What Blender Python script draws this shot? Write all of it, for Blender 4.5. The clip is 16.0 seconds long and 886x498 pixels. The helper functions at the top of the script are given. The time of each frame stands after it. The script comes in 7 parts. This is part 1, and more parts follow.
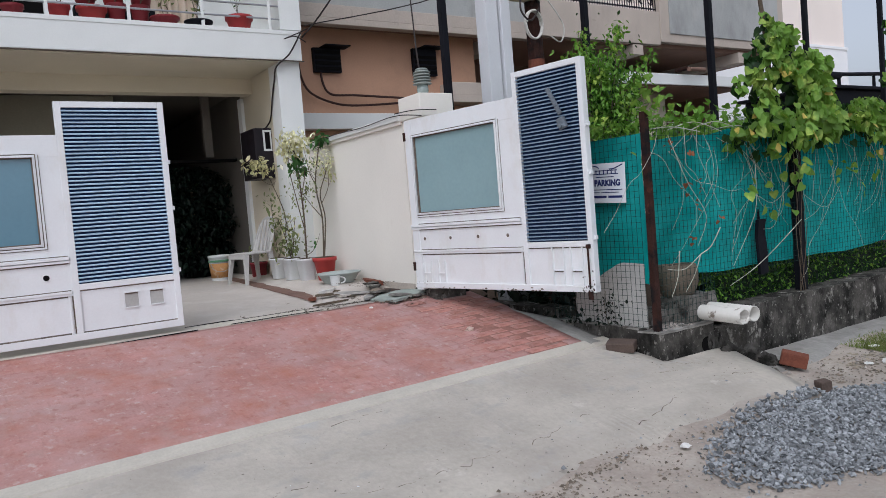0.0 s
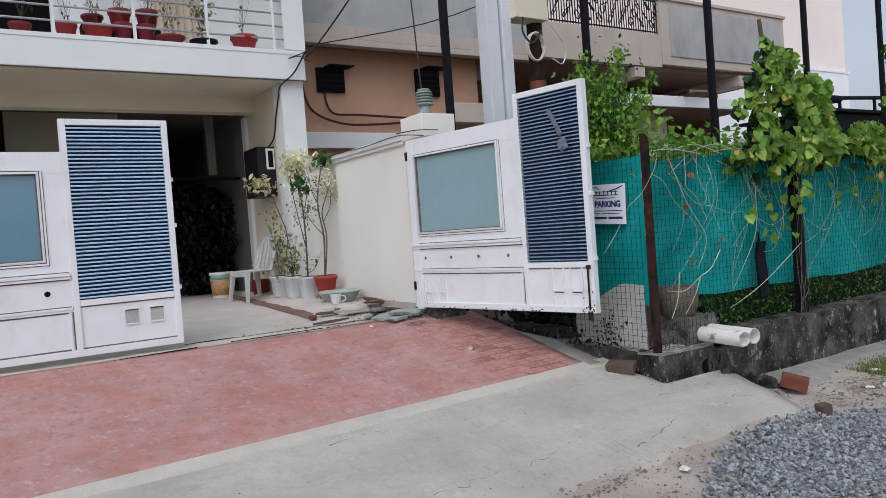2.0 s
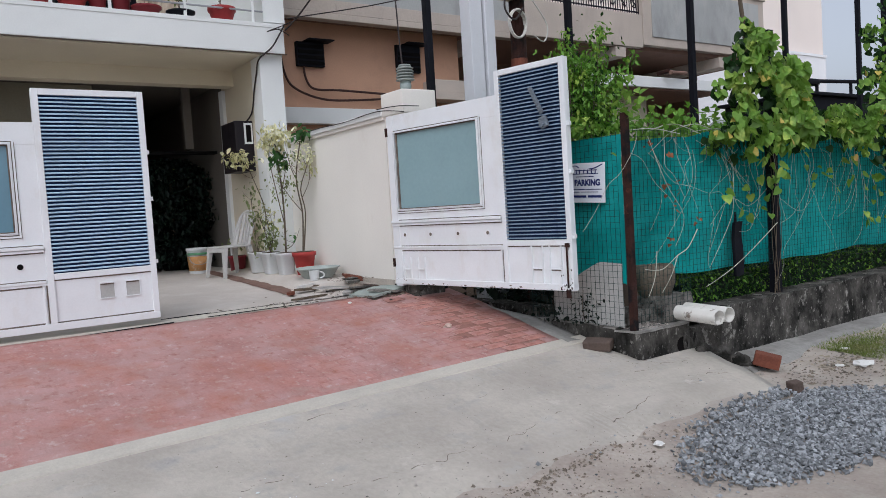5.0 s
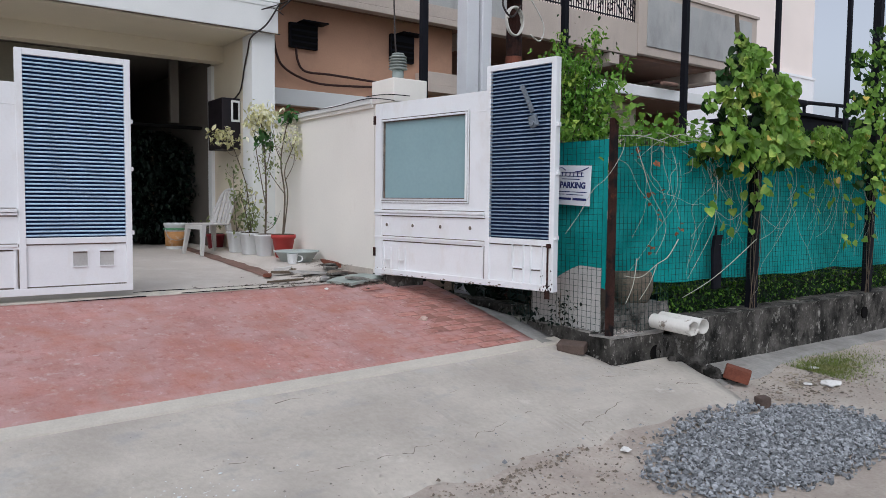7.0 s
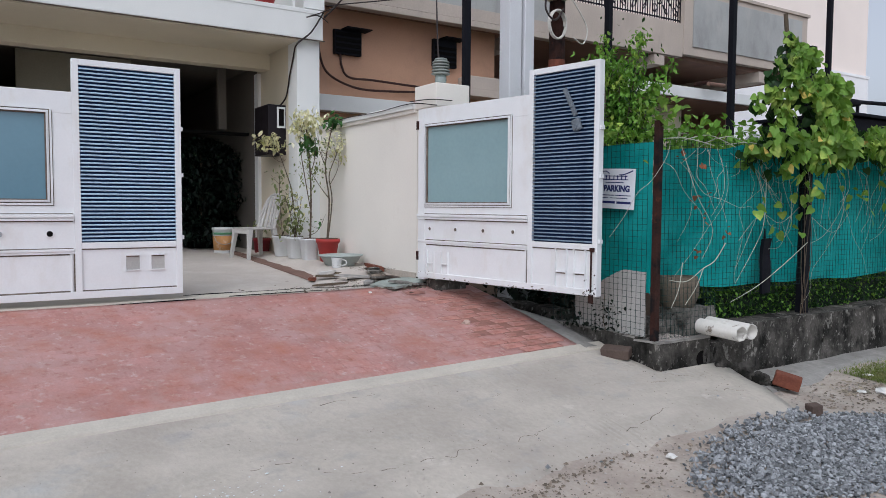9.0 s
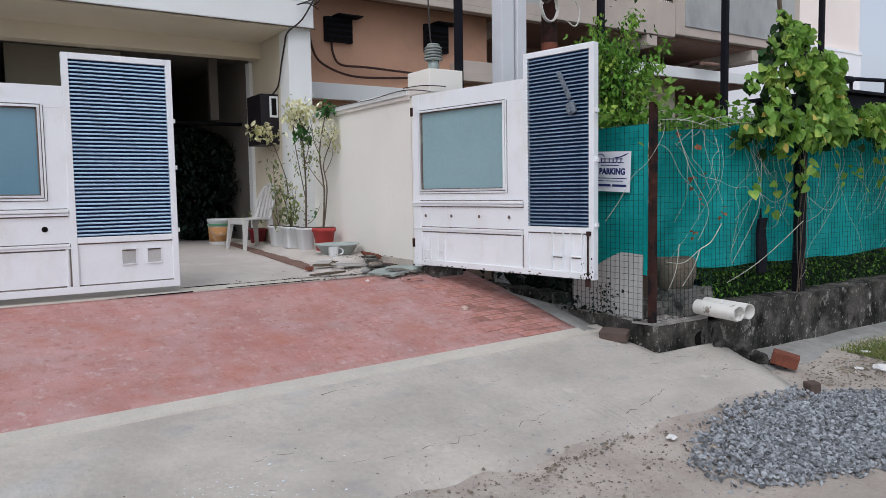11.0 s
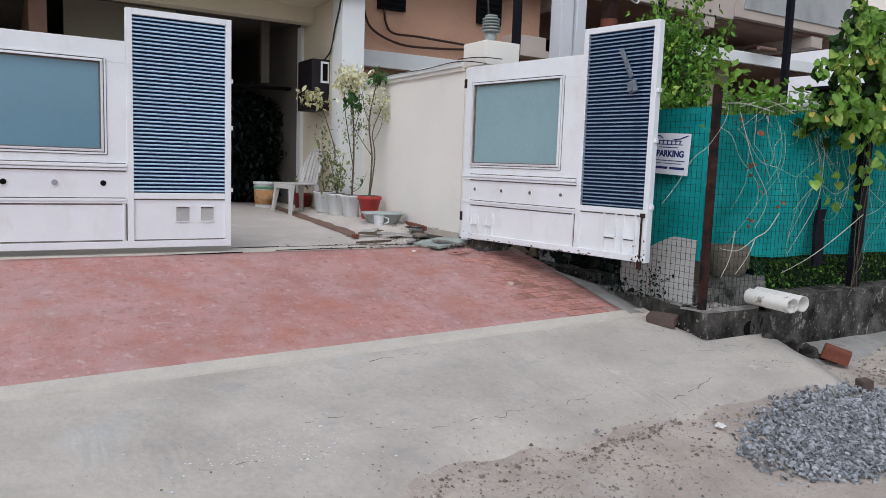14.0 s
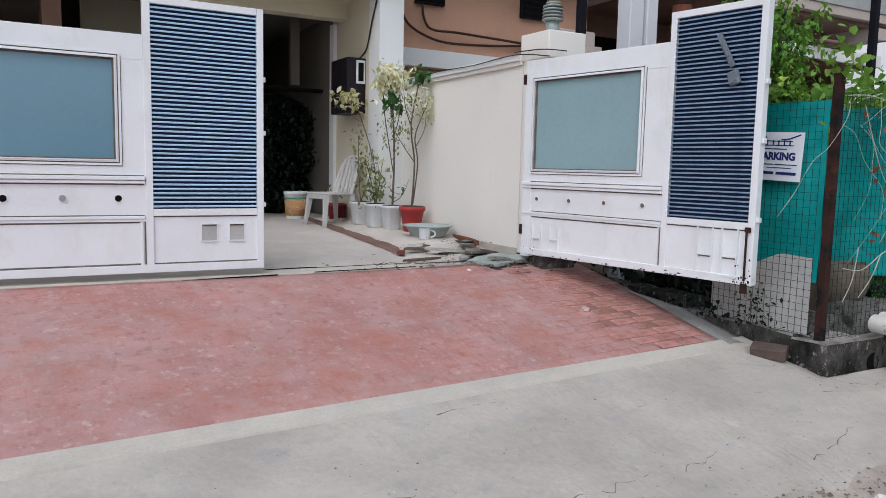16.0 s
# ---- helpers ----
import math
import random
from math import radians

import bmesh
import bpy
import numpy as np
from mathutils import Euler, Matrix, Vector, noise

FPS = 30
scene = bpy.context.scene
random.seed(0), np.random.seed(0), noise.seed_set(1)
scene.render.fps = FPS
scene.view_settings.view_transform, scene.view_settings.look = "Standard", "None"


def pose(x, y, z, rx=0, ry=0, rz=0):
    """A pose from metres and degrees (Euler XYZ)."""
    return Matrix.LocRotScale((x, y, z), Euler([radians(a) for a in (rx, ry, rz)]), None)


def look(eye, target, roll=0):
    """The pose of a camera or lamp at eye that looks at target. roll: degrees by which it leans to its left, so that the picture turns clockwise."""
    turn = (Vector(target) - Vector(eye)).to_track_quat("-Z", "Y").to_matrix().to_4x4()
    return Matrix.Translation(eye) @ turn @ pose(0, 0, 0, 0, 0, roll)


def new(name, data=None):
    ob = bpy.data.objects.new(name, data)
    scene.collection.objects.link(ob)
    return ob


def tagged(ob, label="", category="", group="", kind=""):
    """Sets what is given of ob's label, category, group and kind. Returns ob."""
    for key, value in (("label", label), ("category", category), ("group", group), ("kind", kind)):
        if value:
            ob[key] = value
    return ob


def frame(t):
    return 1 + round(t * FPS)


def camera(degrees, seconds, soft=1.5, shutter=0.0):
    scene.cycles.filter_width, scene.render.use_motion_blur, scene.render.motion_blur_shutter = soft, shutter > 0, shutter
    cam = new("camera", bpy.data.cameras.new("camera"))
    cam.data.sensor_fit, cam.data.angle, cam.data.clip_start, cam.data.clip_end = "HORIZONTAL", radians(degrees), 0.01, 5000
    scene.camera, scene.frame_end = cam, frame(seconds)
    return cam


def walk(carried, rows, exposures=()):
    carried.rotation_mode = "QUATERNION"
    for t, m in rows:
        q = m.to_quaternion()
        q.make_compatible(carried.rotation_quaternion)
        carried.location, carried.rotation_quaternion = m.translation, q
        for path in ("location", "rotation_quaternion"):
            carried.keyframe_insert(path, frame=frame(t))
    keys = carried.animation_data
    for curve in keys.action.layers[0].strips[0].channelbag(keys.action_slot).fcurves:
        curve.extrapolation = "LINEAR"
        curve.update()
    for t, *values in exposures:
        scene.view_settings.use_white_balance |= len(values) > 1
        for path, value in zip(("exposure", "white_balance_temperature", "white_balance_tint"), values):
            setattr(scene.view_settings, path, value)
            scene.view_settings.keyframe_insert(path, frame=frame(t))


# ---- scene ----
cam = camera(61.9, 16.0, soft=0.75)
PATH = [
    (0, (0.21, -0.038, 1.372), (1.303, 1.634, 1.27), -4.7),
    (0.5, (0.212, -0.035, 1.368), (1.3, 1.641, 1.295), -4.0),
    (1, (0.207, -0.039, 1.358), (1.27, 1.654, 1.293), -3.8),
    (1.5, (0.217, -0.046, 1.358), (1.301, 1.634, 1.305), -4.5),
    (2, (0.215, -0.059, 1.375), (1.307, 1.615, 1.325), -4.2),
    (2.5, (0.217, -0.05, 1.354), (1.339, 1.603, 1.271), -3.9),
    (3, (0.215, -0.047, 1.352), (1.348, 1.597, 1.249), -3.9),
    (3.5, (0.224, -0.05, 1.353), (1.355, 1.595, 1.245), -4.1),
    (4, (0.212, -0.05, 1.357), (1.353, 1.589, 1.25), -4.1),
    (6.5, (0.209, -0.045, 1.348), (1.333, 1.605, 1.218), -2.5),
    (7, (0.218, -0.018, 1.341), (1.398, 1.592, 1.214), 0.6),
    (7.5, (0.202, -0.029, 1.349), (1.268, 1.658, 1.221), 1.2),
    (8, (0.206, -0.033, 1.342), (1.297, 1.64, 1.233), 1.2),
    (10.5, (0.207, -0.031, 1.353), (1.276, 1.654, 1.217), -1.0),
    (11, (0.203, -0.025, 1.355), (1.296, 1.643, 1.198), -0.9),
    (11.5, (0.203, -0.038, 1.333), (1.294, 1.63, 1.163), -0.3),
    (12, (0.209, -0.021, 1.329), (1.316, 1.627, 1.088), -0.1),
    (12.5, (0.214, -0.022, 1.332), (1.263, 1.663, 1.085), -0.2),
    (13, (0.188, -0.017, 1.321), (1.228, 1.676, 1.095), 1.0),
    (13.5, (0.142, 0.022, 1.321), (1.148, 1.732, 1.065), 1.9),
    (14, (0.087, 0.073, 1.338), (1.104, 1.78, 1.112), 2.0),
    (14.5, (0.138, 0.233, 1.32), (1.138, 1.947, 1.068), 0.6),
    (15, (0.23, 0.461, 1.347), (1.194, 2.204, 1.166), 0.5),
    (15.5, (0.322, 0.649, 1.326), (1.243, 2.401, 1.04), 2.5),
    (16, (0.261, 0.993, 1.358), (1.225, 2.732, 1.141), 1.3),
]
walk(cam, [(t, look(eye, target, roll)) for t, eye, target, roll in PATH], exposures=[(0.0, -1.16, 5890, 12), (4.0, -1.17, 5890, 12), (10.3, -1.13, 5890, 12), (16.0, -1.11, 5890, 12)])

# ---- world and light: a hazy late afternoon, low sun from the west behind thin cloud ----
world = bpy.data.worlds.new("world")
scene.world = world
world.use_nodes = True
wn = world.node_tree.nodes
sky = wn.new("ShaderNodeTexSky")
sky.sky_type, sky.sun_disc = "NISHITA", False
sky.sun_elevation, sky.sun_rotation = radians(50), radians(226)
sky.air_density, sky.dust_density, sky.ozone_density = 1.0, 4.0, 1.0
wn["Background"].inputs["Strength"].default_value = 0.15
haze = wn.new("ShaderNodeHueSaturation")  # thin high cloud takes the blue out of the sky
haze.inputs["Saturation"].default_value, haze.inputs["Value"].default_value = 0.28, 2.2
world.node_tree.links.new(sky.outputs["Color"], haze.inputs["Color"])
world.node_tree.links.new(haze.outputs["Color"], wn["Background"].inputs["Color"])
sun = new("sun", bpy.data.lights.new("sun", "SUN"))
sun.data.energy, sun.data.angle, sun.data.color = 0.8, radians(60), (1.0, 0.95, 0.92)
sun.matrix_world = look((-4.6, -4.4, 7.5), (0, 0, 0))


# ---- helpers of this scene ----
def mat(name, base, rough=0.75, var=0.18, scale=3.0, fine=60.0, bump=0.15, metal=0.0, second=None, patch=0.0, pscale=1.2, island=0.0, spec=0.22, psoft=0.12, more=(), stretch=(1, 1, 1)):
    """A painted or raw surface: broad stains, fine grain, relief; second: colour of worn patches; patch: how much of it shows."""
    m = bpy.data.materials.new(name)
    m.use_nodes = True
    nt = m.node_tree
    N, L = nt.nodes, nt.links.new
    b = N["Principled BSDF"]
    co = N.new("ShaderNodeTexCoord")
    n1, n2 = N.new("ShaderNodeTexNoise"), N.new("ShaderNodeTexNoise")
    n1.inputs["Scale"].default_value, n1.inputs["Detail"].default_value = scale, 6
    n2.inputs["Scale"].default_value, n2.inputs["Detail"].default_value = fine, 4
    for n in (n1, n2):
        L(co.outputs["Object"], n.inputs["Vector"])
    mr = N.new("ShaderNodeMapRange")
    mr.inputs["From Min"].default_value, mr.inputs["From Max"].default_value = 0.3, 0.7
    mr.inputs["To Min"].default_value, mr.inputs["To Max"].default_value = 1 - var, 1 + var
    mixf = N.new("ShaderNodeMath")
    mixf.operation = "MULTIPLY_ADD"
    mixf.inputs[1].default_value = 0.65
    L(n1.outputs["Fac"], mixf.inputs[0])
    sub = N.new("ShaderNodeMath")
    sub.operation = "MULTIPLY"
    sub.inputs[1].default_value = 0.35
    L(n2.outputs["Fac"], sub.inputs[0])
    L(sub.outputs[0], mixf.inputs[2])
    L(mixf.outputs[0], mr.inputs["Value"])
    col = N.new("ShaderNodeMix")
    col.data_type, col.blend_type = "RGBA", "MULTIPLY"
    col.inputs["Factor"].default_value = 1.0
    col.inputs["A"].default_value = (*base, 1)
    L(mr.outputs["Result"], col.inputs["B"])
    out = col.outputs["Result"]
    mp = N.new("ShaderNodeMapping")
    mp.inputs["Scale"].default_value = stretch
    L(co.outputs["Object"], mp.inputs["Vector"])
    for tone, share, ps, soft in ([(second, patch, pscale, psoft)] if second else []) + list(more):
        n3 = N.new("ShaderNodeTexNoise")
        n3.noise_dimensions = "4D"
        n3.inputs["W"].default_value = ps * 7.3
        n3.inputs["Scale"].default_value, n3.inputs["Detail"].default_value, n3.inputs["Roughness"].default_value = ps, 8, 0.65
        L(mp.outputs["Vector"], n3.inputs["Vector"])
        r3 = N.new("ShaderNodeMapRange")
        lim = 0.78 - 0.4 * share - soft / 2
        r3.inputs["From Min"].default_value, r3.inputs["From Max"].default_value = lim, lim + soft
        L(n3.outputs["Fac"], r3.inputs["Value"])
        mx = N.new("ShaderNodeMix")
        mx.data_type = "RGBA"
        mx.inputs["B"].default_value = (*tone, 1)
        L(out, mx.inputs["A"])
        L(r3.outputs["Result"], mx.inputs["Factor"])
        out = mx.outputs["Result"]
    if island:
        gi = N.new("ShaderNodeNewGeometry")
        ri = N.new("ShaderNodeMapRange")
        ri.inputs["To Min"].default_value, ri.inputs["To Max"].default_value = 1 - island, 1 + island
        L(gi.outputs["Random Per Island"], ri.inputs["Value"])
        mi = N.new("ShaderNodeMix")
        mi.data_type, mi.blend_type = "RGBA", "MULTIPLY"
        mi.inputs["Factor"].default_value = 1.0
        L(out, mi.inputs["A"])
        L(ri.outputs["Result"], mi.inputs["B"])
        out = mi.outputs["Result"]
    L(out, b.inputs["Base Color"])
    rr = N.new("ShaderNodeMapRange")
    rr.inputs["To Min"].default_value, rr.inputs["To Max"].default_value = max(0.02, rough - 0.12), min(1, rough + 0.12)
    L(n1.outputs["Fac"], rr.inputs["Value"])
    L(rr.outputs["Result"], b.inputs["Roughness"])
    b.inputs["Metallic"].default_value = metal
    b.inputs["Specular IOR Level"].default_value = spec
    if bump:
        bp = N.new("ShaderNodeBump")
        bp.inputs["Strength"].default_value, bp.inputs["Distance"].default_value = bump, 0.01
        L(n2.outputs["Fac"], bp.inputs["Height"])
        L(bp.outputs["Normal"], b.inputs["Normal"])
    return m


def leaf_mat(name, base, second, back=0.25):
    m = mat(name, base, 0.45, 0.12, 8, 90, 0.05, second=second, patch=0.5, pscale=5, island=0.5)
    m.node_tree.nodes["Principled BSDF"].inputs["Subsurface Weight"].default_value = 0.0
    nt = m.node_tree
    tr = nt.nodes.new("ShaderNodeBsdfTranslucent")
    tr.inputs["Color"].default_value = (base[0] * 1.6, base[1] * 1.7, base[2], 1)
    ms = nt.nodes.new("ShaderNodeMixShader")
    ms.inputs["Fac"].default_value = back
    nt.links.new(nt.nodes["Principled BSDF"].outputs[0], ms.inputs[1])
    nt.links.new(tr.outputs[0], ms.inputs[2])
    nt.links.new(ms.outputs[0], nt.nodes["Material Output"].inputs["Surface"])
    return m


def mesh_of(bm, name):
    me = bpy.data.meshes.new(name)
    bmesh.ops.recalc_face_normals(bm, faces=bm.faces)
    bm.to_mesh(me)
    bm.free()
    return me


def thing(name, loc, label, category, group="", kind=""):
    ob = new(name)
    ob.empty_display_size = 0.1
    ob.matrix_basis = Matrix.Translation(loc)
    return tagged(ob, label, category, group, kind)


def part(name, bm, material, parent, label="", local=False):
    """One mesh object under a thing or part. World coordinates, or the thing's own where local is set."""
    ob = new(name, mesh_of(bm, name))
    ob.data.materials.append(material)
    ob.parent = parent
    if not local and parent.parent is None:
        ob.matrix_parent_inverse = parent.matrix_basis.inverted()
    return tagged(ob, label)


def single(name, bm, material, label, category="", loc=(0, 0, 0), kind="", group=""):
    bm.transform(Matrix.Translation(loc).inverted())
    ob = new(name, mesh_of(bm, name))
    ob.data.materials.append(material)
    ob.matrix_basis = Matrix.Translation(loc)
    return tagged(ob, label, category, group, kind)


def box(bm, x0, y0, z0, x1, y1, z1, bevel=0.0):
    vs = bmesh.ops.create_cube(bm, size=1)["verts"]
    bmesh.ops.scale(bm, vec=(abs(x1 - x0), abs(y1 - y0), abs(z1 - z0)), verts=vs)
    bmesh.ops.translate(bm, vec=((x0 + x1) / 2, (y0 + y1) / 2, (z0 + z1) / 2), verts=vs)
    if bevel:
        es = list({e for v in vs for e in v.link_edges})
        bmesh.ops.bevel(bm, geom=es, offset=bevel, segments=2, affect="EDGES", profile=0.6)
    return bm


def B(*a, **k):
    return box(bmesh.new(), *a, **k)


def rod(bm, p0, p1, r, seg=8, r2=None):
    p0, p1 = Vector(p0), Vector(p1)
    d = p1 - p0
    m = Matrix.Translation((p0 + p1) / 2) @ d.to_track_quat("Z", "Y").to_matrix().to_4x4()
    bmesh.ops.create_cone(bm, cap_ends=True, segments=seg, radius1=r, radius2=r if r2 is None else r2, depth=d.length, matrix=m)
    return bm


def R(*a, **k):
    return rod(bmesh.new(), *a, **k)


def tube(bm, pts, r, seg=6, taper=1.0):
    """A swept tube through points, smoothed by Catmull-Rom."""
    P = [Vector(p) for p in pts]
    Q = []
    for i in range(len(P) - 1):
        a, b, c, d = P[max(i - 1, 0)], P[i], P[i + 1], P[min(i + 2, len(P) - 1)]
        for k in range(5):
            s = k / 5
            Q.append(0.5 * ((2 * b) + (c - a) * s + (2 * a - 5 * b + 4 * c - d) * s * s + (3 * b - a - 3 * c + d) * s ** 3))
    Q.append(P[-1])
    rings = []
    for i, q in enumerate(Q):
        t = (Q[min(i + 1, len(Q) - 1)] - Q[max(i - 1, 0)]).normalized()
        u = t.orthogonal().normalized() if i == 0 else (u - t * u.dot(t)).normalized()
        v = t.cross(u)
        rad = r * (1 + (taper - 1) * i / (len(Q) - 1))
        rings.append([bm.verts.new(q + rad * (math.cos(a) * u + math.sin(a) * v)) for a in [2 * math.pi * k / seg for k in range(seg)]])
    for a, b in zip(rings, rings[1:]):
        for k in range(seg):
            bm.faces.new((a[k], a[(k + 1) % seg], b[(k + 1) % seg], b[k]))
    bm.faces.new(rings[0][::-1])
    bm.faces.new(rings[-1])
    return bm


def T(*a, **k):
    return tube(bmesh.new(), *a, **k)


def lathe(profile, seg=24, at=(0, 0, 0), sq=0.0):
    """A turned body from (radius, height) pairs; sq: how square its plan is (0 to 1)."""
    bm = bmesh.new()
    rings = []
    for r, z in profile:
        ring = []
        for k in range(seg):
            a = 2 * math.pi * k / seg
            f = 1 + sq * (min(1 / max(abs(math.cos(a)), abs(math.sin(a))), 1.3) - 1)
            ring.append(bm.verts.new((at[0] + r * f * math.cos(a), at[1] + r * f * math.sin(a), at[2] + z)))
        rings.append(ring)
    for a, b in zip(rings, rings[1:]):
        for k in range(seg):
            bm.faces.new((a[k], a[(k + 1) % seg], b[(k + 1) % seg], b[k]))
    bm.faces.new(rings[0][::-1])
    bm.faces.new(rings[-1])
    for f in bm.faces:
        f.smooth = len(f.verts) == 4
    return bm


def leaves(spots, size, rng, heart=True, droop=0.4, spread=0.35, hang=False):
    """Many small folded leaves at the given spots, each with its own turn and size."""
    shape = [(0, 0.05), (0.24, -0.08), (0.46, 0.1), (0.47, 0.42), (0.27, 0.8), (0, 1.12), (-0.27, 0.8), (-0.47, 0.42), (-0.46, 0.1), (-0.24, -0.08)] if heart else [(0, 0), (0.2, 0.25), (0.26, 0.55), (0, 1), (-0.26, 0.55), (-0.2, 0.25)]
    V, F = [], []
    for p in spots:
        s = size * rng.uniform(1 - spread, 1 + spread)
        if hang:
            e = Euler((rng.uniform(-1.8, -0.45), rng.gauss(0, 0.6), math.pi + rng.gauss(-0.4, 0.95))).to_matrix()
        else:
            e = Euler((rng.uniform(-1.2, 0.5) - droop, rng.uniform(-0.6, 0.6), rng.uniform(0, 6.28))).to_matrix()
        i = len(V)
        for x, y in shape:
            V.append(tuple(Vector(p) + s * (e @ Vector((x, y, 0.14 * abs(x) - 0.12 * y * y)))))
        n = len(shape)
        h = n // 2
        F.append(tuple(i + k for k in range(0, h + 1)))
        F.append((i,) + tuple(i + k for k in range(h, n)))
    me = bpy.data.meshes.new("leaves")
    me.from_pydata(V, [], F)
    return me


def foliage(name, spots, size, material, parent, rng, **k):
    ob = new(name, leaves(spots, size, rng, **k))
    ob.data.materials.append(material)
    if parent:
        ob.parent = parent
        if parent.parent is None:
            ob.matrix_parent_inverse = parent.matrix_basis.inverted()
    return ob


def slope(y):
    """Height of the concrete apron and of the red ramp."""
    return -0.785 + 0.193 * y if y > 2.5 else -0.785 + 0.193 * 2.5 + 0.02 * (y - 2.5)


def smooth(a, b, x):
    t = min(1, max(0, (x - a) / (b - a)))
    return t * t * (3 - 2 * t)


# ---- materials ----
concrete = mat("concrete_apron", (0.445, 0.41, 0.355), 0.9, 0.2, 1.7, 30, 0.45, second=(0.52, 0.48, 0.42), patch=0.48, pscale=2.4, psoft=0.25, more=[((0.355, 0.32, 0.28), 0.42, 1.1, 0.3), ((0.33, 0.322, 0.31), 0.30, 5.0, 0.2), ((0.61, 0.575, 0.52), 0.24, 4.0, 0.12), ((0.27, 0.245, 0.215), 0.24, 26.0, 0.07), ((0.45, 0.465, 0.46), 0.24, 1.7, 0.25)], stretch=(0.8, 1.1, 1))


def trowelled(m, turn, along, across, share):
    """Adds bundles of straight trowel strokes and shallow lumps to a cement surface."""
    nt = m.node_tree
    N, L = nt.nodes, nt.links.new
    b = N["Principled BSDF"]
    co = N.new("ShaderNodeTexCoord")
    mp = N.new("ShaderNodeMapping")
    mp.inputs["Rotation"].default_value = (0, 0, radians(turn))
    mp.inputs["Scale"].default_value = (across, along, 1)
    L(co.outputs["Object"], mp.inputs["Vector"])
    st, mask, lump = N.new("ShaderNodeTexNoise"), N.new("ShaderNodeTexNoise"), N.new("ShaderNodeTexNoise")
    st.inputs["Scale"].default_value, st.inputs["Detail"].default_value = 1.0, 3
    mask.inputs["Scale"].default_value, mask.inputs["Detail"].default_value = 1.5, 2
    lump.inputs["Scale"].default_value, lump.inputs["Detail"].default_value = 7.0, 5
    L(mp.outputs["Vector"], st.inputs["Vector"])
    for n in (mask, lump):
        L(co.outputs["Object"], n.inputs["Vector"])
    mr = N.new("ShaderNodeMapRange")
    mr.inputs["From Min"].default_value, mr.inputs["From Max"].default_value = 0.66 - 0.3 * share, 0.76 - 0.3 * share
    L(mask.outputs["Fac"], mr.inputs["Value"])
    tone = N.new("ShaderNodeMapRange")
    tone.inputs["From Min"].default_value, tone.inputs["From Max"].default_value = 0.35, 0.65
    tone.inputs["To Min"].default_value, tone.inputs["To Max"].default_value = 0.91, 1.08
    L(st.outputs["Fac"], tone.inputs["Value"])
    mx = N.new("ShaderNodeMix")
    mx.data_type, mx.blend_type = "RGBA", "MULTIPLY"
    L(b.inputs["Base Color"].links[0].from_socket, mx.inputs["A"])
    L(tone.outputs["Result"], mx.inputs["B"])
    L(mr.outputs["Result"], mx.inputs["Factor"])
    L(mx.outputs["Result"], b.inputs["Base Color"])
    bp = N.new("ShaderNodeBump")
    bp.inputs["Strength"].default_value, bp.inputs["Distance"].default_value = 0.3, 0.03
    L(lump.outputs["Fac"], bp.inputs["Height"])
    L(b.inputs["Normal"].links[0].from_socket, bp.inputs["Normal"])
    L(bp.outputs["Normal"], b.inputs["Normal"])


trowelled(concrete, 12, 3.0, 34, 0.2)
dirt = mat("dusty_ground", (0.405, 0.355, 0.305), 0.95, 0.25, 2.5, 40, 0.8, second=(0.31, 0.26, 0.22), patch=0.45, pscale=3, psoft=0.3, more=[((0.46, 0.43, 0.385), 0.36, 1.6, 0.3), ((0.22, 0.18, 0.15), 0.28, 18.0, 0.1)])
strip_m = mat("cement_band", (0.51, 0.475, 0.41), 0.9, 0.16, 4, 60, 0.2, second=(0.38, 0.35, 0.3), patch=0.25, pscale=5)
floor_m = mat("drive_cement", (0.55, 0.505, 0.455), 0.85, 0.15, 1.2, 40, 0.12, second=(0.46, 0.42, 0.375), patch=0.45, pscale=1.4, psoft=0.3, more=[((0.60, 0.57, 0.53), 0.35, 3.5, 0.25)])
cream = mat("cream_wall_paint", (0.80, 0.77, 0.705), 0.8, 0.05, 1.2, 50, 0.12, second=(0.70, 0.65, 0.57), patch=0.16, pscale=2, psoft=0.25, more=[((0.50, 0.45, 0.38), 0.05, 7.0, 0.06)], stretch=(1, 1, 0.5))
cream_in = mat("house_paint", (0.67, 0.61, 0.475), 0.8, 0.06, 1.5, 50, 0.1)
white_m = mat("white_paint", (0.745, 0.76, 0.74), 0.6, 0.05, 2, 60, 0.05, second=(0.66, 0.63, 0.58), patch=0.12, pscale=6)
gate_white = mat("gate_enamel", (0.755, 0.775, 0.785), 0.38, 0.05, 3, 70, 0.04, spec=0.4, second=(0.66, 0.64, 0.60), patch=0.26, pscale=5, psoft=0.3, more=[((0.26, 0.15, 0.09), 0.13, 14.0, 0.06)], stretch=(1, 1, 0.5))
# duller copy of the slat blue: the open leaf's shading put into colour
slat_shaded = mat("shaded_slat_paint", (0.20, 0.28, 0.38), 0.5, 0.2, 5, 80, 0.03, second=(0.09, 0.13, 0.21), patch=0.35, pscale=6)
slat_blue = mat("blue_slat_paint", (0.42, 0.58, 0.74), 0.4, 0.12, 5, 80, 0.03)
navy = mat("navy_gap_shade", (0.009, 0.028, 0.085), 0.5, 0.2, 5, 80, 0.03)
grime_shade = mat("grime_shade_seam", (0.14, 0.115, 0.095), 0.9, 0.4, 12, 80, 0.2, second=(0.24, 0.2, 0.16), patch=0.5, pscale=9)
# carport ceiling, walls and duct: the room's shade is in this colour
room_m = mat("shaded_room_paint", (0.15, 0.135, 0.115), 0.9, 0.15, 1.5, 40, 0.1)
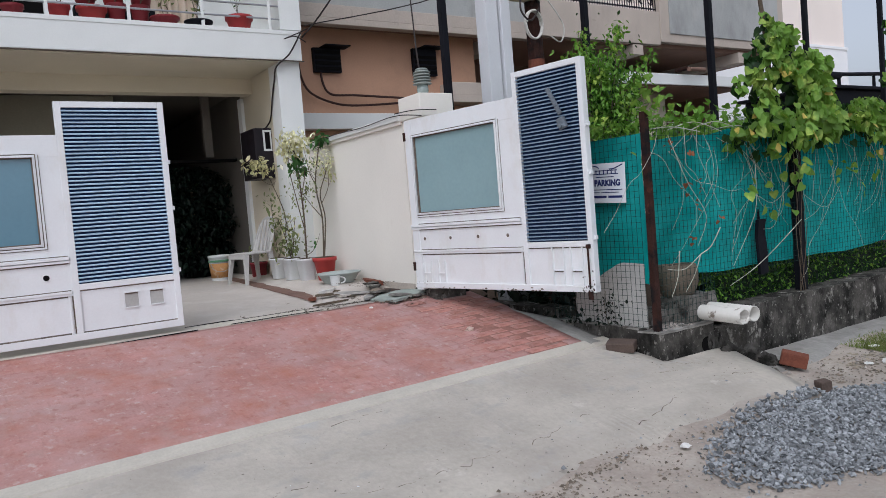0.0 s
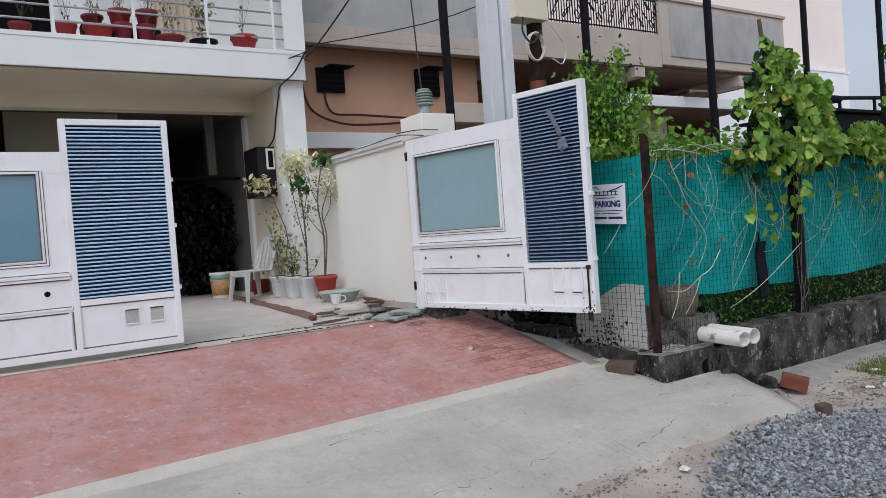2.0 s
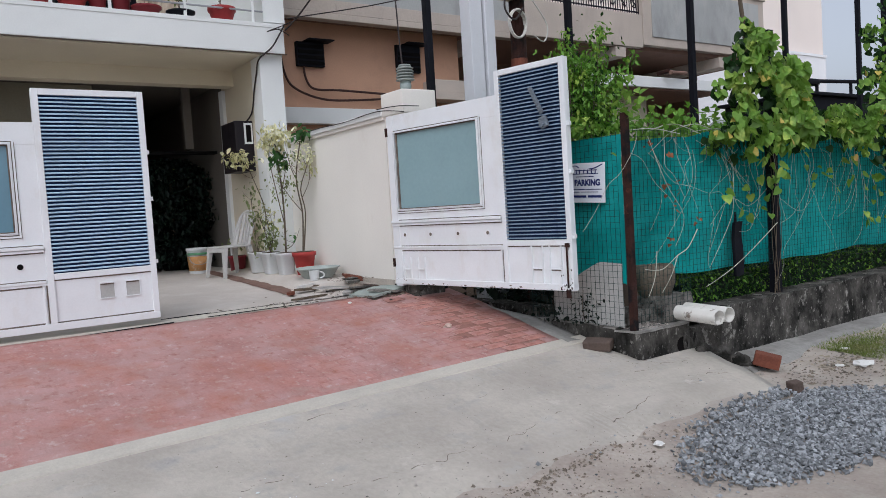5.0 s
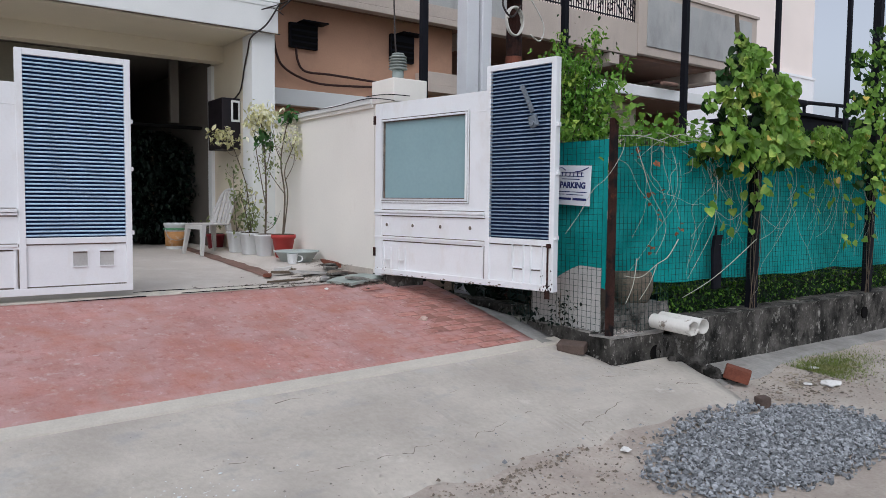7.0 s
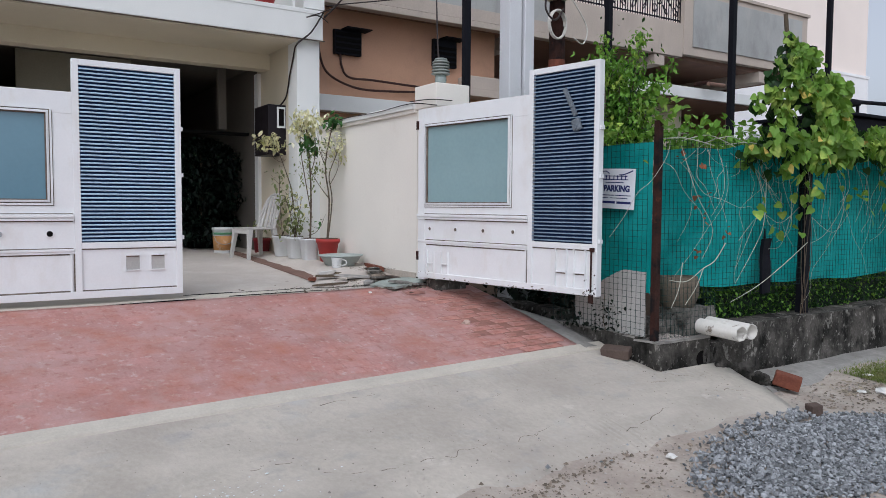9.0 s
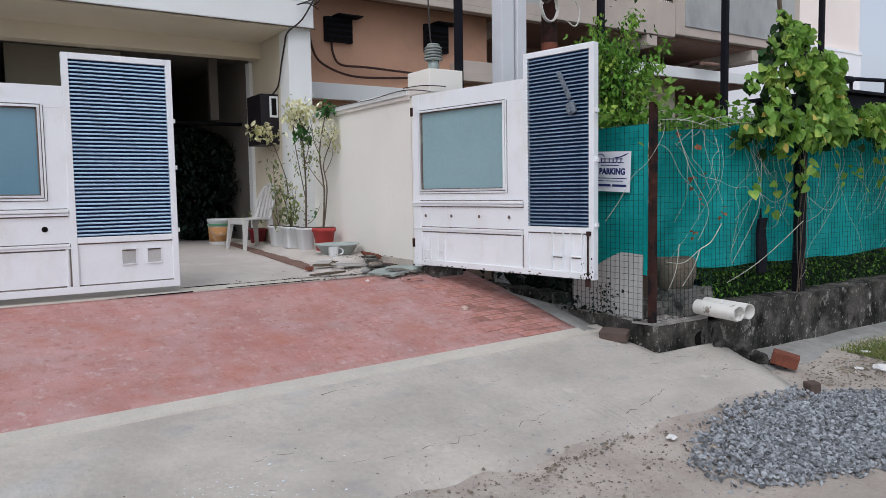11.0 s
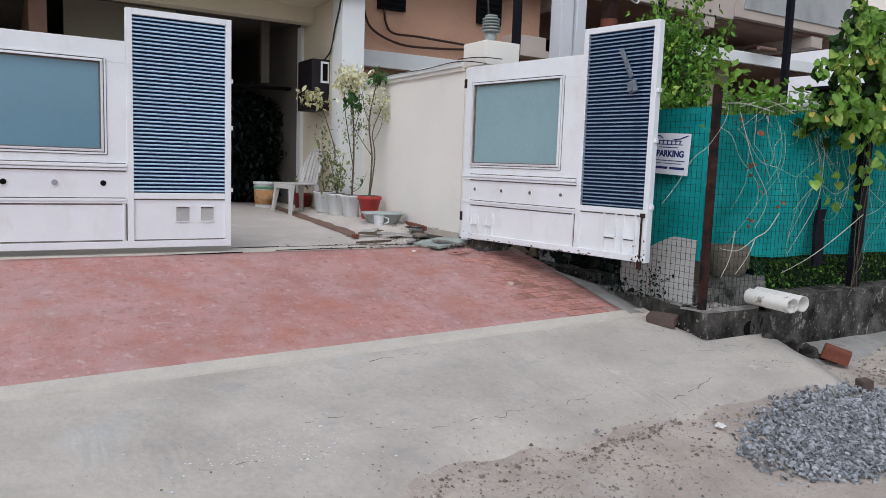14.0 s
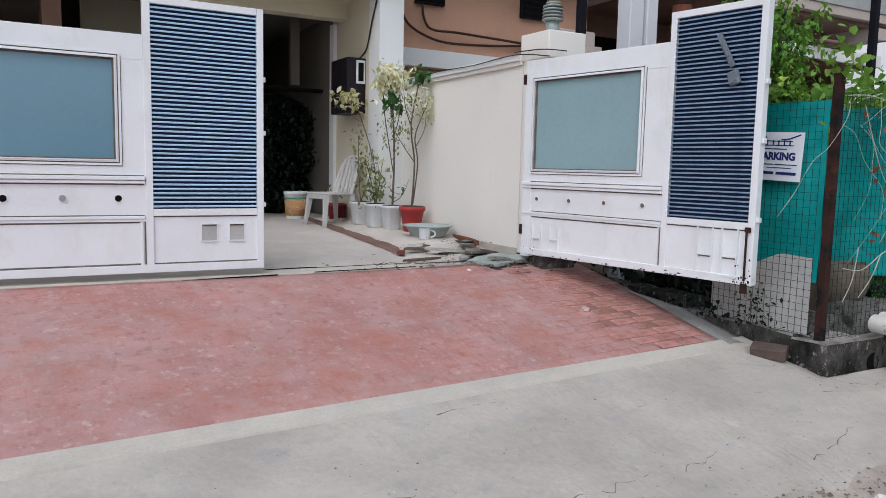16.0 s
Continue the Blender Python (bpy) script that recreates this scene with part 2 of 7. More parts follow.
# lighter pane colour for the open leaf, carrying its sky reflection
frost_sky = mat("skylit_frosted_glass", (0.27, 0.40, 0.42), 0.2, 0.08, 1.2, 30, 0.0, spec=0.8)
frost = mat("frosted_film_glass", (0.13, 0.255, 0.33), 0.14, 0.06, 1.5, 30, 0.0, spec=1.0)
rust = mat("rusty_steel", (0.042, 0.02, 0.016), 0.8, 0.4, 9, 80, 0.4, second=(0.012, 0.011, 0.012), patch=0.6, pscale=6, spec=0.12, more=[((0.13, 0.045, 0.025), 0.25, 11.0, 0.12)])
black_m = mat("black_paint", (0.0065, 0.007, 0.011), 0.65, 0.3, 6, 60, 0.05, spec=0.14)
# near-black; in openings and windows it paints their unlit inside
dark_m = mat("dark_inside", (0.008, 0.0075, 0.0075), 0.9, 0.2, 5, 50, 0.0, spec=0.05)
footway_m = mat("old_footway", (0.29, 0.28, 0.26), 0.95, 0.3, 2.0, 30, 0.6, second=(0.20, 0.19, 0.175), patch=0.45, pscale=3, psoft=0.2)
plinth_m = mat("mossy_concrete", (0.115, 0.108, 0.097), 0.95, 0.45, 4, 40, 1.0, second=(0.022, 0.022, 0.02), patch=0.66, pscale=4.5, psoft=0.22, spec=0.08, more=[((0.010, 0.010, 0.009), 0.5, 2.2, 0.15), ((0.31, 0.30, 0.27), 0.42, 9.0, 0.08), ((0.012, 0.012, 0.011), 0.44, 6.0, 0.1), ((0.25, 0.24, 0.215), 0.40, 26.0, 0.06)], stretch=(1, 1, 0.7))
ledge_m = mat("pale_ledge_cement", (0.27, 0.26, 0.24), 0.95, 0.3, 5, 50, 0.8, second=(0.12, 0.115, 0.105), patch=0.45, pscale=6, psoft=0.2, spec=0.1, more=[((0.04, 0.04, 0.036), 0.3, 10.0, 0.08)])
net_m = mat("green_shade_net", (0.010, 0.25, 0.24), 0.75, 0.35, 2, 150, 0.5, second=(0.035, 0.42, 0.40), patch=0.5, pscale=2.6, psoft=0.35, spec=0.1, more=[((0.008, 0.17, 0.17), 0.3, 1.1, 0.3)])
wire_m = mat("fence_wire", (0.016, 0.042, 0.04), 0.7, 0.2, 9, 90, 0.0, spec=0.1)
grey_sheet = mat("grey_sheet", (0.42, 0.42, 0.40), 0.8, 0.15, 4, 60, 0.2, second=(0.3, 0.3, 0.28), patch=0.25, pscale=5)
orange = mat("peach_wall_paint", (0.56, 0.335, 0.225), 0.85, 0.1, 1.2, 40, 0.15, second=(0.42, 0.26, 0.185), patch=0.3, pscale=2, psoft=0.3)
grey_par = mat("weathered_parapet", (0.50, 0.435, 0.375), 0.9, 0.14, 1.4, 40, 0.2, second=(0.40, 0.345, 0.30), patch=0.35, pscale=1.3, psoft=0.25, more=[((0.27, 0.235, 0.21), 0.22, 3.0, 0.15)], stretch=(1, 1, 0.35))
grey_panel = mat("grey_plaster", (0.40, 0.41, 0.40), 0.9, 0.15, 1.5, 40, 0.2, second=(0.50, 0.49, 0.46), patch=0.3, pscale=1.6, psoft=0.25, more=[((0.28, 0.28, 0.27), 0.3, 2.4, 0.25)], stretch=(1, 1, 0.4))
# brown for recesses and undersides; their shade is part of the colour
brown_shade = mat("shaded_brown_plaster", (0.235, 0.145, 0.11), 0.9, 0.18, 1.5, 40, 0.2, second=(0.17, 0.11, 0.085), patch=0.35, pscale=1.2, psoft=0.3)
pink_white = mat("far_house_paint", (0.90, 0.81, 0.745), 0.8, 0.05, 0.6, 30, 0.05)
far_white = mat("far_white_paint", (0.88, 0.89, 0.90), 0.8, 0.05, 0.5, 30, 0.05)
brick_m = mat("red_brick", (0.17, 0.06, 0.038), 0.9, 0.3, 9, 60, 0.6, second=(0.12, 0.09, 0.075), patch=0.3, pscale=8)
brick_dark = mat("dusty_brick", (0.105, 0.078, 0.065), 0.95, 0.3, 9, 60, 0.6, second=(0.17, 0.14, 0.12), patch=0.3, pscale=8)
maroon = mat("maroon_plastic", (0.19, 0.024, 0.03), 0.5, 0.15, 6, 60, 0.05)
terracotta = mat("red_plastic", (0.36, 0.045, 0.04), 0.5, 0.12, 6, 60, 0.05)
white_pot = mat("white_plastic", (0.68, 0.70, 0.70), 0.5, 0.08, 5, 60, 0.04, second=(0.5, 0.49, 0.46), patch=0.15, pscale=6)
pvc = mat("pvc_pipe", (0.60, 0.585, 0.54), 0.45, 0.08, 4, 60, 0.05, second=(0.36, 0.34, 0.30), patch=0.45, pscale=5, more=[((0.20, 0.17, 0.14), 0.36, 9.0, 0.08)])
soil = mat("potting_soil", (0.07, 0.05, 0.035), 1.0, 0.3, 20, 90, 0.6)
bark = mat("bark", (0.115, 0.09, 0.065), 0.9, 0.3, 20, 90, 0.5)
dry_vine = mat("dry_vine_stem", (0.44, 0.45, 0.38), 0.85, 0.25, 15, 80, 0.2)
vine_leaf = leaf_mat("vine_leaf", (0.15, 0.27, 0.05), (0.42, 0.50, 0.11), 0.35)
old_leaf = leaf_mat("yellowed_leaf", (0.42, 0.33, 0.08), (0.36, 0.2, 0.08), 0.25)
# near-black leaf; the shade around the plant is in its colour
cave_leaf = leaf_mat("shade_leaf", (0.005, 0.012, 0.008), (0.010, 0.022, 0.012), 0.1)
earth = mat("red_brown_earth", (0.20, 0.125, 0.10), 0.95, 0.3, 5, 60, 0.5, second=(0.25, 0.2, 0.17), patch=0.3, pscale=5)
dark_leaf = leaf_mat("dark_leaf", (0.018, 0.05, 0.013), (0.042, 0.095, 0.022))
bush_leaf = leaf_mat("bush_leaf", (0.125, 0.26, 0.04), (0.36, 0.46, 0.08), 0.3)
olive_leaf = leaf_mat("olive_leaf", (0.17, 0.20, 0.09), (0.42, 0.41, 0.27))
worn_metal = mat("dull_zinc", (0.17, 0.20, 0.23), 0.65, 0.25, 8, 80, 0.1, metal=0.3)
pale_leaf = leaf_mat("pale_leaf", (0.56, 0.53, 0.34), (0.22, 0.25, 0.12))
white_leaf = leaf_mat("cream_leaf", (0.74, 0.72, 0.60), (0.58, 0.58, 0.42))
green_leaf = leaf_mat("glossy_leaf", (0.045, 0.12, 0.035), (0.09, 0.19, 0.05))
grass_m = leaf_mat("grass_blade", (0.15, 0.19, 0.05), (0.26, 0.23, 0.11))
gravel_m = mat("crushed_stone", (0.245, 0.257, 0.266), 0.9, 0.25, 12, 90, 0.3, island=0.58, spec=0.12)
brown_cable = mat("brown_cable", (0.055, 0.028, 0.024), 0.7, 0.3, 8, 60, 0.0)
cable_m = mat("cable_rubber", (0.035, 0.028, 0.026), 0.6, 0.2, 8, 60, 0.0)
steel = mat("dull_steel", (0.42, 0.43, 0.45), 0.4, 0.15, 8, 80, 0.1, metal=0.8)
ring_m = mat("lamp_rib", (0.24, 0.27, 0.25), 0.45, 0.2, 12, 60, 0.05, spec=0.4)
lamp_glass = mat("lamp_glass", (0.30, 0.36, 0.34), 0.12, 0.15, 10, 60, 0.0, spec=0.7)
sign_white = mat("sign_board", (0.74, 0.76, 0.80), 0.5, 0.05, 6, 60, 0.02)
ink_blue = mat("ink_blue", (0.02, 0.03, 0.13), 0.6, 0.1, 9, 60, 0.0)
mossy_block = mat("mossy_block", (0.19, 0.18, 0.162), 0.95, 0.4, 6, 50, 0.9, second=(0.045, 0.042, 0.038), patch=0.55, pscale=8, psoft=0.15, more=[((0.02, 0.02, 0.018), 0.42, 15.0, 0.1), ((0.34, 0.33, 0.30), 0.3, 22.0, 0.06)])
slate = mat("broken_slab", (0.34, 0.33, 0.31), 0.85, 0.25, 8, 60, 0.3)
paper = mat("paper", (0.7, 0.69, 0.66), 0.8, 0.1, 9, 60, 0.2)


BOND, BOND_V = math.atan(0.045), 4.4855  # turn and first row of the stamped bricks


def red_ramp_material():
    """Red oxide cement floor stamped with small bricks, worn pale in places."""
    m = mat("red_stamped_cement", (0.425, 0.222, 0.198), 0.85, 0.24, 2.2, 45, 0.35, second=(0.45, 0.295, 0.275), patch=0.6, pscale=2.6, psoft=0.3, more=[((0.31, 0.135, 0.11), 0.36, 14.0, 0.2), ((0.50, 0.37, 0.335), 0.42, 19.0, 0.1), ((0.40, 0.16, 0.11), 0.38, 3.4, 0.3), ((0.40, 0.33, 0.30), 0.25, 1.3, 0.2)], stretch=(1.0, 0.95, 1))
    nt = m.node_tree
    N, L = nt.nodes, nt.links.new
    co = N.new("ShaderNodeTexCoord")
    br = N.new("ShaderNodeTexBrick")
    br.inputs["Scale"].default_value = 1.0
    br.inputs["Brick Width"].default_value, br.inputs["Row Height"].default_value = 0.22, 0.11
    br.inputs["Mortar Size"].default_value, br.inputs["Mortar Smooth"].default_value = 0.011, 0.7
    wob = N.new("ShaderNodeTexNoise")
    wob.inputs["Scale"].default_value = 3
    L(co.outputs["Object"], wob.inputs["Vector"])
    va = N.new("ShaderNodeVectorMath")
    va.operation = "MULTIPLY_ADD"
    va.inputs[1].default_value = (0.03, 0.03, 0.03)
    L(wob.outputs["Color"], va.inputs[0])
    L(co.outputs["Object"], va.inputs[2])
    rot = N.new("ShaderNodeMapping")  # rows run along the border band
    rot.inputs["Rotation"].default_value, rot.inputs["Location"].default_value = (0, 0, -BOND), (0, -BOND_V, 0)
    L(va.outputs[0], rot.inputs["Vector"])
    L(rot.outputs["Vector"], br.inputs["Vector"])
    br.inputs["Color1"].default_value, br.inputs["Color2"].default_value = (0.86, 0.84, 0.84, 1), (1.1, 1.1, 1.12, 1)
    br.inputs["Mortar"].default_value = (0.96, 0.94, 0.94, 1)
    wear = N.new("ShaderNodeTexNoise")
    wear.inputs["Scale"].default_value, wear.inputs["Detail"].default_value = 1.3, 5
    L(co.outputs["Object"], wear.inputs["Vector"])
    wr = N.new("ShaderNodeMapRange")
    wr.inputs["From Min"].default_value, wr.inputs["From Max"].default_value = 0.3, 0.5
    L(wear.outputs["Fac"], wr.inputs["Value"])
    sx = N.new("ShaderNodeSeparateXYZ")
    L(co.outputs["Object"], sx.inputs[0])
    gx = N.new("ShaderNodeMapRange")  # traffic has rubbed the pattern out away from the drain side
    gx.inputs["From Min"].default_value, gx.inputs["From Max"].default_value = 2.2, 4.3
    gx.inputs["To Min"].default_value, gx.inputs["To Max"].default_value = 0.12, 0.85
    L(sx.outputs["X"], gx.inputs["Value"])
    wx = N.new("ShaderNodeMath")
    wx.operation = "MULTIPLY"
    L(wr.outputs["Result"], wx.inputs[0])
    L(gx.outputs["Result"], wx.inputs[1])
    mul = N.new("ShaderNodeMath")
    mul.operation = "MULTIPLY"
    L(br.outputs["Fac"], mul.inputs[0])
    L(wx.outputs[0], mul.inputs[1])
    b = N["Principled BSDF"]
    old = b.inputs["Base Color"].links[0].from_socket
    sc = N.new("ShaderNodeMath")
    sc.operation = "MULTIPLY"
    sc.inputs[1].default_value = 0.3
    L(mul.outputs[0], sc.inputs[0])
    mx = N.new("ShaderNodeMix")
    mx.data_type = "RGBA"
    mx.inputs["B"].default_value = (0.22, 0.10, 0.085, 1)
    L(old, mx.inputs["A"])
    L(sc.outputs[0], mx.inputs["Factor"])
    tint = N.new("ShaderNodeMix")
    tint.data_type, tint.blend_type = "RGBA", "MULTIPLY"
    tint.inputs["Factor"].default_value = 0.4
    L(mx.outputs["Result"], tint.inputs["A"])
    L(br.outputs["Color"], tint.inputs["B"])
    L(tint.outputs["Result"], b.inputs["Base Color"])
    bp = N.new("ShaderNodeBump")
    bp.inputs["Strength"].default_value, bp.inputs["Distance"].default_value = 0.5, 0.012
    inv = N.new("ShaderNodeMath")
    inv.operation = "SUBTRACT"
    inv.inputs[0].default_value = 1.0
    L(mul.outputs[0], inv.inputs[1])
    L(inv.outputs[0], bp.inputs["Height"])
    L(b.inputs["Normal"].links[0].from_socket, bp.inputs["Normal"])
    L(bp.outputs["Normal"], b.inputs["Normal"])
    return m


ramp_m = red_ramp_material()

# ---- ground ----
rng = random.Random(4)


def ground_z(x, y):
    a = slope(y)
    lower = -0.30 + 0.09 * (max(y, 2.3) - 2.3)
    k = smooth(5.35, 5.75, x + 0.25 * (4.0 - y))
    z = a * (1 - k) + lower * k
    if y > 4.0 and x > 4.9:
        z = min(z, -0.02)
    pit = smooth(4.25, 4.5, x + 0.24 * (y - 5.2)) * smooth(4.75, 5.0, y) * (1 - smooth(6.6, 6.9, y))
    if x < 5.2:
        z -= 0.35 * pit
    z -= 0.5 * smooth(6.35, 6.7, y)
    return z - 0.02 + 0.012 * noise.noise((x * 1.7, y * 1.7, 0)) + 0.006 * noise.noise((x * 7, y * 7, 3))


def sheet(xs, ys, zf):
    bm = bmesh.new()
    g = [[bm.verts.new((x, y, zf(x, y))) for y in ys] for x in xs]
    for i in range(len(xs) - 1):
        for j in range(len(ys) - 1):
            f = bm.faces.new((g[i][j], g[i + 1][j], g[i + 1][j + 1], g[i][j + 1]))
            f.smooth = True
    return bm


xs = [-600, -80, -20, -8] + [-5 + 0.1 * i for i in range(151)] + [12, 20, 80, 600]
ys = [-600, -80, -20, -5, 0, 1] + [1.5 + 0.1 * i for i in range(56)] + [8, 12, 30, 100, 600]
single("ground", sheet(xs, ys, lambda x, y: ground_z(min(max(x, -5), 10), min(max(y, 0), 7.1))), dirt, "dusty bare earth road verge with loose grit", "ground", kind="structure")

# concrete apron with a ragged lower edge and a broken right edge
def front(x):
    return 3.12 + 0.16 * noise.noise((x * 0.9, 5, 0)) + 0.06 * noise.noise((x * 4, 9, 0)) - (0.5 if x < 1.0 else 0.5 * (1 - smooth(1.0, 2.2, x)))


def right_edge(y):
    return 5.72 - 0.26 * (4.0 - y) + 0.04 * noise.noise((y * 5, 2, 0))


bm = bmesh.new()
cols = []
NX, NY = 110, 34
for i in range(NX + 1):
    u = i / NX
    col = []
    for j in range(NY + 1):
        v = j / NY
        x0 = -6 + u * 11.6
        y0 = front(x0)
        y = y0 + v * (4.72 - y0)
        x = -6 + u * (right_edge(min(y, 4.05)) + 6)
        if y > 4.03 and x > 4.93:
            y = 4.03
        edge = min(v * 8, 1)
        col.append(bm.verts.new((x, y, slope(y) - 0.03 * (1 - edge) + 0.006 * noise.noise((x * 2, y * 2, 1)))))
    cols.append(col)
for i in range(NX):
    for j in range(NY):
        try:
            bm.faces.new((cols[i][j], cols[i + 1][j], cols[i + 1][j + 1], cols[i][j + 1]))
        except ValueError:
            pass
bmesh.ops.dissolve_degenerate(bm, edges=bm.edges, dist=1e-4)
for f in bm.faces:
    f.smooth = True
ex = bmesh.ops.extrude_face_region(bm, geom=[e for e in bm.edges if e.is_boundary])
bmesh.ops.translate(bm, vec=(0, 0, -0.12), verts=[v for v in ex["geom"] if isinstance(v, bmesh.types.BMVert)])
single("pavement", bm, concrete, "worn grey concrete apron with trowel marks and cracks", "pavement", kind="structure")


def band_y(x):
    return 4.49 + 0.045 * x


def ramp_edge(y):
    """Right edge of the red ramp, bulging towards the drain."""
    return 4.69 + 0.11 * smooth(4.6, 6.0, y)


bm = bmesh.new()
cols = []
for i in range(91):
    u = i / 90
    col = []
    for j in range(25):
        v = j / 24
        xg = -6 + 10.9 * u
        y = band_y(xg) + v * (6.62 - band_y(xg))
        x = -6 + u * (ramp_edge(y) + 6)
        col.append(bm.verts.new((x, y, slope(y) + 0.012 + 0.006 * noise.noise((x * 1.5, y * 1.5, 7)))))
    cols.append(col)
for i in range(90):
    for j in range(24):
        bm.faces.new((cols[i][j], cols[i + 1][j], cols[i + 1][j + 1], cols[i][j + 1])).smooth = True
ex = bmesh.ops.extrude_face_region(bm, geom=[e for e in bm.edges if e.is_boundary])
bmesh.ops.translate(bm, vec=(0, 0, -0.35), verts=[v for v in ex["geom"] if isinstance(v, bmesh.types.BMVert)])
ramp = single("ramp", bm, ramp_m, "red oxide cement driveway ramp stamped with a worn brick pattern", "ramp", kind="structure")

# grey cement fillet between the ramp and the drain
bm = bmesh.new()
rows = []
for i in range(30):
    y = 4.62 + 1.2 * i / 29
    w = 0.25 * smooth(5.8, 5.25, y) + 0.025 * noise.noise((y * 6, 1, 0)) if y < 5.8 else 0.0
    x0 = ramp_edge(y) - 0.03 - 0.02 * noise.noise((y * 9, 4, 0))
    x1 = max(ramp_edge(y) + w, x0 + 0.02)
    rows.append([bm.verts.new((x0 + (x1 - x0) * k / 4, y, slope(y) + (0.002, 0.020, 0.018, 0.012, 0.0)[k] + 0.008 * noise.noise((k, y * 5, 2)))) for k in range(5)] + [bm.verts.new((x1, y, slope(y) - 0.4))])
for p, q in zip(rows, rows[1:]):
    for k in range(5):
        bm.faces.new((p[k], p[k + 1], q[k + 1], q[k])).smooth = k < 4
single("ramp_fillet", bm, footway_m, "rough grey cement fillet along the edge of the ramp", "kerb", kind="structure")

# cement band between apron and ramp
bm = bmesh.new()
rows = []
for i in range(60):
    x = -6 + 10.95 * i / 59
    y = band_y(x)
    w = 0.15 - 0.02 * i / 59
    rows.append([bm.verts.new(p) for p in ((x, y - w, slope(y - w) - 0.02), (x, y - w + 0.008, slope(y - w) + 0.012), (x, y + 0.004, slope(y) + 0.016), (x, y + 0.012, slope(y) - 0.02))])
for a, b in zip(rows, rows[1:]):
    for k in range(3):
        bm.faces.new((a[k], b[k], b[k + 1], a[k + 1]))
single("kerb_band", bm, strip_m, "pale cement border band along the red ramp", "kerb", kind="structure")

# threshold of the gate, drive inside
bm = box(bmesh.new(), -6, 6.60, 0.2, 3.2, 6.82, 0.515, 0.01)
single("threshold", bm, strip_m, "rough cement gate sill with a crack along it", "sill", kind="structure")
bm = box(bmesh.new(), 1.85, 6.825, 0.2, 4.3, 7.05, 0.50, 0.012)
single("sill_inner", bm, floor_m, "pale cement strip behind the gate sill", "sill", kind="structure")
bm = sheet([-6 + 0.5 * i for i in range(21)] + [4.31], [6.84 + 0.4 * i for i in range(27)], lambda x, y: 0.51 + 0.03 * min(y - 6.84, 4) + 0.004 * noise.noise((x * 2, y * 2, 0)))
single("floor", bm, floor_m, "smooth grey cement drive floor", "floor", kind="structure")
bm = bmesh.new()
rows = []
for i in range(60):
    y = 7.22 + 4.2 * i / 59
    left = 3.29 + 0.045 * (y - 7.2) + 0.02 * noise.noise((y * 2.3, 0, 1)) + 0.012 * noise.noise((y * 11, 0, 1))
    wide = (0.26 - 0.02 * (y - 7.2)) * smooth(7.1, 8.0, y) * (0.9 + 0.22 * noise.noise((y * 4.1, 6, 1)))
    zz = 0.515 + 0.03 * min(y - 6.84, 4)
    rows.append([bm.verts.new((left + wide * k / 3, y, zz + (0.0 if k in (0, 3) else 0.008))) for k in range(4)])
for p, q in zip(rows, rows[1:]):
    for k in range(3):
        bm.faces.new((p[k], p[k + 1], q[k + 1], q[k])).smooth = True
single("planting_strip", bm, earth, "brown earth-stained border strip beside the drive", "border", kind="structure")

# ---- compound wall and gate pillar ----
wall = thing("wall_compound", (4.42, 8.0, 0.5), "cream painted compound wall with a double-stepped coping", "wall", kind="structure")
part("wall_body", B(4.30, 6.81, 0.1, 4.5, 9.4, 2.33), cream, wall)
part("skirt", B(4.29, 6.815, 0.3, 4.2995, 9.39, 0.615, 0.003), mat("worn_skirt", (0.46, 0.415, 0.36), 0.9, 0.25, 4, 50, 0.3, second=(0.32, 0.28, 0.24), patch=0.4, pscale=6), wall, "grey-brown worn cement skirting")
part("coping", B(4.27, 6.81, 2.33, 4.53, 9.4, 2.37, 0.006), cream, wall)
part("coping_top", B(4.245, 6.81, 2.37, 4.555, 9.4, 2.43, 0.01), white_m, wall, "white coping course")
part("coping_cable", T([(4.262, 6.36, 2.36), (4.235, 6.85, 2.425), (4.232, 7.6, 2.41), (4.236, 8.4, 2.425), (4.234, 9.36, 2.40)], 0.005, 6), cable_m, wall, "black cable laid along the coping")
pillar = thing("gate_pillar", (4.48, 6.61, 0.1), "cream plastered gate pillar with a flat cap", "pillar")
part("shaft", B(4.30, 6.42, 0.0, 4.66, 6.80, 2.36), cream, pillar)
# added foot; its dark concrete paints the shade under the open leaf
part("foot", B(4.288, 6.405, -0.1, 4.672, 6.81, 0.575, 0.01), plinth_m, pillar, "added dark cement foot for the shade below the gate")
part("cap", B(4.275, 6.395, 2.36, 4.69, 6.825, 2.60, 0.012), cream, pillar)
tl = T([(4.26, 6.9, 2.455), (4.25, 6.6, 2.44), (4.26, 6.38, 2.42), (4.45, 6.36, 2.42)], 0.005)
part("cable", tl, cable_m, pillar, "thin grey cable clipped round the pillar")
pillar2 = thing("gate_pillar", (-0.8, 6.7, 0.1), "cream plastered gate pillar with a flat cap", "pillar")
part("shaft", B(-1.0, 6.5, 0.0, -0.6, 6.9, 2.36), cream, pillar2)
part("cap", B(-1.03, 6.47, 2.36, -0.57, 6.93, 2.60, 0.012), cream, pillar2)
wall = thing("wall_front", (-3, 6.7, 0.5), "cream painted front compound wall", "wall", kind="structure")
part("wall_body", B(-6.0, 6.6, 0.1, -1.0, 6.8, 2.35), cream, wall)

lamp = thing("gate_lamp", (4.46, 6.60, 2.6), "ribbed grey glass gate lamp on a flat pillar cap", "lamp")
part("base", lathe([(0.06, 0), (0.062, 0.012), (0.055, 0.02)], 20, (4.46, 6.60, 2.6)), steel, lamp)
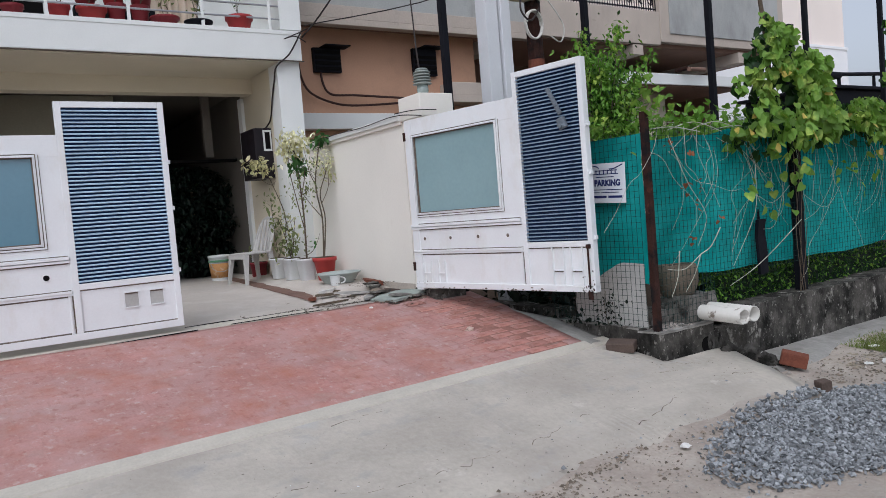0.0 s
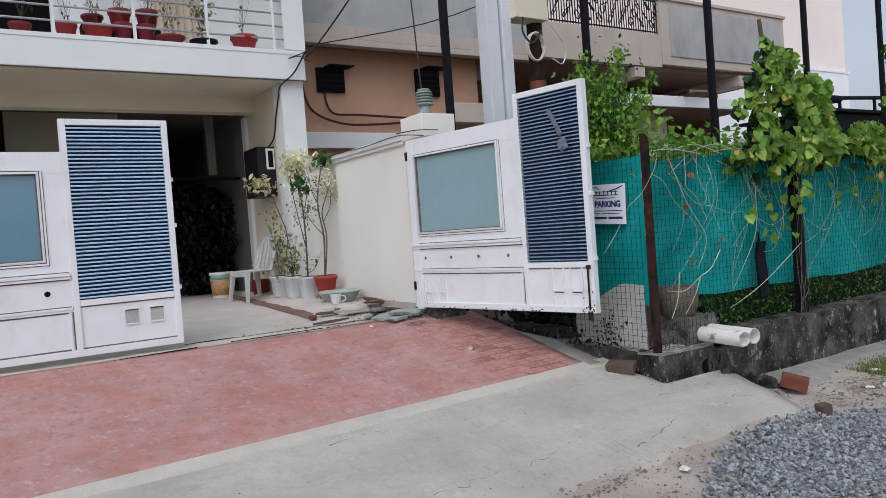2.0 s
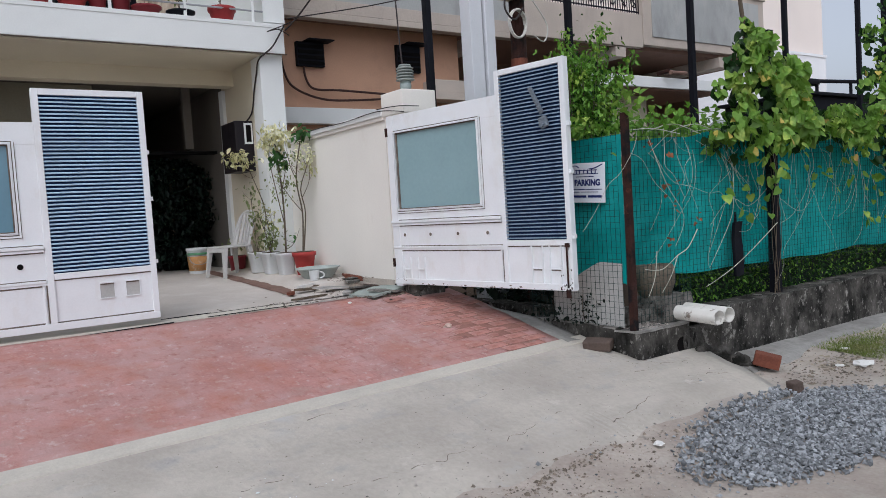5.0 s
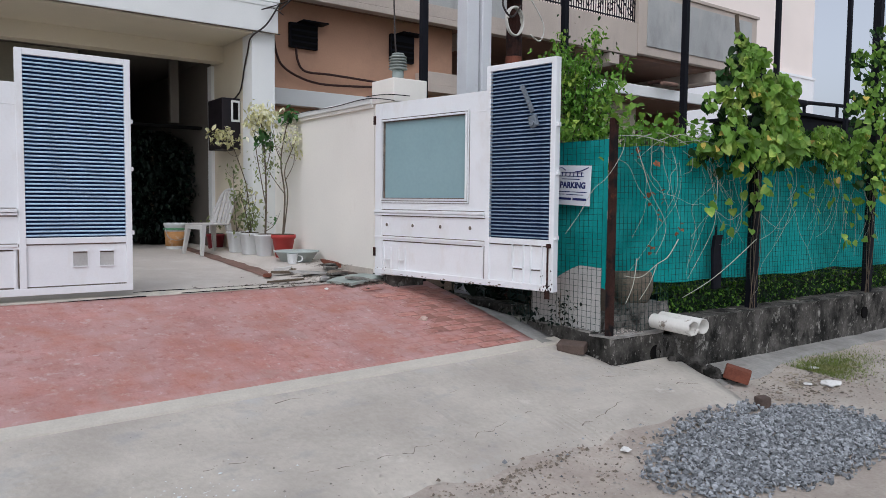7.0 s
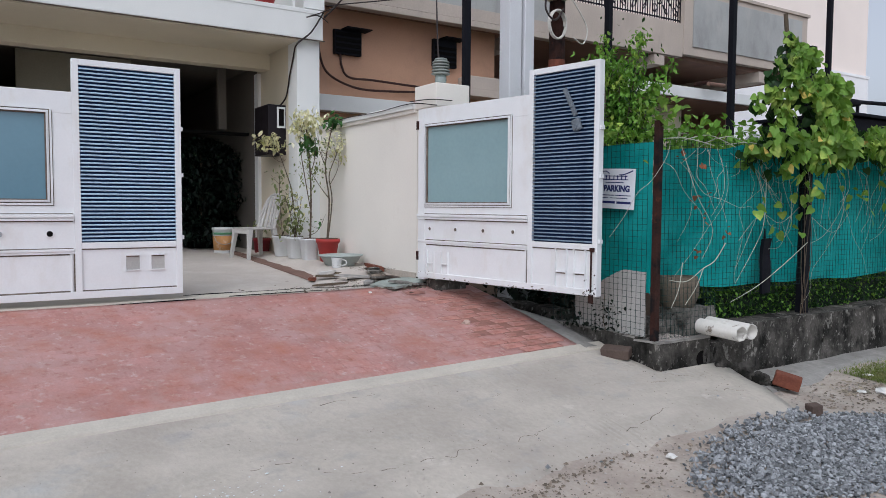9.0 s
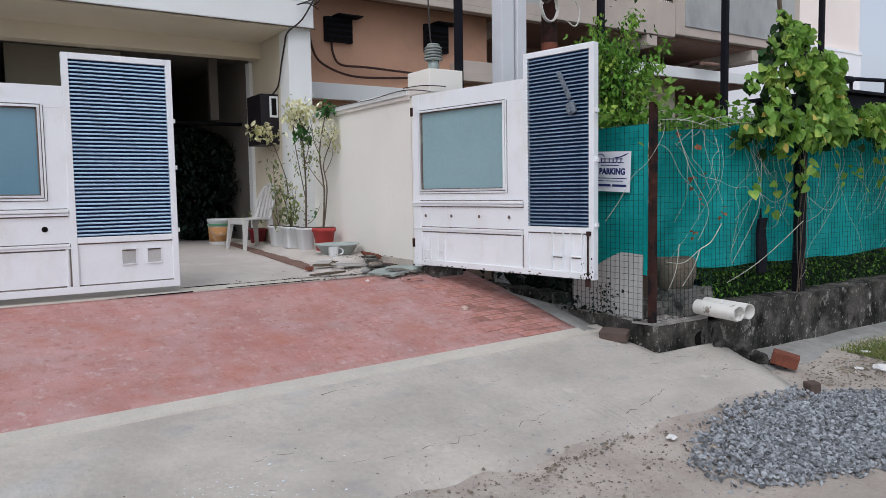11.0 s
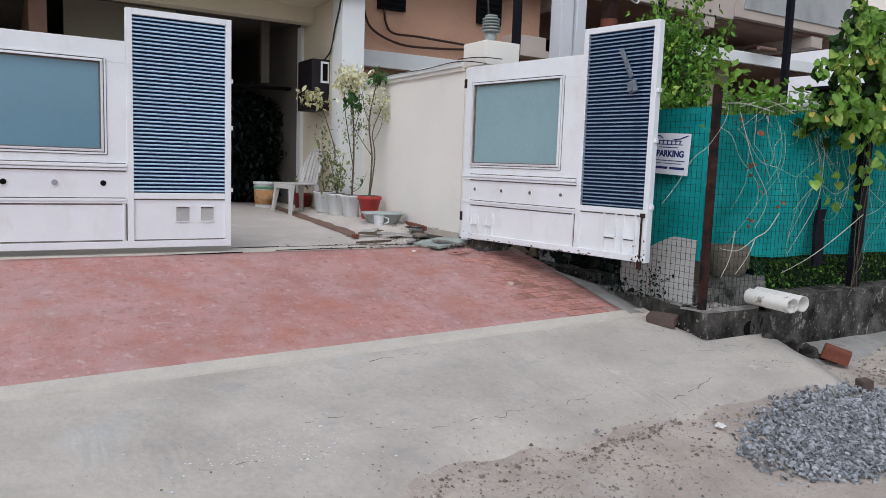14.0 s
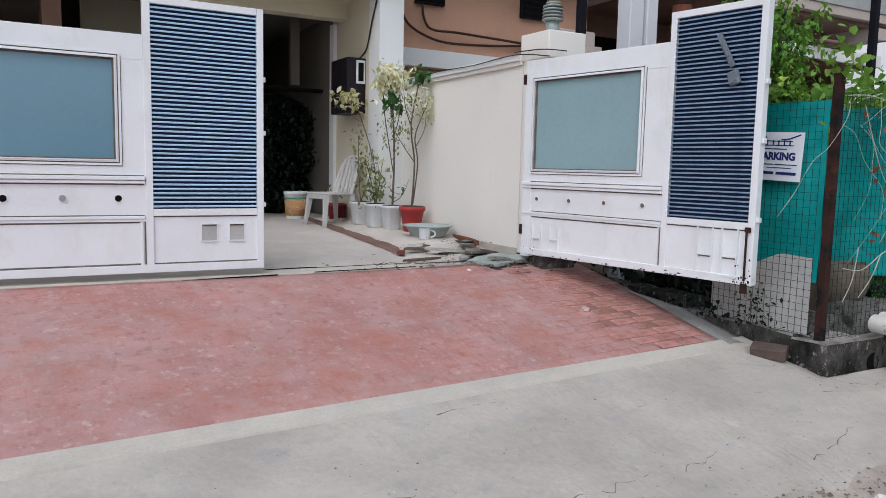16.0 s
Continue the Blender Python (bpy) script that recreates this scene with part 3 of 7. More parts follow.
part("glass_neck", lathe([(0.055, 0.02), (0.062, 0.06), (0.058, 0.115)], 20, (4.46, 6.60, 2.6)), lamp_glass, lamp)
for k in range(5):
    r = 0.098 - 0.002 * k
    z = 0.115 + 0.03 * k
    part("ring", lathe([(r - 0.028, z), (r, z + 0.005), (r + 0.002, z + 0.014), (r - 0.026, z + 0.029)], 24, (4.46, 6.60, 2.6)), ring_m, lamp)
part("finial", lathe([(0.07, 0.265), (0.062, 0.285), (0.01, 0.29)], 20, (4.46, 6.60, 2.6)), ring_m, lamp)


# ---- gates ----
def gate(name, m, W, lw, louvre_top, low_top, glass, zs, label, inner):
    """A leaf hung at its own x = 0, free edge at x = W; -y is the street face. lw: width of the louvred end."""
    g = tagged(new(name), label, "gate", "leaves of the driveway gate")
    P = lambda n, bm, mt, lab="", par=None: part(n, bm, mt, par or g, lab, local=True)
    x0 = W - lw
    gb, gt, mould, mid, lb, lt = zs
    P("hinge_stile", B(0, -0.03, 0, 0.10, 0.03, low_top, 0.004), gate_white)
    P("top_rail", B(0.10, -0.028, gt, x0, 0.028, low_top - 0.0, 0.004), gate_white)
    P("glass_stile", B(0.10, -0.027, gb, glass[0], 0.027, gt), gate_white)
    P("middle_stile", B(glass[1], -0.027, gb, x0, 0.027, gt), gate_white)
    P("apron_rail", B(0.10, -0.027, mould, x0, 0.027, gb), gate_white)
    fr = bmesh.new()
    for s in (-1, 1):
        for w, dep in ((0.018, 0.038), (0.008, 0.044)):
            y0, y1 = (s * 0.027, s * dep)
            a0, a1, b0, b1 = glass[0] - w, glass[1] + w, gb - w, gt + w
            box(fr, a0, y0, b0, a1, y1, b0 + w)
            box(fr, a0, y0, b1 - w, a1, y1, b1)
            box(fr, a0, y0, b0 + w, a0 + w, y1, b1 - w)
            box(fr, a1 - w, y0, b0 + w, a1, y1, b1 - w)
    P("glass_frame", fr, gate_white)
    P("glass_pane", B(glass[0], -0.006, gb, glass[1], 0.006, gt), frost_sky if inner else frost, "sea-green frosted glass pane")
    for s in (-1, 1):
        mo = box(bmesh.new(), 0.0, s * 0.0275, mould - 0.015, x0 - 0.005, s * 0.05, mould + 0.012, 0.004)
        box(mo, 0.0, s * 0.0275, mould - 0.04, x0 - 0.005, s * 0.042, mould - 0.02, 0.003)
        P("moulding", mo, gate_white)
    P("hole_panel", B(0.10, -0.022, mid, x0, 0.022, mould), gate_white)
    P("mid_rail", B(0.0, -0.036, mid - 0.022, x0 - 0.005, 0.036, mid, 0.004), gate_white)
    n = 4
    for k in range(n):
        hx = 0.18 + (x0 - 0.36) * k / (n - 1)
        hz = (mid + mould) / 2 - 0.01
        for s in (-1, 1):
            ring = R((hx, s * 0.0225, hz), (hx, s * 0.028, hz), 0.022 if inner else 0.03, seg=18)
            h = P("hole_ring", ring, gate_white)
            P("hole", R((hx, s * 0.0285, hz), (hx, s * 0.0295, hz), 0.017 if inner else 0.023, seg=18), grime_shade if inner else (dark_m if k != 2 else steel), "dark round peephole", h)
    P("kick_panel", B(0.10, -0.020, 0.04, x0, 0.020, mid - 0.022), gate_white)
    lift = 0.032 if inner else 0.0
    P("bottom_rail", B(0.0, -0.036, lift - 0.012, W, 0.036, lift + 0.045, 0.004), gate_white)
    kb = bmesh.new()
    for s in (-1, 1):
        box(kb, 0.10, s * 0.020, mid - 0.04, x0, s * 0.030, mid - 0.0225)
        box(kb, 0.10, s * 0.020, 0.046, 0.115, s * 0.030, mid - 0.045)
        box(kb, x0 - 0.035, s * 0.020, 0.046, x0 - 0.02, s * 0.030, mid - 0.045)
    P("bead", kb, gate_white)
    # louvred end
    fw = 0.05
    P("louvre_stile", B(x0, -0.034, 0.045, x0 + fw, 0.034, louvre_top, 0.004), gate_white)
    P("lock_stile", B(W - fw, -0.034, 0.045, W, 0.034, louvre_top, 0.004), gate_white)
    P("louvre_top_rail", B(x0 + fw, -0.034, louvre_top - fw, W - fw, 0.034, louvre_top, 0.004), gate_white)
    P("louvre_bottom_rail", B(x0 + fw, -0.034, lb - 0.05, W - fw, 0.034, lb, 0.004), gate_white)
    P("lower_panel", B(x0 + fw, -0.018, 0.045, W - fw, 0.018, lb - 0.05), gate_white)
    pitch_z = 0.0316
    count = int((louvre_top - fw - lb) / pitch_z)
    L_ = W - 2 * fw - x0
    out = 1 if inner else -1
    lip = 0.0052 if inner else 0.0068
    # folded lip: the upper facet leans back to the sky, the lower one turns under
    sl = bmesh.new()
    fold = ((0.0225, lip), (0.0300, 0.0012), (0.0275, -lip), (0.0240, -lip), (0.0215, lip - 0.002))
    ends = [[sl.verts.new((e * L_ / 2, out * y, z)) for y, z in fold] for e in (-1, 1)]
    for i in range(5):
        j = (i + 1) % 5
        sl.faces.new((ends[0][i], ends[0][j], ends[1][j], ends[1][i]))
    sl.faces.new(ends[0])
    sl.faces.new(ends[1][::-1])
    bmesh.ops.recalc_face_normals(sl, faces=sl.faces)
    box(sl, -L_ / 2, out * 0.0249, -0.0015, L_ / 2, -out * 0.0249, 0.0015)
    box(sl, -L_ / 2, -out * 0.025, -0.0055, L_ / 2, -out * 0.031, 0.0055)
    me = mesh_of(sl, "slat")
    me.materials.append(slat_shaded if inner else slat_blue)
    for k in range(count):
        ob = new("slat", me)
        ob.parent = g
        ob.location = ((x0 + W) / 2, 0, lb + 0.018 + pitch_z * k)
    # added sheet; its navy paints the shade between the slats
    P("louvre_gap_sheet", B(x0 + fw, -0.004, lb, W - fw, 0.004, louvre_top - fw), navy, "added navy sheet that darkens the gaps between slats")
    # dirt and rust in the seams, plus painted shade under the mouldings
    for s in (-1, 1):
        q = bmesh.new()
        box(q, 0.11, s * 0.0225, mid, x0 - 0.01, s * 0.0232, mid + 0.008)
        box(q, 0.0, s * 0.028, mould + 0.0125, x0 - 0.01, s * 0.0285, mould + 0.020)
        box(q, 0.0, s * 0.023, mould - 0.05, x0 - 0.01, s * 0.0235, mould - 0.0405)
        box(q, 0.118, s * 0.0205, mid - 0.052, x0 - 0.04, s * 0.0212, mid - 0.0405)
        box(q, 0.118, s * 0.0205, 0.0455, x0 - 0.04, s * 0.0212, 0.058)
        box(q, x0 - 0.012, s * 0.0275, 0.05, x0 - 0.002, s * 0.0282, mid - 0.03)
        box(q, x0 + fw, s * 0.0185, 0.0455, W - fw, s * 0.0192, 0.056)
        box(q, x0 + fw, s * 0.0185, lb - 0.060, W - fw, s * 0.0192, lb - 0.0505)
        P("grime_shade_seam", q, grime_shade, "dark line of dirt and painted shade along the seams")
        q = bmesh.new()
        w = 0.009
        box(q, glass[0], s * 0.0062, gb, glass[1], s * 0.026, gb + w)
        box(q, glass[0], s * 0.0062, gt - w, glass[1], s * 0.026, gt)
        box(q, glass[0], s * 0.0062, gb + w, glass[0] + w, s * 0.026, gt - w)
        box(q, glass[1] - w, s * 0.0062, gb + w, glass[1], s * 0.026, gt - w)
        P("gasket", q, grime_shade, "dark glazing gasket")
        q = bmesh.new()
        for e0, e1, f0, f1 in ((0.026, 0.040, 0.027, 0.037),):
            box(q, glass[0] - e1, s * f0, gb - e1, glass[1] + e1, s * f1, gb - e0)
            box(q, glass[0] - e1, s * f0, gt + e0, glass[1] + e1, s * f1, gt + e1)
            box(q, glass[0] - e1, s * f0, gb - e0, glass[0] - e0, s * f1, gt + e0)
            box(q, glass[1] + e0, s * f0, gb - e0, glass[1] + e1, s * f1, gt + e0)
        P("glazing_bead", q, gate_white, "raised white glazing bead")
        # dark lines round the glazing bead: dirt and painted shade
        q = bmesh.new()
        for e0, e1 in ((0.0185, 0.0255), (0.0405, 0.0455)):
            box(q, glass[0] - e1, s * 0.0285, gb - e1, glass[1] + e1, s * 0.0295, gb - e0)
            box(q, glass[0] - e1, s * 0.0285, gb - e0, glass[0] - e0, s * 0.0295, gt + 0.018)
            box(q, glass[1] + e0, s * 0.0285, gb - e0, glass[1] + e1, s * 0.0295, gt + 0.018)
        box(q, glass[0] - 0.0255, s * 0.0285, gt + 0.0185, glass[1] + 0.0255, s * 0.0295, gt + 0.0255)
        P("grime_shade_seam", q, grime_shade)
    # pressed squares
    spots = [(0.52, 0.21, 0.33), (0.76, 0.21, 0.33)] if not inner else [(0.50, 0.07, 0.20), (0.76, 0.07, 0.20)]
    plate_m = grey_sheet if not inner else gate_white
    for s in (-1, 1):
        for cx, z0, z1 in spots:
            c = x0 + lw * cx
            q = bmesh.new()
            e = 0.0235 if not inner else 0.034
            box(q, c - 0.062, s * 0.018, z0 - 0.008, c - 0.054, s * e, z1 + 0.008)
            box(q, c + 0.054, s * 0.018, z0 - 0.008, c + 0.062, s * e, z1 + 0.008)
            box(q, c - 0.054, s * 0.018, z1, c + 0.054, s * 0.036, z1 + 0.010)
            box(q, c - 0.054, s * 0.018, z0 - 0.008, c + 0.054, s * (e + 0.006), z0)
            sq = P("pressed_square", q, gate_white)
            # grey plate on the closed leaf paints the recess darker
            P("square_plate", B(c - 0.054, s * 0.0185, z0, c + 0.054, s * 0.0195, z1), plate_m, "recess plate of the square, shaded grey on the closed leaf", sq)
            # dark strip below the lip paints the recess's top shadow
            P("square_top_shade", B(c - 0.052, s * 0.0196, z1 - 0.012, c + 0.052, s * 0.0202, z1 - 0.001), grime_shade, "", sq)
            if inner:
                for k in (-0.06, 0.06):
                    P("rib", B(c + k - 0.006, s * 0.018, z1 + 0.013, c + k + 0.006, s * 0.034, lb - 0.05), gate_white)
        if inner:
            for cx in (0.19, 0.40):
                q = bmesh.new()
                box(q, cx - 0.055, s * 0.020, 0.065, cx - 0.045, s * 0.034, 0.30)
                box(q, cx + 0.045, s * 0.020, 0.065, cx + 0.055, s * 0.034, 0.30)
                box(q, cx - 0.045, s * 0.020, 0.17, cx + 0.045, s * 0.034, 0.182)
                P("pressed_square", q, gate_white)
    for z in (0.46, 1.0, 1.4):
        kn = P("keeper", B(W, -0.02, z, W + 0.02, 0.02, z + 0.035, 0.003), gate_white)
    for z in (0.2, 1.55):
        P("hinge", B(-0.02, -0.042, z, 0.012, -0.03, z + 0.09, 0.003), rust, "rusty strap hinge")
    g.matrix_basis = m
    return g


gate_l = gate("driveway_gate", pose(-0.45, 6.65, 0.575), 2.25, 0.845, 1.93, 1.66, (0.12, 1.215), (0.793, 1.485, 0.667, 0.398, 0.447, 1.9),
              "closed white steel gate leaf with blue louvres and frosted glass", False)
# lean of the open leaf: from its hinge towards the street
ang = math.degrees(math.atan2(4.385 - 6.60, 4.60 - 4.20))
gate_r = gate("driveway_gate", pose(4.215, 6.60, 0.575, 0, 0, ang), 2.245, 0.75, 1.97, 1.76, (0.12, 1.255), (0.795, 1.575, 0.667, 0.412, 0.455, 1.9),
              "white steel gate leaf swung open, blue louvres and frosted glass", True)

# padlock tag and bolt on the open leaf
P = lambda n, bm, mt, lab="": part(n, bm, mt, gate_r, lab, local=True)
tagb = bmesh.new()
box(tagb, 1.965, -0.060, 1.52, 2.003, -0.040, 1.78, 0.004)
box(tagb, 1.972, -0.068, 1.60, 1.996, -0.060, 1.70, 0.003)
bmesh.ops.rotate(tagb, cent=(1.985, -0.05, 1.6), matrix=Matrix.Rotation(radians(-27), 3, "Y"), verts=tagb.verts)
P("hasp", tagb, worn_metal, "grey steel hasp hanging askew")
eye = box(bmesh.new(), 1.995, -0.072, 1.40, 2.075, -0.036, 1.50, 0.012)
bmesh.ops.rotate(eye, cent=(2.03, -0.05, 1.45), matrix=Matrix.Rotation(radians(-18), 3, "Y"), verts=eye.verts)
rod(eye, (2.03, -0.085, 1.43), (2.03, -0.072, 1.43), 0.022, seg=12)
P("hasp_knob", eye, worn_metal, "grey lock plate of the hasp")
P("bolt", R((2.2, -0.05, 0.05), (2.2, -0.05, 0.40), 0.008), rust, "rusty drop bolt")
P("bolt_guide", B(2.185, -0.056, 0.39, 2.225, -0.035, 0.425, 0.004), rust, "rusty bolt guide")
rng = random.Random(44)
q = bmesh.new()
for k in range(24):
    fx = 2.236 - abs(rng.gauss(0, 0.06))
    fz = 0.025 + abs(rng.gauss(0, 0.07))
    w = rng.uniform(0.002, 0.009)
    yy = 0.0362 if fz < 0.077 else 0.0342
    c = [q.verts.new((fx + w * math.cos(a) * rng.uniform(0.6, 1.3), -yy - 0.0004 * (k % 3), fz + 1.5 * w * math.sin(a) * rng.uniform(0.6, 1.3))) for a in [k2 * 1.0472 for k2 in range(6)]]
    q.faces.new(c)
P("rust_patch", q, rust, "flaking rust spots at the lower corner")["kind"] = "stuff"
q = bmesh.new()
for k in range(34):
    fx, fz = (abs(rng.gauss(0, 0.10)), 0.03 + abs(rng.gauss(0, 0.05))) if k < 9 else (rng.uniform(0.05, 2.2), 0.024 + abs(rng.gauss(0, 0.008)))
    w = rng.uniform(0.002, 0.008)
    q.faces.new([q.verts.new((fx + 0.01 + w * (2.6 if k > 8 else 1) * math.cos(a) * rng.uniform(0.6, 1.3), -(0.0362 if fz < 0.077 else 0.0305) - 0.0004 * (k % 3), fz + w * math.sin(a) * rng.uniform(0.6, 1.3))) for a in [k2 * 1.0472 for k2 in range(6)]])
P("mud_spots", q, grime_shade, "mud splashes along the bottom rail")["kind"] = "stuff"
P("bolt_foot", B(2.17, -0.045, -0.04, 2.22, -0.037, 0.03, 0.004), rust, "rusted lower corner bracket")

# ---- our house: carport under a balcony ----
house = thing("house", (2.0, 10.5, 0.5), "cream house with an open carport under a balcony", "house")
part("column", B(3.98, 9.40, 0.4, 4.30, 9.72, 3.54), white_m, house, "white corner column")
part("balcony_slab", B(-6, 9.30, 3.54, 4.31, 11.0, 3.93, 0.01), white_m, house, "white balcony slab edge")
# dark strip in place of the drip edge's shadow
part("drip_shade_strip", B(-6, 9.305, 3.533, 4.34, 9.345, 3.5395), grime_shade, house, "dark strip painting the shade under the slab edge")
part("slab_lip", B(-6, 9.292, 3.875, 4.318, 9.30, 3.928, 0.002), white_m, house)
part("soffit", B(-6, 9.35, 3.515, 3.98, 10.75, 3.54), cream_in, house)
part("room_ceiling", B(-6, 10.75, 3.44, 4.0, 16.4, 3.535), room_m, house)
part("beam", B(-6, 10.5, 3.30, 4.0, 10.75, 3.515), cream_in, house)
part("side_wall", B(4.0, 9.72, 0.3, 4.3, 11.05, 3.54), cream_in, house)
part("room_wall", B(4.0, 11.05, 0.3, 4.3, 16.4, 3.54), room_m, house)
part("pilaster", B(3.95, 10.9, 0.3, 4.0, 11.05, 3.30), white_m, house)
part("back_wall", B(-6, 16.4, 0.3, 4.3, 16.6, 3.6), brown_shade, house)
# added and out of view: narrows the carport so less light gets in
part("light_screen_wall", B(0.4, 10.75, 0.3, 0.6, 16.4, 3.575), brown_shade, house)
# cream wall whose shade is put in as a dim olive
part("inner_wall", B(0.84, 11.6, 0.3, 2.3, 11.75, 3.43), mat("shaded_cream_paint", (0.27, 0.25, 0.19), 0.9, 0.15, 1.5, 40, 0.1), house, "carport inner wall, cream darkened to olive for its shade")
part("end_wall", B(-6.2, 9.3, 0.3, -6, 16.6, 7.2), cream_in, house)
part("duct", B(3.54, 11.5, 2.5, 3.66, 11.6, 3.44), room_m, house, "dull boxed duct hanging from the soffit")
part("ledge", B(2.9, 11.45, 2.42, 4.0, 11.62, 2.46), dark_m, house, "dark ledge in the carport")
part("upper_wall", B(-6, 11.0, 3.93, 4.36, 11.2, 7.2), white_m, house)
# flat dark sheet on the wall paints the unlit doorway
part("door_dark_sheet", B(-1.2, 10.96, 3.93, 1.45, 11.0, 6.1), dark_m, house, "dark sheet for the unlit balcony doorway")
part("door_jamb", B(1.45, 10.93, 3.93, 1.58, 11.0, 6.1, 0.005), white_m, house, "white door jamb")
# added pale sheet: the bright gap beside the jamb as a colour
part("door_gap_sheet", B(1.58, 10.97, 3.93, 1.9, 11.0, 6.1), far_white, house, "pale sheet for the bright gap beside the door")
part("corner_wall", B(4.06, 9.36, 3.96, 4.36, 11.0, 7.2), white_m, house)
part("roof", B(-6.2, 9.2, 7.2, 4.5, 16.6, 7.4), white_m, house)

rail = thing("balcony_rail", (2.0, 9.34, 3.93), "steel balcony railing with thin tubes and white posts", "railing")
for k in range(5):
    part("tube", R((-6, 9.34, 4.08 + 0.17 * k), (4.05, 9.34, 4.08 + 0.17 * k), 0.013), steel, rail)
for k in range(12):
    x = -5.68 + 0.872 * k
    part("post", B(x - 0.018, 9.325, 3.93, x + 0.018, 9.355, 4.9, 0.004), white_m, rail)
part("handrail", R((-6, 9.34, 4.92), (4.05, 9.34, 4.92), 0.028, seg=10), steel, rail)

# drape drawn across the balcony wall
bm = bmesh.new()
g = []
for i in range(61):
    u = i / 60
    x = 2.78 + 0.66 * u
    col = []
    for j in range(9):
        z = 3.96 + 2.1 * j / 8
        col.append(bm.verts.new((x + 0.02 * noise.noise((u * 4, z, 0)), 10.9 + 0.035 * math.sin(u * 40 + 1.2 * noise.noise((u * 3, z * 0.8, 1))) + 0.03 * noise.noise((u * 5, z * 1.5, 2)), z)))
    g.append(col)
for i in range(60):
    for j in range(8):
        bm.faces.new((g[i][j], g[i + 1][j], g[i + 1][j + 1], g[i][j + 1])).smooth = True
single("balcony_curtain", bm, mat("drape_cloth", (0.60, 0.50, 0.40), 0.6, 0.1, 4, 60, 0.1), "beige draped curtain hanging on the balcony wall", "curtain", loc=(3.1, 10.9, 3.96))

# ---- fence plinth ----
def rough_block(x0, y0, z0, x1, y1, z1, n=6, amp=0.012, seed=0):
    bm = box(bmesh.new(), x0, y0, z0, x1, y1, z1)
    bmesh.ops.subdivide_edges(bm, edges=bm.edges, cuts=n, use_grid_fill=True)
    for v in bm.verts:
        p = v.co * 3.1
        v.co += Vector((noise.noise((p.x * 2, p.y * 2, p.z * 2 + seed)), noise.noise((p.x * 2, p.y * 2 + 9, p.z * 2 + seed)), noise.noise((p.x * 2 + 5, p.y * 2, p.z * 2 + seed)))) * amp
    return bm


plinth = thing("fence_plinth", (7.0, 4.2, -0.2), "stained old concrete plinth of the garden fence", "plinth", kind="structure")
part("corner_block", rough_block(4.95, 4.05, -0.4, 5.62, 4.28, 0.22, 8), plinth_m, plinth)
part("side_run", rough_block(4.955, 4.28, -0.4, 5.15, 5.3, 0.24, 8), plinth_m, plinth)
part("drain_wall", rough_block(5.0, 5.3, -0.4, 5.2, 6.9, 0.34, 8, 0.03, 3), plinth_m, plinth)
for k in range(5):
    x = 6.02 + 2.03 * k
    part("run", rough_block(x, 4.0 + 0.004 * k, -0.5, x + 2.02, 4.26, 0.30 + 0.006 * k, 10, seed=k * 3), plinth_m, plinth)
part("notch_back", rough_block(5.62, 4.2, -0.5, 6.02, 4.3, 0.12, 5), plinth_m, plinth)
# thin top layers, paler than the plinth sides at the corner only
for x0, y0, x1, y1, z in ((4.945, 4.04, 5.62, 4.30, 0.213), (4.95, 4.30, 5.16, 5.32, 0.233), (6.02, 3.995, 8.04, 4.27, 0.294), (8.05, 3.998, 12.1, 4.27, 0.302)):
    part("plinth_top", rough_block(x0, y0, z, x1, y1, z + 0.016, 14, 0.008, x0), ledge_m if x0 < 6 else plinth_m, plinth, "thin top layer of the plinth")
hole = thing("drain_hole", (5.5, 4.04, 0.05), "round dark drain hole in the plinth", "hole")
for x, z in ((5.52, 0.04), (9.3, 0.1)):
    part("opening", R((x, 4.044 if x < 6 else 3.99, z), (x, 4.06, z), 0.07, seg=16), dark_m, hole)
single("garden_soil", sheet([4.96, 7, 10, 16.5], [4.2, 5, 6, 8, 10.4], lambda x, y: 0.2), soil, "dark garden soil behind the fence", "soil", kind="structure")

# ---- fence: posts, wire mesh, green net ----
fence = thing("garden_fence", (7.0, 4.14, 0.2), "steel post fence with wire mesh and green shade net", "fence")
def angle_post(x, y, z0, z1, w=0.07):
    h, e = w / 2, 0.012
    plan = [(-h, -h), (h, -h), (h, h), (h - e, h), (h - e, -h + e), (-h + e, -h + e), (-h + e, h), (-h, h)]
    bm = bmesh.new()
    f = bm.faces.new([bm.verts.new((x + a, y + b, z0)) for a, b in plan])
    ex = bmesh.ops.extrude_face_region(bm, geom=[f])
    bmesh.ops.translate(bm, vec=(0, 0, z1 - z0), verts=[v for v in ex["geom"] if isinstance(v, bmesh.types.BMVert)])
    return bm
part("corner_post", angle_post(4.998, 4.125, 0.2, 2.05, 0.052), rust, fence, "rusty steel corner post")
part("post", angle_post(7.13, 4.13, 0.25, 2.9, 0.085), black_m, fence)
part("post", angle_post(9.62, 4.13, 0.25, 4.4, 0.085), black_m, fence)
part("post", angle_post(12.1, 4.13, 0.25, 3.4, 0.10), black_m, fence)
part("post", angle_post(14.4, 4.13, 0.25, 3.4, 0.10), black_m, fence)
bm = bmesh.new()
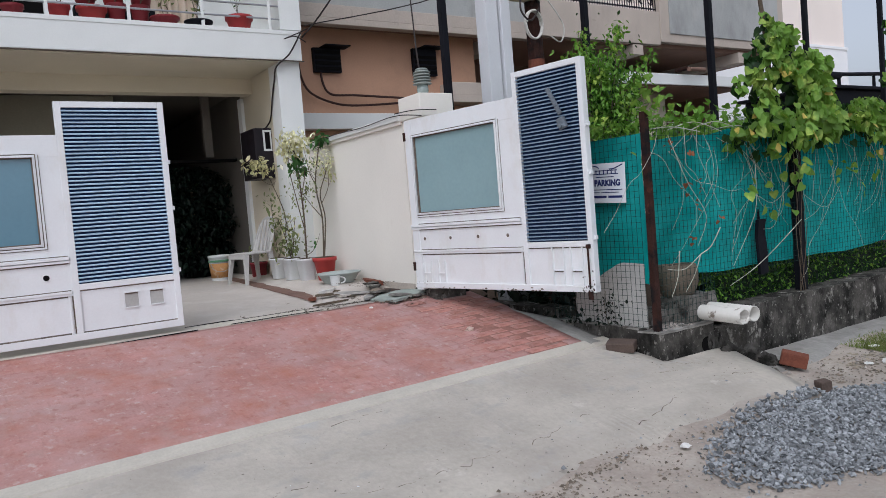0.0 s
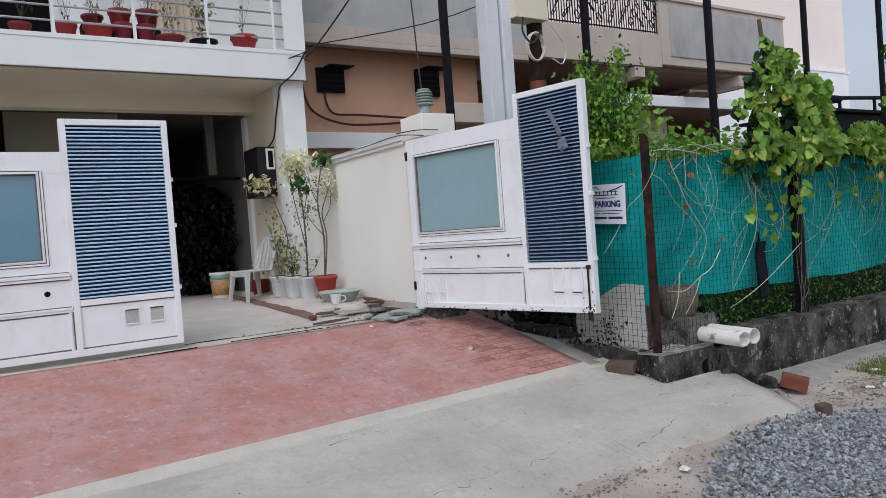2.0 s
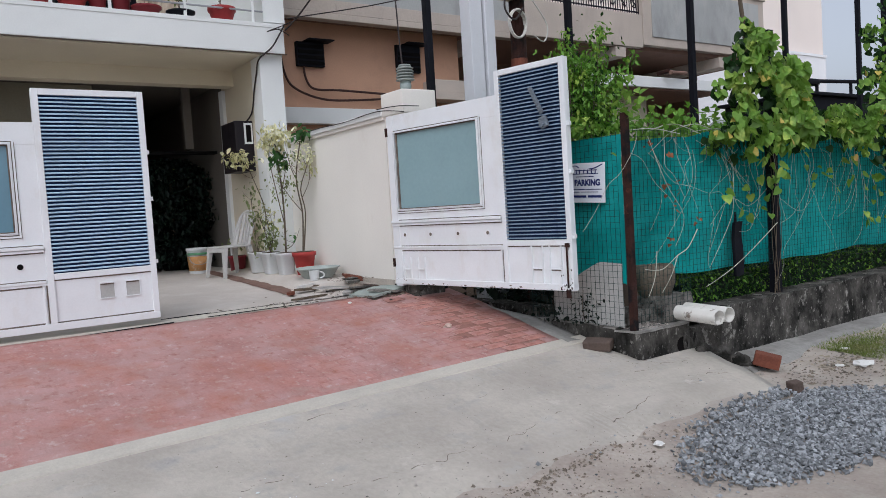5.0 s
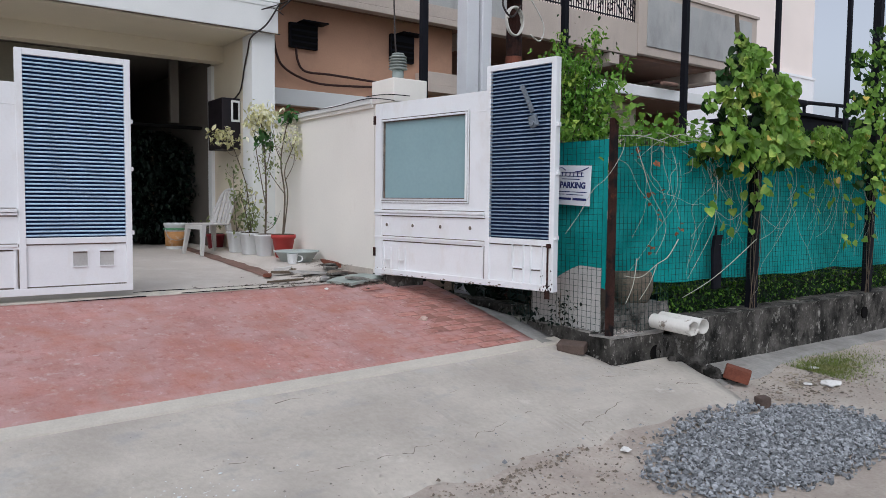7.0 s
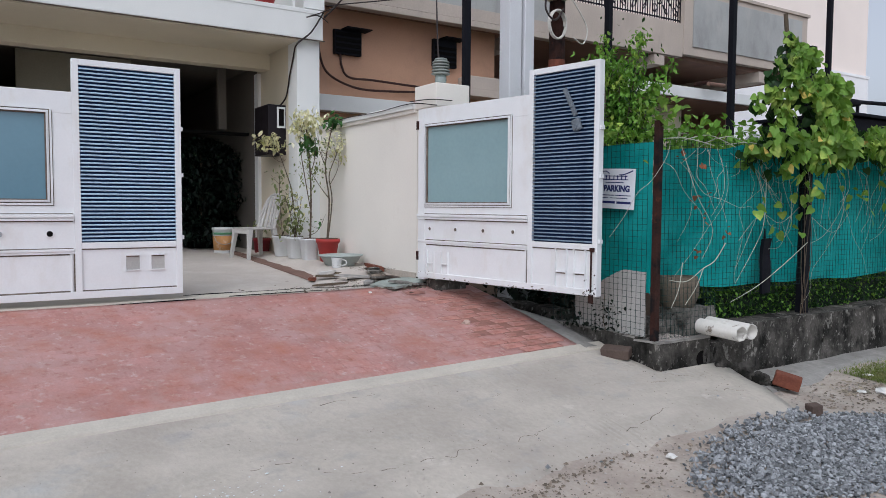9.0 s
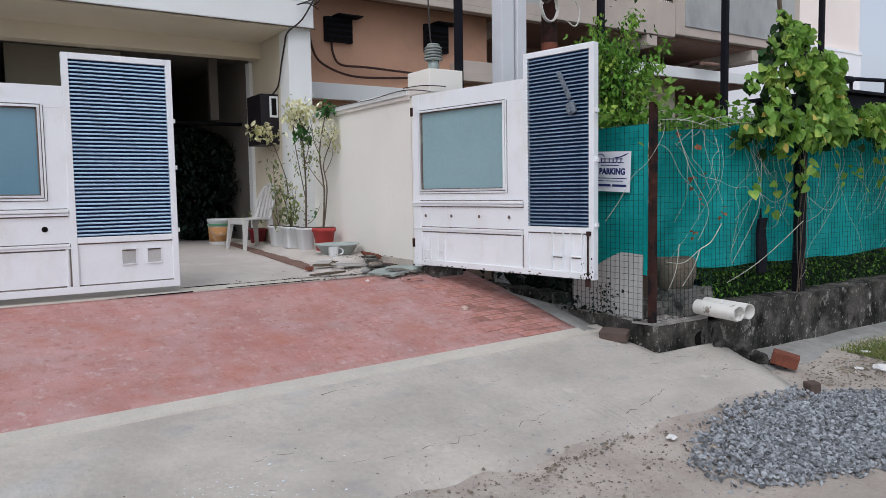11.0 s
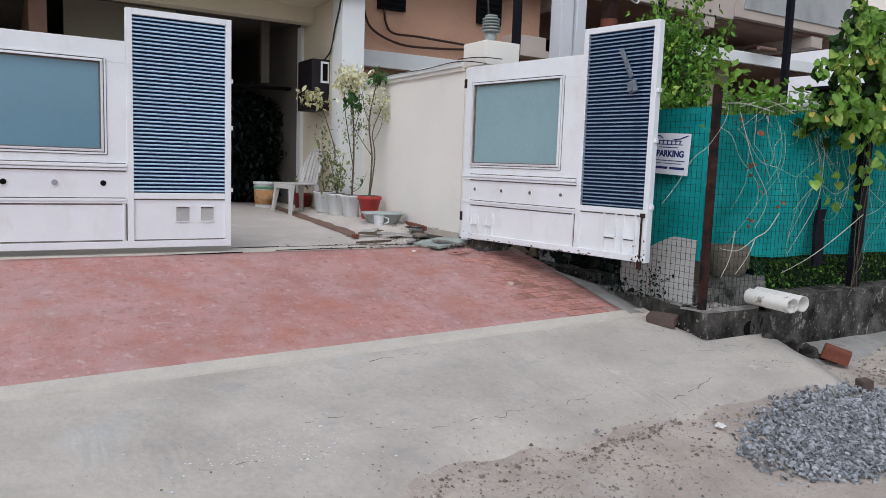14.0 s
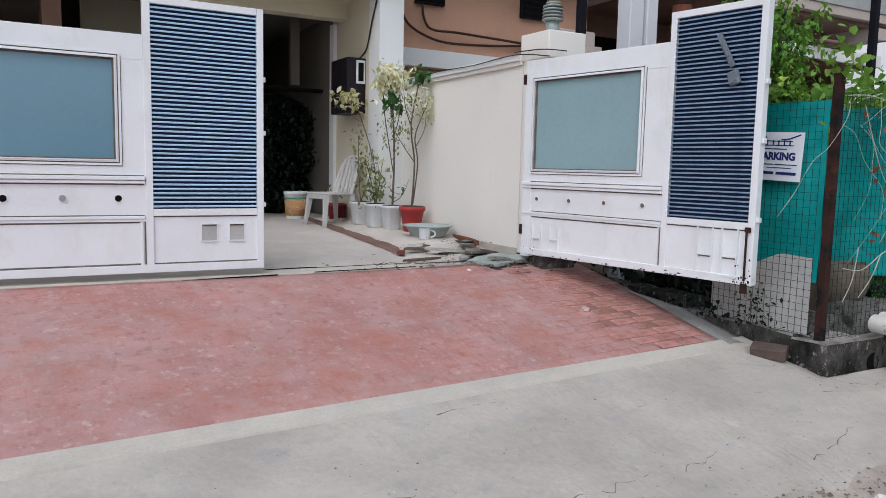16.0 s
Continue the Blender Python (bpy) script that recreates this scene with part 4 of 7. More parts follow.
def wires(bm, p, d, length, z0, z1, step=0.052):
    n = int(length / step)
    for k in range(n + 1):
        q = Vector(p) + Vector(d) * (k * step)
        box(bm, q.x - 0.0012, q.y - 0.0012, z0, q.x + 0.0012, q.y + 0.0012, z1)
    m_ = int((z1 - z0) / step)
    e = Vector(p) + Vector(d) * length
    for k in range(m_ + 1):
        z = z0 + k * step
        box(bm, min(p[0], e.x) - 0.001, min(p[1], e.y) - 0.001, z - 0.0012, max(p[0], e.x) + 0.001, max(p[1], e.y) + 0.001, z + 0.0012)
wires(bm, (5.03, 4.115, 0), (1, 0, 0), 0.728, 0.24, 0.60)
wires(bm, (5.03, 4.115, 0), (1, 0, 0), 7.0, 0.604, 1.93)
part("wire_mesh", bm, wire_m, fence, "dark welded wire mesh")["kind"] = "stuff"
bm = bmesh.new()
wires(bm, (4.955, 4.19, 0), (0, 1, 0), 1.15, 0.26, 1.9)
part("side_wire_mesh", bm, wire_m, fence, "dark welded wire mesh")["kind"] = "stuff"


def net_sheet(f, nu, nv):
    bm = bmesh.new()
    g = [[bm.verts.new(f(i / nu, j / nv)) for j in range(nv + 1)] for i in range(nu + 1)]
    for i in range(nu):
        for j in range(nv):
            bm.faces.new((g[i][j], g[i + 1][j], g[i + 1][j + 1], g[i][j + 1])).smooth = True
    return bm


def front_net(u, v):
    x = 5.0 + 11 * u
    low = 0.62 + 0.05 * noise.noise((x * 1.3, 0, 0))
    top = 1.86 + 0.03 * math.sin(x * 2.2) + 0.04 * noise.noise((x * 3, 1, 0))
    z = low + v * (top - low)
    return (x, 4.17 + 0.32 * (1 - smooth(5.5, 6.0, x)) * smooth(5.0, 5.25, x) * (1 - v) ** 0.7 + 0.035 * noise.noise((x * 1.6, z * 1.2, 5)) + 0.012 * noise.noise((x * 7, z * 4, 2)) + 0.02 * (1 - v), z)


def side_net(u, v):
    y = 4.17 + 1.3 * u
    low = 0.62 + 0.04 * noise.noise((y * 2, 3, 0))
    z = low + v * (1.88 - low)
    return (4.99 + 0.03 * noise.noise((y * 1.8, z * 1.5, 8)) + 0.01 * noise.noise((y * 7, z * 4, 2)), y, z)


part("shade_net", net_sheet(front_net, 220, 30), net_m, fence, "green shade net, wrinkled")
part("side_shade_net", net_sheet(side_net, 50, 30), net_m, fence, "green shade net, wrinkled")


def sheet_grey(u, v):
    y = 4.2 + 0.85 * u
    top = 0.80 - 0.26 * smooth(0.25, 1.0, u) + 0.02 * noise.noise((y * 6, 0, 0))
    return (4.972 + 0.008 * noise.noise((y * 3, v * 2, 4)), y, 0.25 + v * (top - 0.25))


part("grey_patch", net_sheet(sheet_grey, 40, 10), grey_sheet, fence, "torn grey sheet tied low on the mesh")

# ---- strip along the wall ----
bm = sheet([3.62, 3.7, 3.8, 3.9, 4.0, 4.1, 4.2, 4.305], [7.05 + 0.25 * i for i in range(16)], lambda x, y: 0.625 + 0.016 * max(0, y - 8.4) + 0.01 * noise.noise((x * 4, y * 3, 2)) - 0.1 * (1 - smooth(3.6, 3.8, x + 0.1 * noise.noise((y * 2, 0, 0)))) - 0.10 * (1 - smooth(7.05, 8.0, y)))
single("wall_strip", bm, floor_m, "raised cement strip at the foot of the wall", "border", kind="structure")

# ---- neighbouring house, peach walls under a weathered parapet ----
nb = thing("neighbour_house", (10.0, 12.0, 0.2), "peach plastered house with a weathered grey parapet", "house")
part("wall", B(4.5, 10.80, 0.2, 8.3, 11.0, 4.5), orange, nb, "peach painted wall")
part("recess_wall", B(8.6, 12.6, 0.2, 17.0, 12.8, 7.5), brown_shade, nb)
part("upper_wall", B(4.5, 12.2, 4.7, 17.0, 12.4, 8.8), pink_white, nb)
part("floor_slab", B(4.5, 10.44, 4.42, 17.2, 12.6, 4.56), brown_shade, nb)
part("parapet_left", B(4.5, 10.30, 4.44, 9.4, 10.44, 5.9, 0.01), grey_panel, nb, "weathered grey parapet")
part("parapet_band", B(4.49, 10.265, 4.44, 9.4, 10.299, 4.64, 0.006), grey_par, nb, "beige band along the foot of the parapet")
part("parapet_low", B(9.402, 10.30, 4.44, 12.78, 10.44, 5.12, 0.01), grey_par, nb, "weathered grey parapet")
part("parapet_right", B(12.782, 10.28, 4.50, 17.2, 10.44, 5.85, 0.012), grey_par, nb, "weathered grey parapet")
part("parapet_panel", B(13.05, 10.255, 4.68, 16.95, 10.279, 5.74, 0.01), grey_panel, nb, "grey rendered panel")
part("parapet_coping", B(12.74, 10.24, 5.85, 17.25, 10.48, 5.92, 0.01), grey_par, nb)
part("drip_lip", B(4.5, 10.26, 4.34, 9.4, 10.44, 4.439, 0.01), grey_par, nb)
part("beam", B(8.5, 10.32, 4.19, 8.75, 12.6, 4.42), grey_par, nb)
part("beam", B(11.95, 10.32, 4.22, 12.25, 12.6, 4.42), grey_par, nb)
part("beam", B(15.42, 10.32, 4.19, 15.8, 12.6, 4.42), grey_par, nb)
part("white_band", B(4.32, 10.62, 2.80, 7.0, 10.8, 3.05, 0.01), white_m, nb, "white ledge band")
part("sunshade", B(11.3, 10.35, 3.64, 15.75, 12.6, 3.87, 0.012), white_m, nb, "white sunshade slab")
# brown sheet under the white slab paints its shaded underside
part("sunshade_soffit", B(11.36, 10.42, 3.615, 15.7, 12.6, 3.638), brown_shade, nb, "underside of the sunshade, browned for its shade")
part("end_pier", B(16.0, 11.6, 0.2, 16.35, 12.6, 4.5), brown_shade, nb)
part("pier", B(11.6, 11.2, 0.2, 13.88, 11.5, 3.61), cream_in, nb, "cream pier")
part("ledge", B(7.2, 10.4, 3.22, 8.3, 10.8, 3.34), grey_par, nb)
part("ledge_block", B(7.5, 10.45, 3.34, 8.2, 10.8, 3.57, 0.02), grey_par, nb)
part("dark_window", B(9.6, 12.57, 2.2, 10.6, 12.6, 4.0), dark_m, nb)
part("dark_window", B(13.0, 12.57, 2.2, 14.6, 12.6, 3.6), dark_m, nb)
part("spout", R((13.45, 10.2, 3.97), (13.45, 10.5, 3.97), 0.045, seg=10), rust, nb, "rusty rain spout")
part("spout", R((13.4, 10.12, 3.93), (14.15, 10.30, 3.98), 0.045, seg=10), brown_shade, nb, "brown pipe lying on the sunshade")
for x, zt in ((5.15, 4.09), (6.98, 4.17)):
    ac = thing("vent_box", (x + 0.25, 10.75, 3.71), "dark metal ventilator box under a small hood", "vent")
    part("frame", B(x - 0.02, 10.72, 3.71, x + 0.45, 10.8, zt, 0.008), black_m, ac)
    part("hood", B(x + 0.12, 10.55, zt + 0.005, x + 0.56, 10.8, zt + 0.025, 0.004), black_m, ac)
    for k in range(4):
        part("blade", B(x, 10.705, 3.74 + 0.085 * k, x + 0.43, 10.719, 3.79 + 0.085 * k), dark_m, ac)
for pts in ([(4.88, 10.75, 4.3), (4.86, 10.73, 3.95), (4.90, 10.73, 3.6), (5.05, 10.72, 3.36), (5.5, 10.7, 3.2), (6.1, 10.7, 3.2), (6.9, 10.72, 3.27), (7.4, 10.72, 3.36)],
            [(5.24, 10.75, 3.75), (5.25, 10.72, 3.52), (5.38, 10.72, 3.36), (5.8, 10.7, 3.35), (6.4, 10.7, 3.33), (7.1, 10.72, 3.31)]):
    single("wall_cable", T(pts, 0.018), brown_cable, "dark cable sagging across the peach wall", "cable", loc=pts[0])

orn = thing("ornamental_rail", (11.0, 10.37, 5.12), "black wrought iron balcony rail with scrolls", "railing")
part("top_bar", B(9.42, 10.36, 5.82, 12.76, 10.38, 5.85), black_m, orn)
part("bottom_bar", B(9.42, 10.36, 5.17, 12.76, 10.38, 5.195), black_m, orn)
for k in range(48):
    x = 9.46 + 0.07 * k
    part("bar", B(x, 10.362, 5.12, x + 0.014, 10.378, 5.84), black_m, orn)
bm = bmesh.new()
for k in range(33):
    c = 9.55 + 0.1 * k
    tube(bm, [(c + 0.06 * math.cos(a) + 0.006 * a, 10.355, (5.34, 5.52, 5.70)[k % 3] + 0.08 * math.sin(a + 0.4 * k)) for a in [0.9 * i for i in range(9)]], 0.011, 5)
part("scrolls", bm, black_m, orn)

# far house and hazy buildings behind
fh = thing("far_house", (23, 16, 0), "pale pink plastered house beyond the fence", "house")
part("wall", B(17.6, 14.0, -0.2, 27.0, 22, 12), pink_white, fh)
part("ledge", B(17.6, 13.9, 5.86, 27.05, 14.0, 5.95), far_white, fh)
part("lower_wall", B(17.6, 13.93, -0.2, 27.02, 14.0, 5.86), far_white, fh)

# black steel shed with a rail on its roof
shed = thing("black_shed", (15.5, 7.6, 0.2), "black sheet metal shed with a pipe rail on top", "shed")
part("body", B(13.0, 7.0, 0.2, 18.5, 8.6, 2.94, 0.03), black_m, shed)
part("roof_lip", B(12.9, 6.9, 2.94, 18.6, 8.7, 3.0, 0.02), black_m, shed)
part("rail", R((13.2, 7.0, 3.19), (18.0, 7.0, 3.38), 0.035), black_m, shed)
for x in (13.4, 14.6, 16.2, 17.8):
    part("rail_post", R((x, 7.0, 3.0), (x, 7.0, 3.19 + 0.04 * (x - 13.2)), 0.03), black_m, shed)
part("saddle", B(12.95, 6.95, 3.12, 13.45, 7.3, 3.24, 0.05), black_m, shed)

# ---- tall posts behind the fence ----
for x in (4.75, 6.85, 9.25, 11.65, 14.0):
    po = thing("tall_post", (x, 6.55, 0.2), "tall black painted steel post", "post", "row of tall posts")
    hw = 0.04 if x == 9.25 else 0.036
    part("shaft", B(x - hw, 6.55 - hw, 0.1, x + hw, 6.55 + hw, 6.2, 0.006), black_m, po)
wc = thing("white_post", (5.4, 6.5, 0.2), "white painted twin steel channel post", "post")
post_grey = mat("post_paint", (0.62, 0.635, 0.66), 0.6, 0.08, 2, 60, 0.05, second=(0.5, 0.5, 0.5), patch=0.2, pscale=3)
part("left_channel", B(5.23, 6.42, 0.1, 5.40, 6.6, 6.2, 0.01), post_grey, wc)
part("right_channel", B(5.43, 6.40, 0.1, 5.56, 6.6, 6.2, 0.01), post_grey, wc)
part("web", B(5.40, 6.46, 0.1, 5.43, 6.58, 6.2), grey_panel, wc)
rp = thing("service_post", (5.93, 6.5, 0.2), "rusty steel post carrying a meter box and coiled cable", "post")
part("shaft", R((5.98, 6.5, 0.1), (5.98, 6.5, 3.95), 0.09, seg=14), rust, rp)
part("sleeve", R((5.98, 6.5, 2.6), (5.98, 6.5, 3.02), 0.097, seg=14), brick_m, rp, "red-brown painted sleeve")
part("meter_box", B(5.55, 6.3, 3.68, 6.03, 6.55, 4.15, 0.01), cream_in, rp, "cream meter box")
part("cable_coil", T([(5.85 + (0.118 + 0.004 * math.sin(3 * a)) * math.cos(a), 6.37 - 0.003 * a, 3.38 + 0.155 * math.sin(a)) for a in [0.4 * i for i in range(40)]], 0.012), pvc, rp, "coil of white cable")
part("hanging_cable", T([(5.65, 6.3, 3.68), (5.62, 6.28, 3.5), (5.75, 6.28, 3.4), (5.9, 6.3, 3.55)], 0.012), cable_m, rp)
part("hanging_cable", T([(6.0, 6.3, 3.7), (6.25, 6.3, 3.4), (6.2, 6.3, 3.2), (6.05, 6.3, 3.25)], 0.008), pvc, rp)

# overhead and house cables
for pts, r in (([(4.33, 9.3, 3.85), (4.5, 9.0, 4.1), (4.75, 8.2, 4.7), (5.0, 7.4, 5.6)], 0.012),
               ([(4.3, 9.26, 3.9), (4.12, 9.25, 3.62), (3.96, 9.36, 3.46), (3.965, 9.5, 3.3), (3.96, 9.62, 3.08), (3.97, 9.7, 2.95), (3.975, 9.8, 2.82), (3.95, 9.9, 2.74), (3.93, 10.0, 2.70)], 0.011),
               ([(4.6, 6.75, 2.62), (4.62, 6.9, 3.0), (4.9, 7.4, 3.9), (5.2, 8.0, 5.2)], 0.009),
               ([(4.36, 9.25, 4.0), (6.5, 8.8, 4.5), (9.0, 8.0, 5.6)], 0.008),
               ([(4.36, 9.25, 3.78), (4.2, 9.22, 3.84), (4.05, 9.23, 3.8), (4.28, 9.24, 3.9), (4.44, 9.24, 3.98)], 0.007)):
    single("service_cable", T(pts, r), cable_m, "black service cable tied at the house corner", "cable", loc=pts[0])

mb = thing("meter_box", (3.9, 10.3, 2.1), "dark brown metal meter box on the house wall", "box")
part("body", B(3.74, 9.86, 2.03, 4.0, 10.42, 2.72, 0.012), mat("meter_brown", (0.014, 0.011, 0.014), 0.5, 0.2, 6, 60, 0.02), mb)
part("window_frame", B(3.865, 9.846, 2.40, 3.985, 9.859, 2.69, 0.004), white_m, mb, "white framed meter window")
part("window_glass", B(3.89, 9.84, 2.43, 3.96, 9.8455, 2.66), dark_m, mb)

# ---- carport things ----
def stems(bm, base, top, spread, n, r, rng, lift=0.5):
    """Thin branching stems; gives back the tips."""
    tips = []
    b, t = Vector(base), Vector(top)
    mid = b.lerp(t, 0.5) + Vector((rng.uniform(-1, 1), rng.uniform(-1, 1), 0)) * spread * 0.2
    tube(bm, [b, mid, t], r, 6, 0.5)
    tips.append(t)
    for k in range(n):
        s = rng.uniform(0.35, 0.95)
        o = b.lerp(mid, s * 2) if s < 0.5 else mid.lerp(t, s * 2 - 1)
        a = rng.uniform(0, 6.28)
        e = o + Vector((math.cos(a) * spread, math.sin(a) * spread, rng.uniform(0.2, lift))) * rng.uniform(0.5, 1)
        tube(bm, [o, o.lerp(e, 0.5) + Vector((0, 0, -0.02)), e], r * 0.5, 5, 0.5)
        tips.append(e)
        tips.append(o.lerp(e, 0.7))
    return tips


def pot(loc, prof, material, label, sq, lines, clusters, seed):
    """A pot with its stems (points, radius) and leaf clusters (centre, spread, count, size, material)."""
    rng = random.Random(seed)
    p = thing("potted_shrub", loc, label, "potted plant", "pots along the wall")
    part("pot", lathe(prof, 28, loc, sq), material, p)
    rt, zt = prof[-3][0], prof[-1][1]
    part("soil", lathe([(rt * 0.9, zt - 0.03), (rt * 0.86, zt + 0.006)], 20, loc, sq), soil, p)
    bm = bmesh.new()
    for pts, r in lines:
        pts = [Vector(q) for q in pts]
        tube(bm, pts, r, 6, 0.55)
        for k in range(3):
            o = pts[-2].lerp(pts[-1], rng.random())
            e = o + Vector((rng.uniform(-0.12, 0.12), rng.uniform(-0.12, 0.12), rng.uniform(0.02, 0.16)))
            tube(bm, [o, o.lerp(e, 0.5) + Vector((0, 0, -0.015)), e], r * 0.4, 5, 0.6)
    part("stalk", bm, bark, p)
    for c, spread, n, size, m in clusters:
        spots = [(c[0] + rng.gauss(0, spread[0]), c[1] + rng.gauss(0, spread[0]), c[2] + rng.gauss(0, spread[1])) for k in range(n)]
        foliage("foliage", spots, size, m, p, rng, heart=False)
    return p


sq_prof = [(0.075, 0), (0.08, 0.01), (0.104, 0.25), (0.113, 0.257), (0.113, 0.28), (0.099, 0.28)]
red_prof = [(0.09, 0), (0.095, 0.01), (0.135, 0.235), (0.152, 0.245), (0.152, 0.29), (0.13, 0.29)]
pot((3.83, 9.60, 0.64), sq_prof, white_pot, "square white pot with a dry leggy shrub", 0.9,
    [([(3.83, 9.6, 0.9), (3.98, 9.58, 1.40), (3.85, 9.58, 1.88), (3.72, 9.6, 2.2)], 0.008), ([(3.84, 9.6, 0.9), (3.80, 9.58, 1.3), (3.78, 9.55, 1.72)], 0.006)],
    [((3.70, 9.62, 2.17), (0.08, 0.07), 95, 0.068, pale_leaf), ((3.60, 9.65, 2.24), (0.05, 0.04), 22, 0.085, pale_leaf), ((3.78, 9.55, 1.72), (0.07, 0.08), 30, 0.06, olive_leaf), ((3.88, 9.58, 1.45), (0.06, 0.12), 26, 0.055, olive_leaf)], 1)
pot((3.86, 9.20, 0.635), sq_prof, white_pot, "square white pot with a grey-green leafy shrub", 0.9,
    [([(3.86, 9.2, 0.9), (3.80, 9.2, 1.2), (3.72, 9.2, 1.45)], 0.007), ([(3.87, 9.2, 0.9), (3.92, 9.22, 1.15), (3.95, 9.2, 1.42)], 0.007), ([(3.86, 9.18, 0.9), (3.84, 9.15, 1.2), (3.79, 9.15, 1.58)], 0.006)],
    [((3.86, 9.18, 1.12), (0.10, 0.09), 150, 0.065, olive_leaf), ((3.74, 9.2, 1.40), (0.07, 0.08), 50, 0.06, olive_leaf), ((3.90, 9.2, 1.38), (0.08, 0.10), 40, 0.055, pale_leaf)], 2)
pot((3.92, 8.86, 0.63), sq_prof, white_pot, "square white pot with a tall cream-leaved shrub", 0.9,
    [([(3.93, 8.86, 0.88), (3.94, 8.85, 1.5), (3.91, 8.85, 2.05), (3.87, 8.85, 2.4)], 0.013), ([(3.94, 8.85, 1.25), (3.86, 8.86, 1.7), (3.80, 8.86, 2.1), (3.83, 8.86, 2.35)], 0.007), ([(3.93, 8.85, 0.95), (4.02, 8.85, 1.0), (4.09, 8.85, 1.1)], 0.006), ([(3.93, 8.85, 1.7), (4.0, 8.84, 2.0), (3.99, 8.84, 2.3)], 0.006)],
    [((3.88, 8.86, 2.36), (0.10, 0.09), 200, 0.066, pale_leaf), ((3.74, 8.88, 2.26), (0.05, 0.05), 24, 0.08, white_leaf), ((3.90, 8.84, 2.42), (0.09, 0.07), 150, 0.064, white_leaf), ((3.93, 8.83, 2.14), (0.08, 0.06), 55, 0.10, green_leaf), ((3.90, 8.85, 1.75), (0.09, 0.16), 80, 0.05, olive_leaf), ((4.06, 8.85, 1.08), (0.04, 0.03), 10, 0.05, green_leaf)], 3)
pot((4.06, 8.60, 0.625), red_prof, terracotta, "red plastic pot with a bare-stemmed young tree", 0.0,
    [([(4.05, 8.6, 0.88), (4.08, 8.6, 1.4), (4.03, 8.6, 1.85), (4.14, 8.6, 2.4)], 0.012), ([(4.06, 8.6, 0.9), (4.11, 8.58, 1.4), (4.07, 8.58, 1.7), (4.16, 8.58, 1.95), (4.25, 8.57, 2.18)], 0.009), ([(4.08, 8.6, 1.42), (3.95, 8.6, 1.58), (3.84, 8.6, 1.74)], 0.006), ([(4.04, 8.6, 1.8), (3.96, 8.6, 2.0), (3.93, 8.6, 2.2)], 0.006), ([(4.09, 8.59, 1.6), (4.19, 8.58, 1.8), (4.21, 8.58, 2.04)], 0.005)],
    [((4.15, 8.6, 2.41), (0.045, 0.035), 28, 0.11, green_leaf), ((4.10, 8.6, 2.16), (0.06, 0.06), 60, 0.055, white_leaf), ((4.23, 8.57, 2.12), (0.03, 0.06), 50, 0.052, white_leaf), ((4.19, 8.57, 1.98), (0.04, 0.05), 34, 0.055, pale_leaf), ((3.98, 8.6, 1.95), (0.07, 0.12), 60, 0.045, olive_leaf)], 4)
pot((3.86, 10.5, 0.61), [(0.09, 0), (0.10, 0.01), (0.12, 0.2), (0.13, 0.21), (0.13, 0.24), (0.11, 0.24)], maroon, "small dull red pot behind the chair", 0.0,
    [([(3.86, 10.5, 0.82), (3.85, 10.5, 0.95), (3.88, 10.5, 1.08)], 0.006)], [((3.86, 10.5, 1.02), (0.08, 0.05), 50, 0.06, olive_leaf)], 5)

tub = thing("basin", (3.98, 8.05, 0.62), "wide grey-green plastic basin", "basin")
part("bowl", lathe([(0.17, 0), (0.18, 0.008), (0.245, 0.11), (0.268, 0.115), (0.268, 0.128), (0.24, 0.126), (0.17, 0.02)], 32, (3.98, 8.05, 0.62)), mat("basin_grey", (0.36, 0.40, 0.38), 0.5, 0.15, 5, 60, 0.05), tub)
mug = thing("mug", (3.84, 7.86, 0.61), "white plastic bathroom mug beside the basin", "mug")
part("cup", lathe([(0.05, 0), (0.053, 0.008), (0.062, 0.115), (0.065, 0.12), (0.058, 0.12), (0.05, 0.02)], 20, (3.84, 7.86, 0.61)), white_pot, mug)
part("handle", T([(3.895, 7.83, 0.71), (3.935, 7.81, 0.69), (3.935, 7.81, 0.65), (3.89, 7.83, 0.63)], 0.008), white_pot, mug)

bk = thing("paint_bucket", (3.40, 10.85, 0.60), "old white paint bucket with a peeling orange label", "bucket")
part("body", lathe([(0.13, 0), (0.135, 0.01), (0.155, 0.36), (0.165, 0.365), (0.165, 0.40), (0.15, 0.40), (0.14, 0.37)], 28, (3.40, 10.85, 0.60)), white_pot, bk)
part("label", lathe([(0.140, 0.07), (0.1535, 0.28)], 28, (3.40, 10.85, 0.60)), mat("old_label", (0.50, 0.26, 0.10), 0.7, 0.2, 9, 60, 0.05, second=(0.6, 0.5, 0.4), patch=0.5, pscale=9), bk, "faded orange paper label")
part("rim_band", lathe([(0.160, 0.30), (0.164, 0.305), (0.165, 0.325), (0.160, 0.33)], 28, (3.40, 10.85, 0.60)), mat("green_band", (0.12, 0.3, 0.16), 0.5), bk, "green rim band")
part("handle", T([(3.24, 10.82, 0.94), (3.26, 10.7, 0.80), (3.38, 10.68, 0.76), (3.52, 10.72, 0.82), (3.56, 10.84, 0.94)], 0.005), steel, bk)

chair_m = mat("aged_plastic", (0.52, 0.51, 0.49), 0.5, 0.12, 5, 60, 0.04, second=(0.40, 0.37, 0.34), patch=0.3, pscale=5)
# plastic chair, seen with its back to the wall
ch = thing("plastic_chair", (3.56, 9.92, 0.60), "white moulded plastic chair with a slotted back", "chair")
cx, cy, cz = 3.56, 9.92, 0.60
ca = Matrix.Translation((cx, cy, cz)) @ Matrix.Rotation(radians(-78), 4, "Z")
def C(name, bm):
    bm.transform(ca)
    return part(name, bm, chair_m, ch)
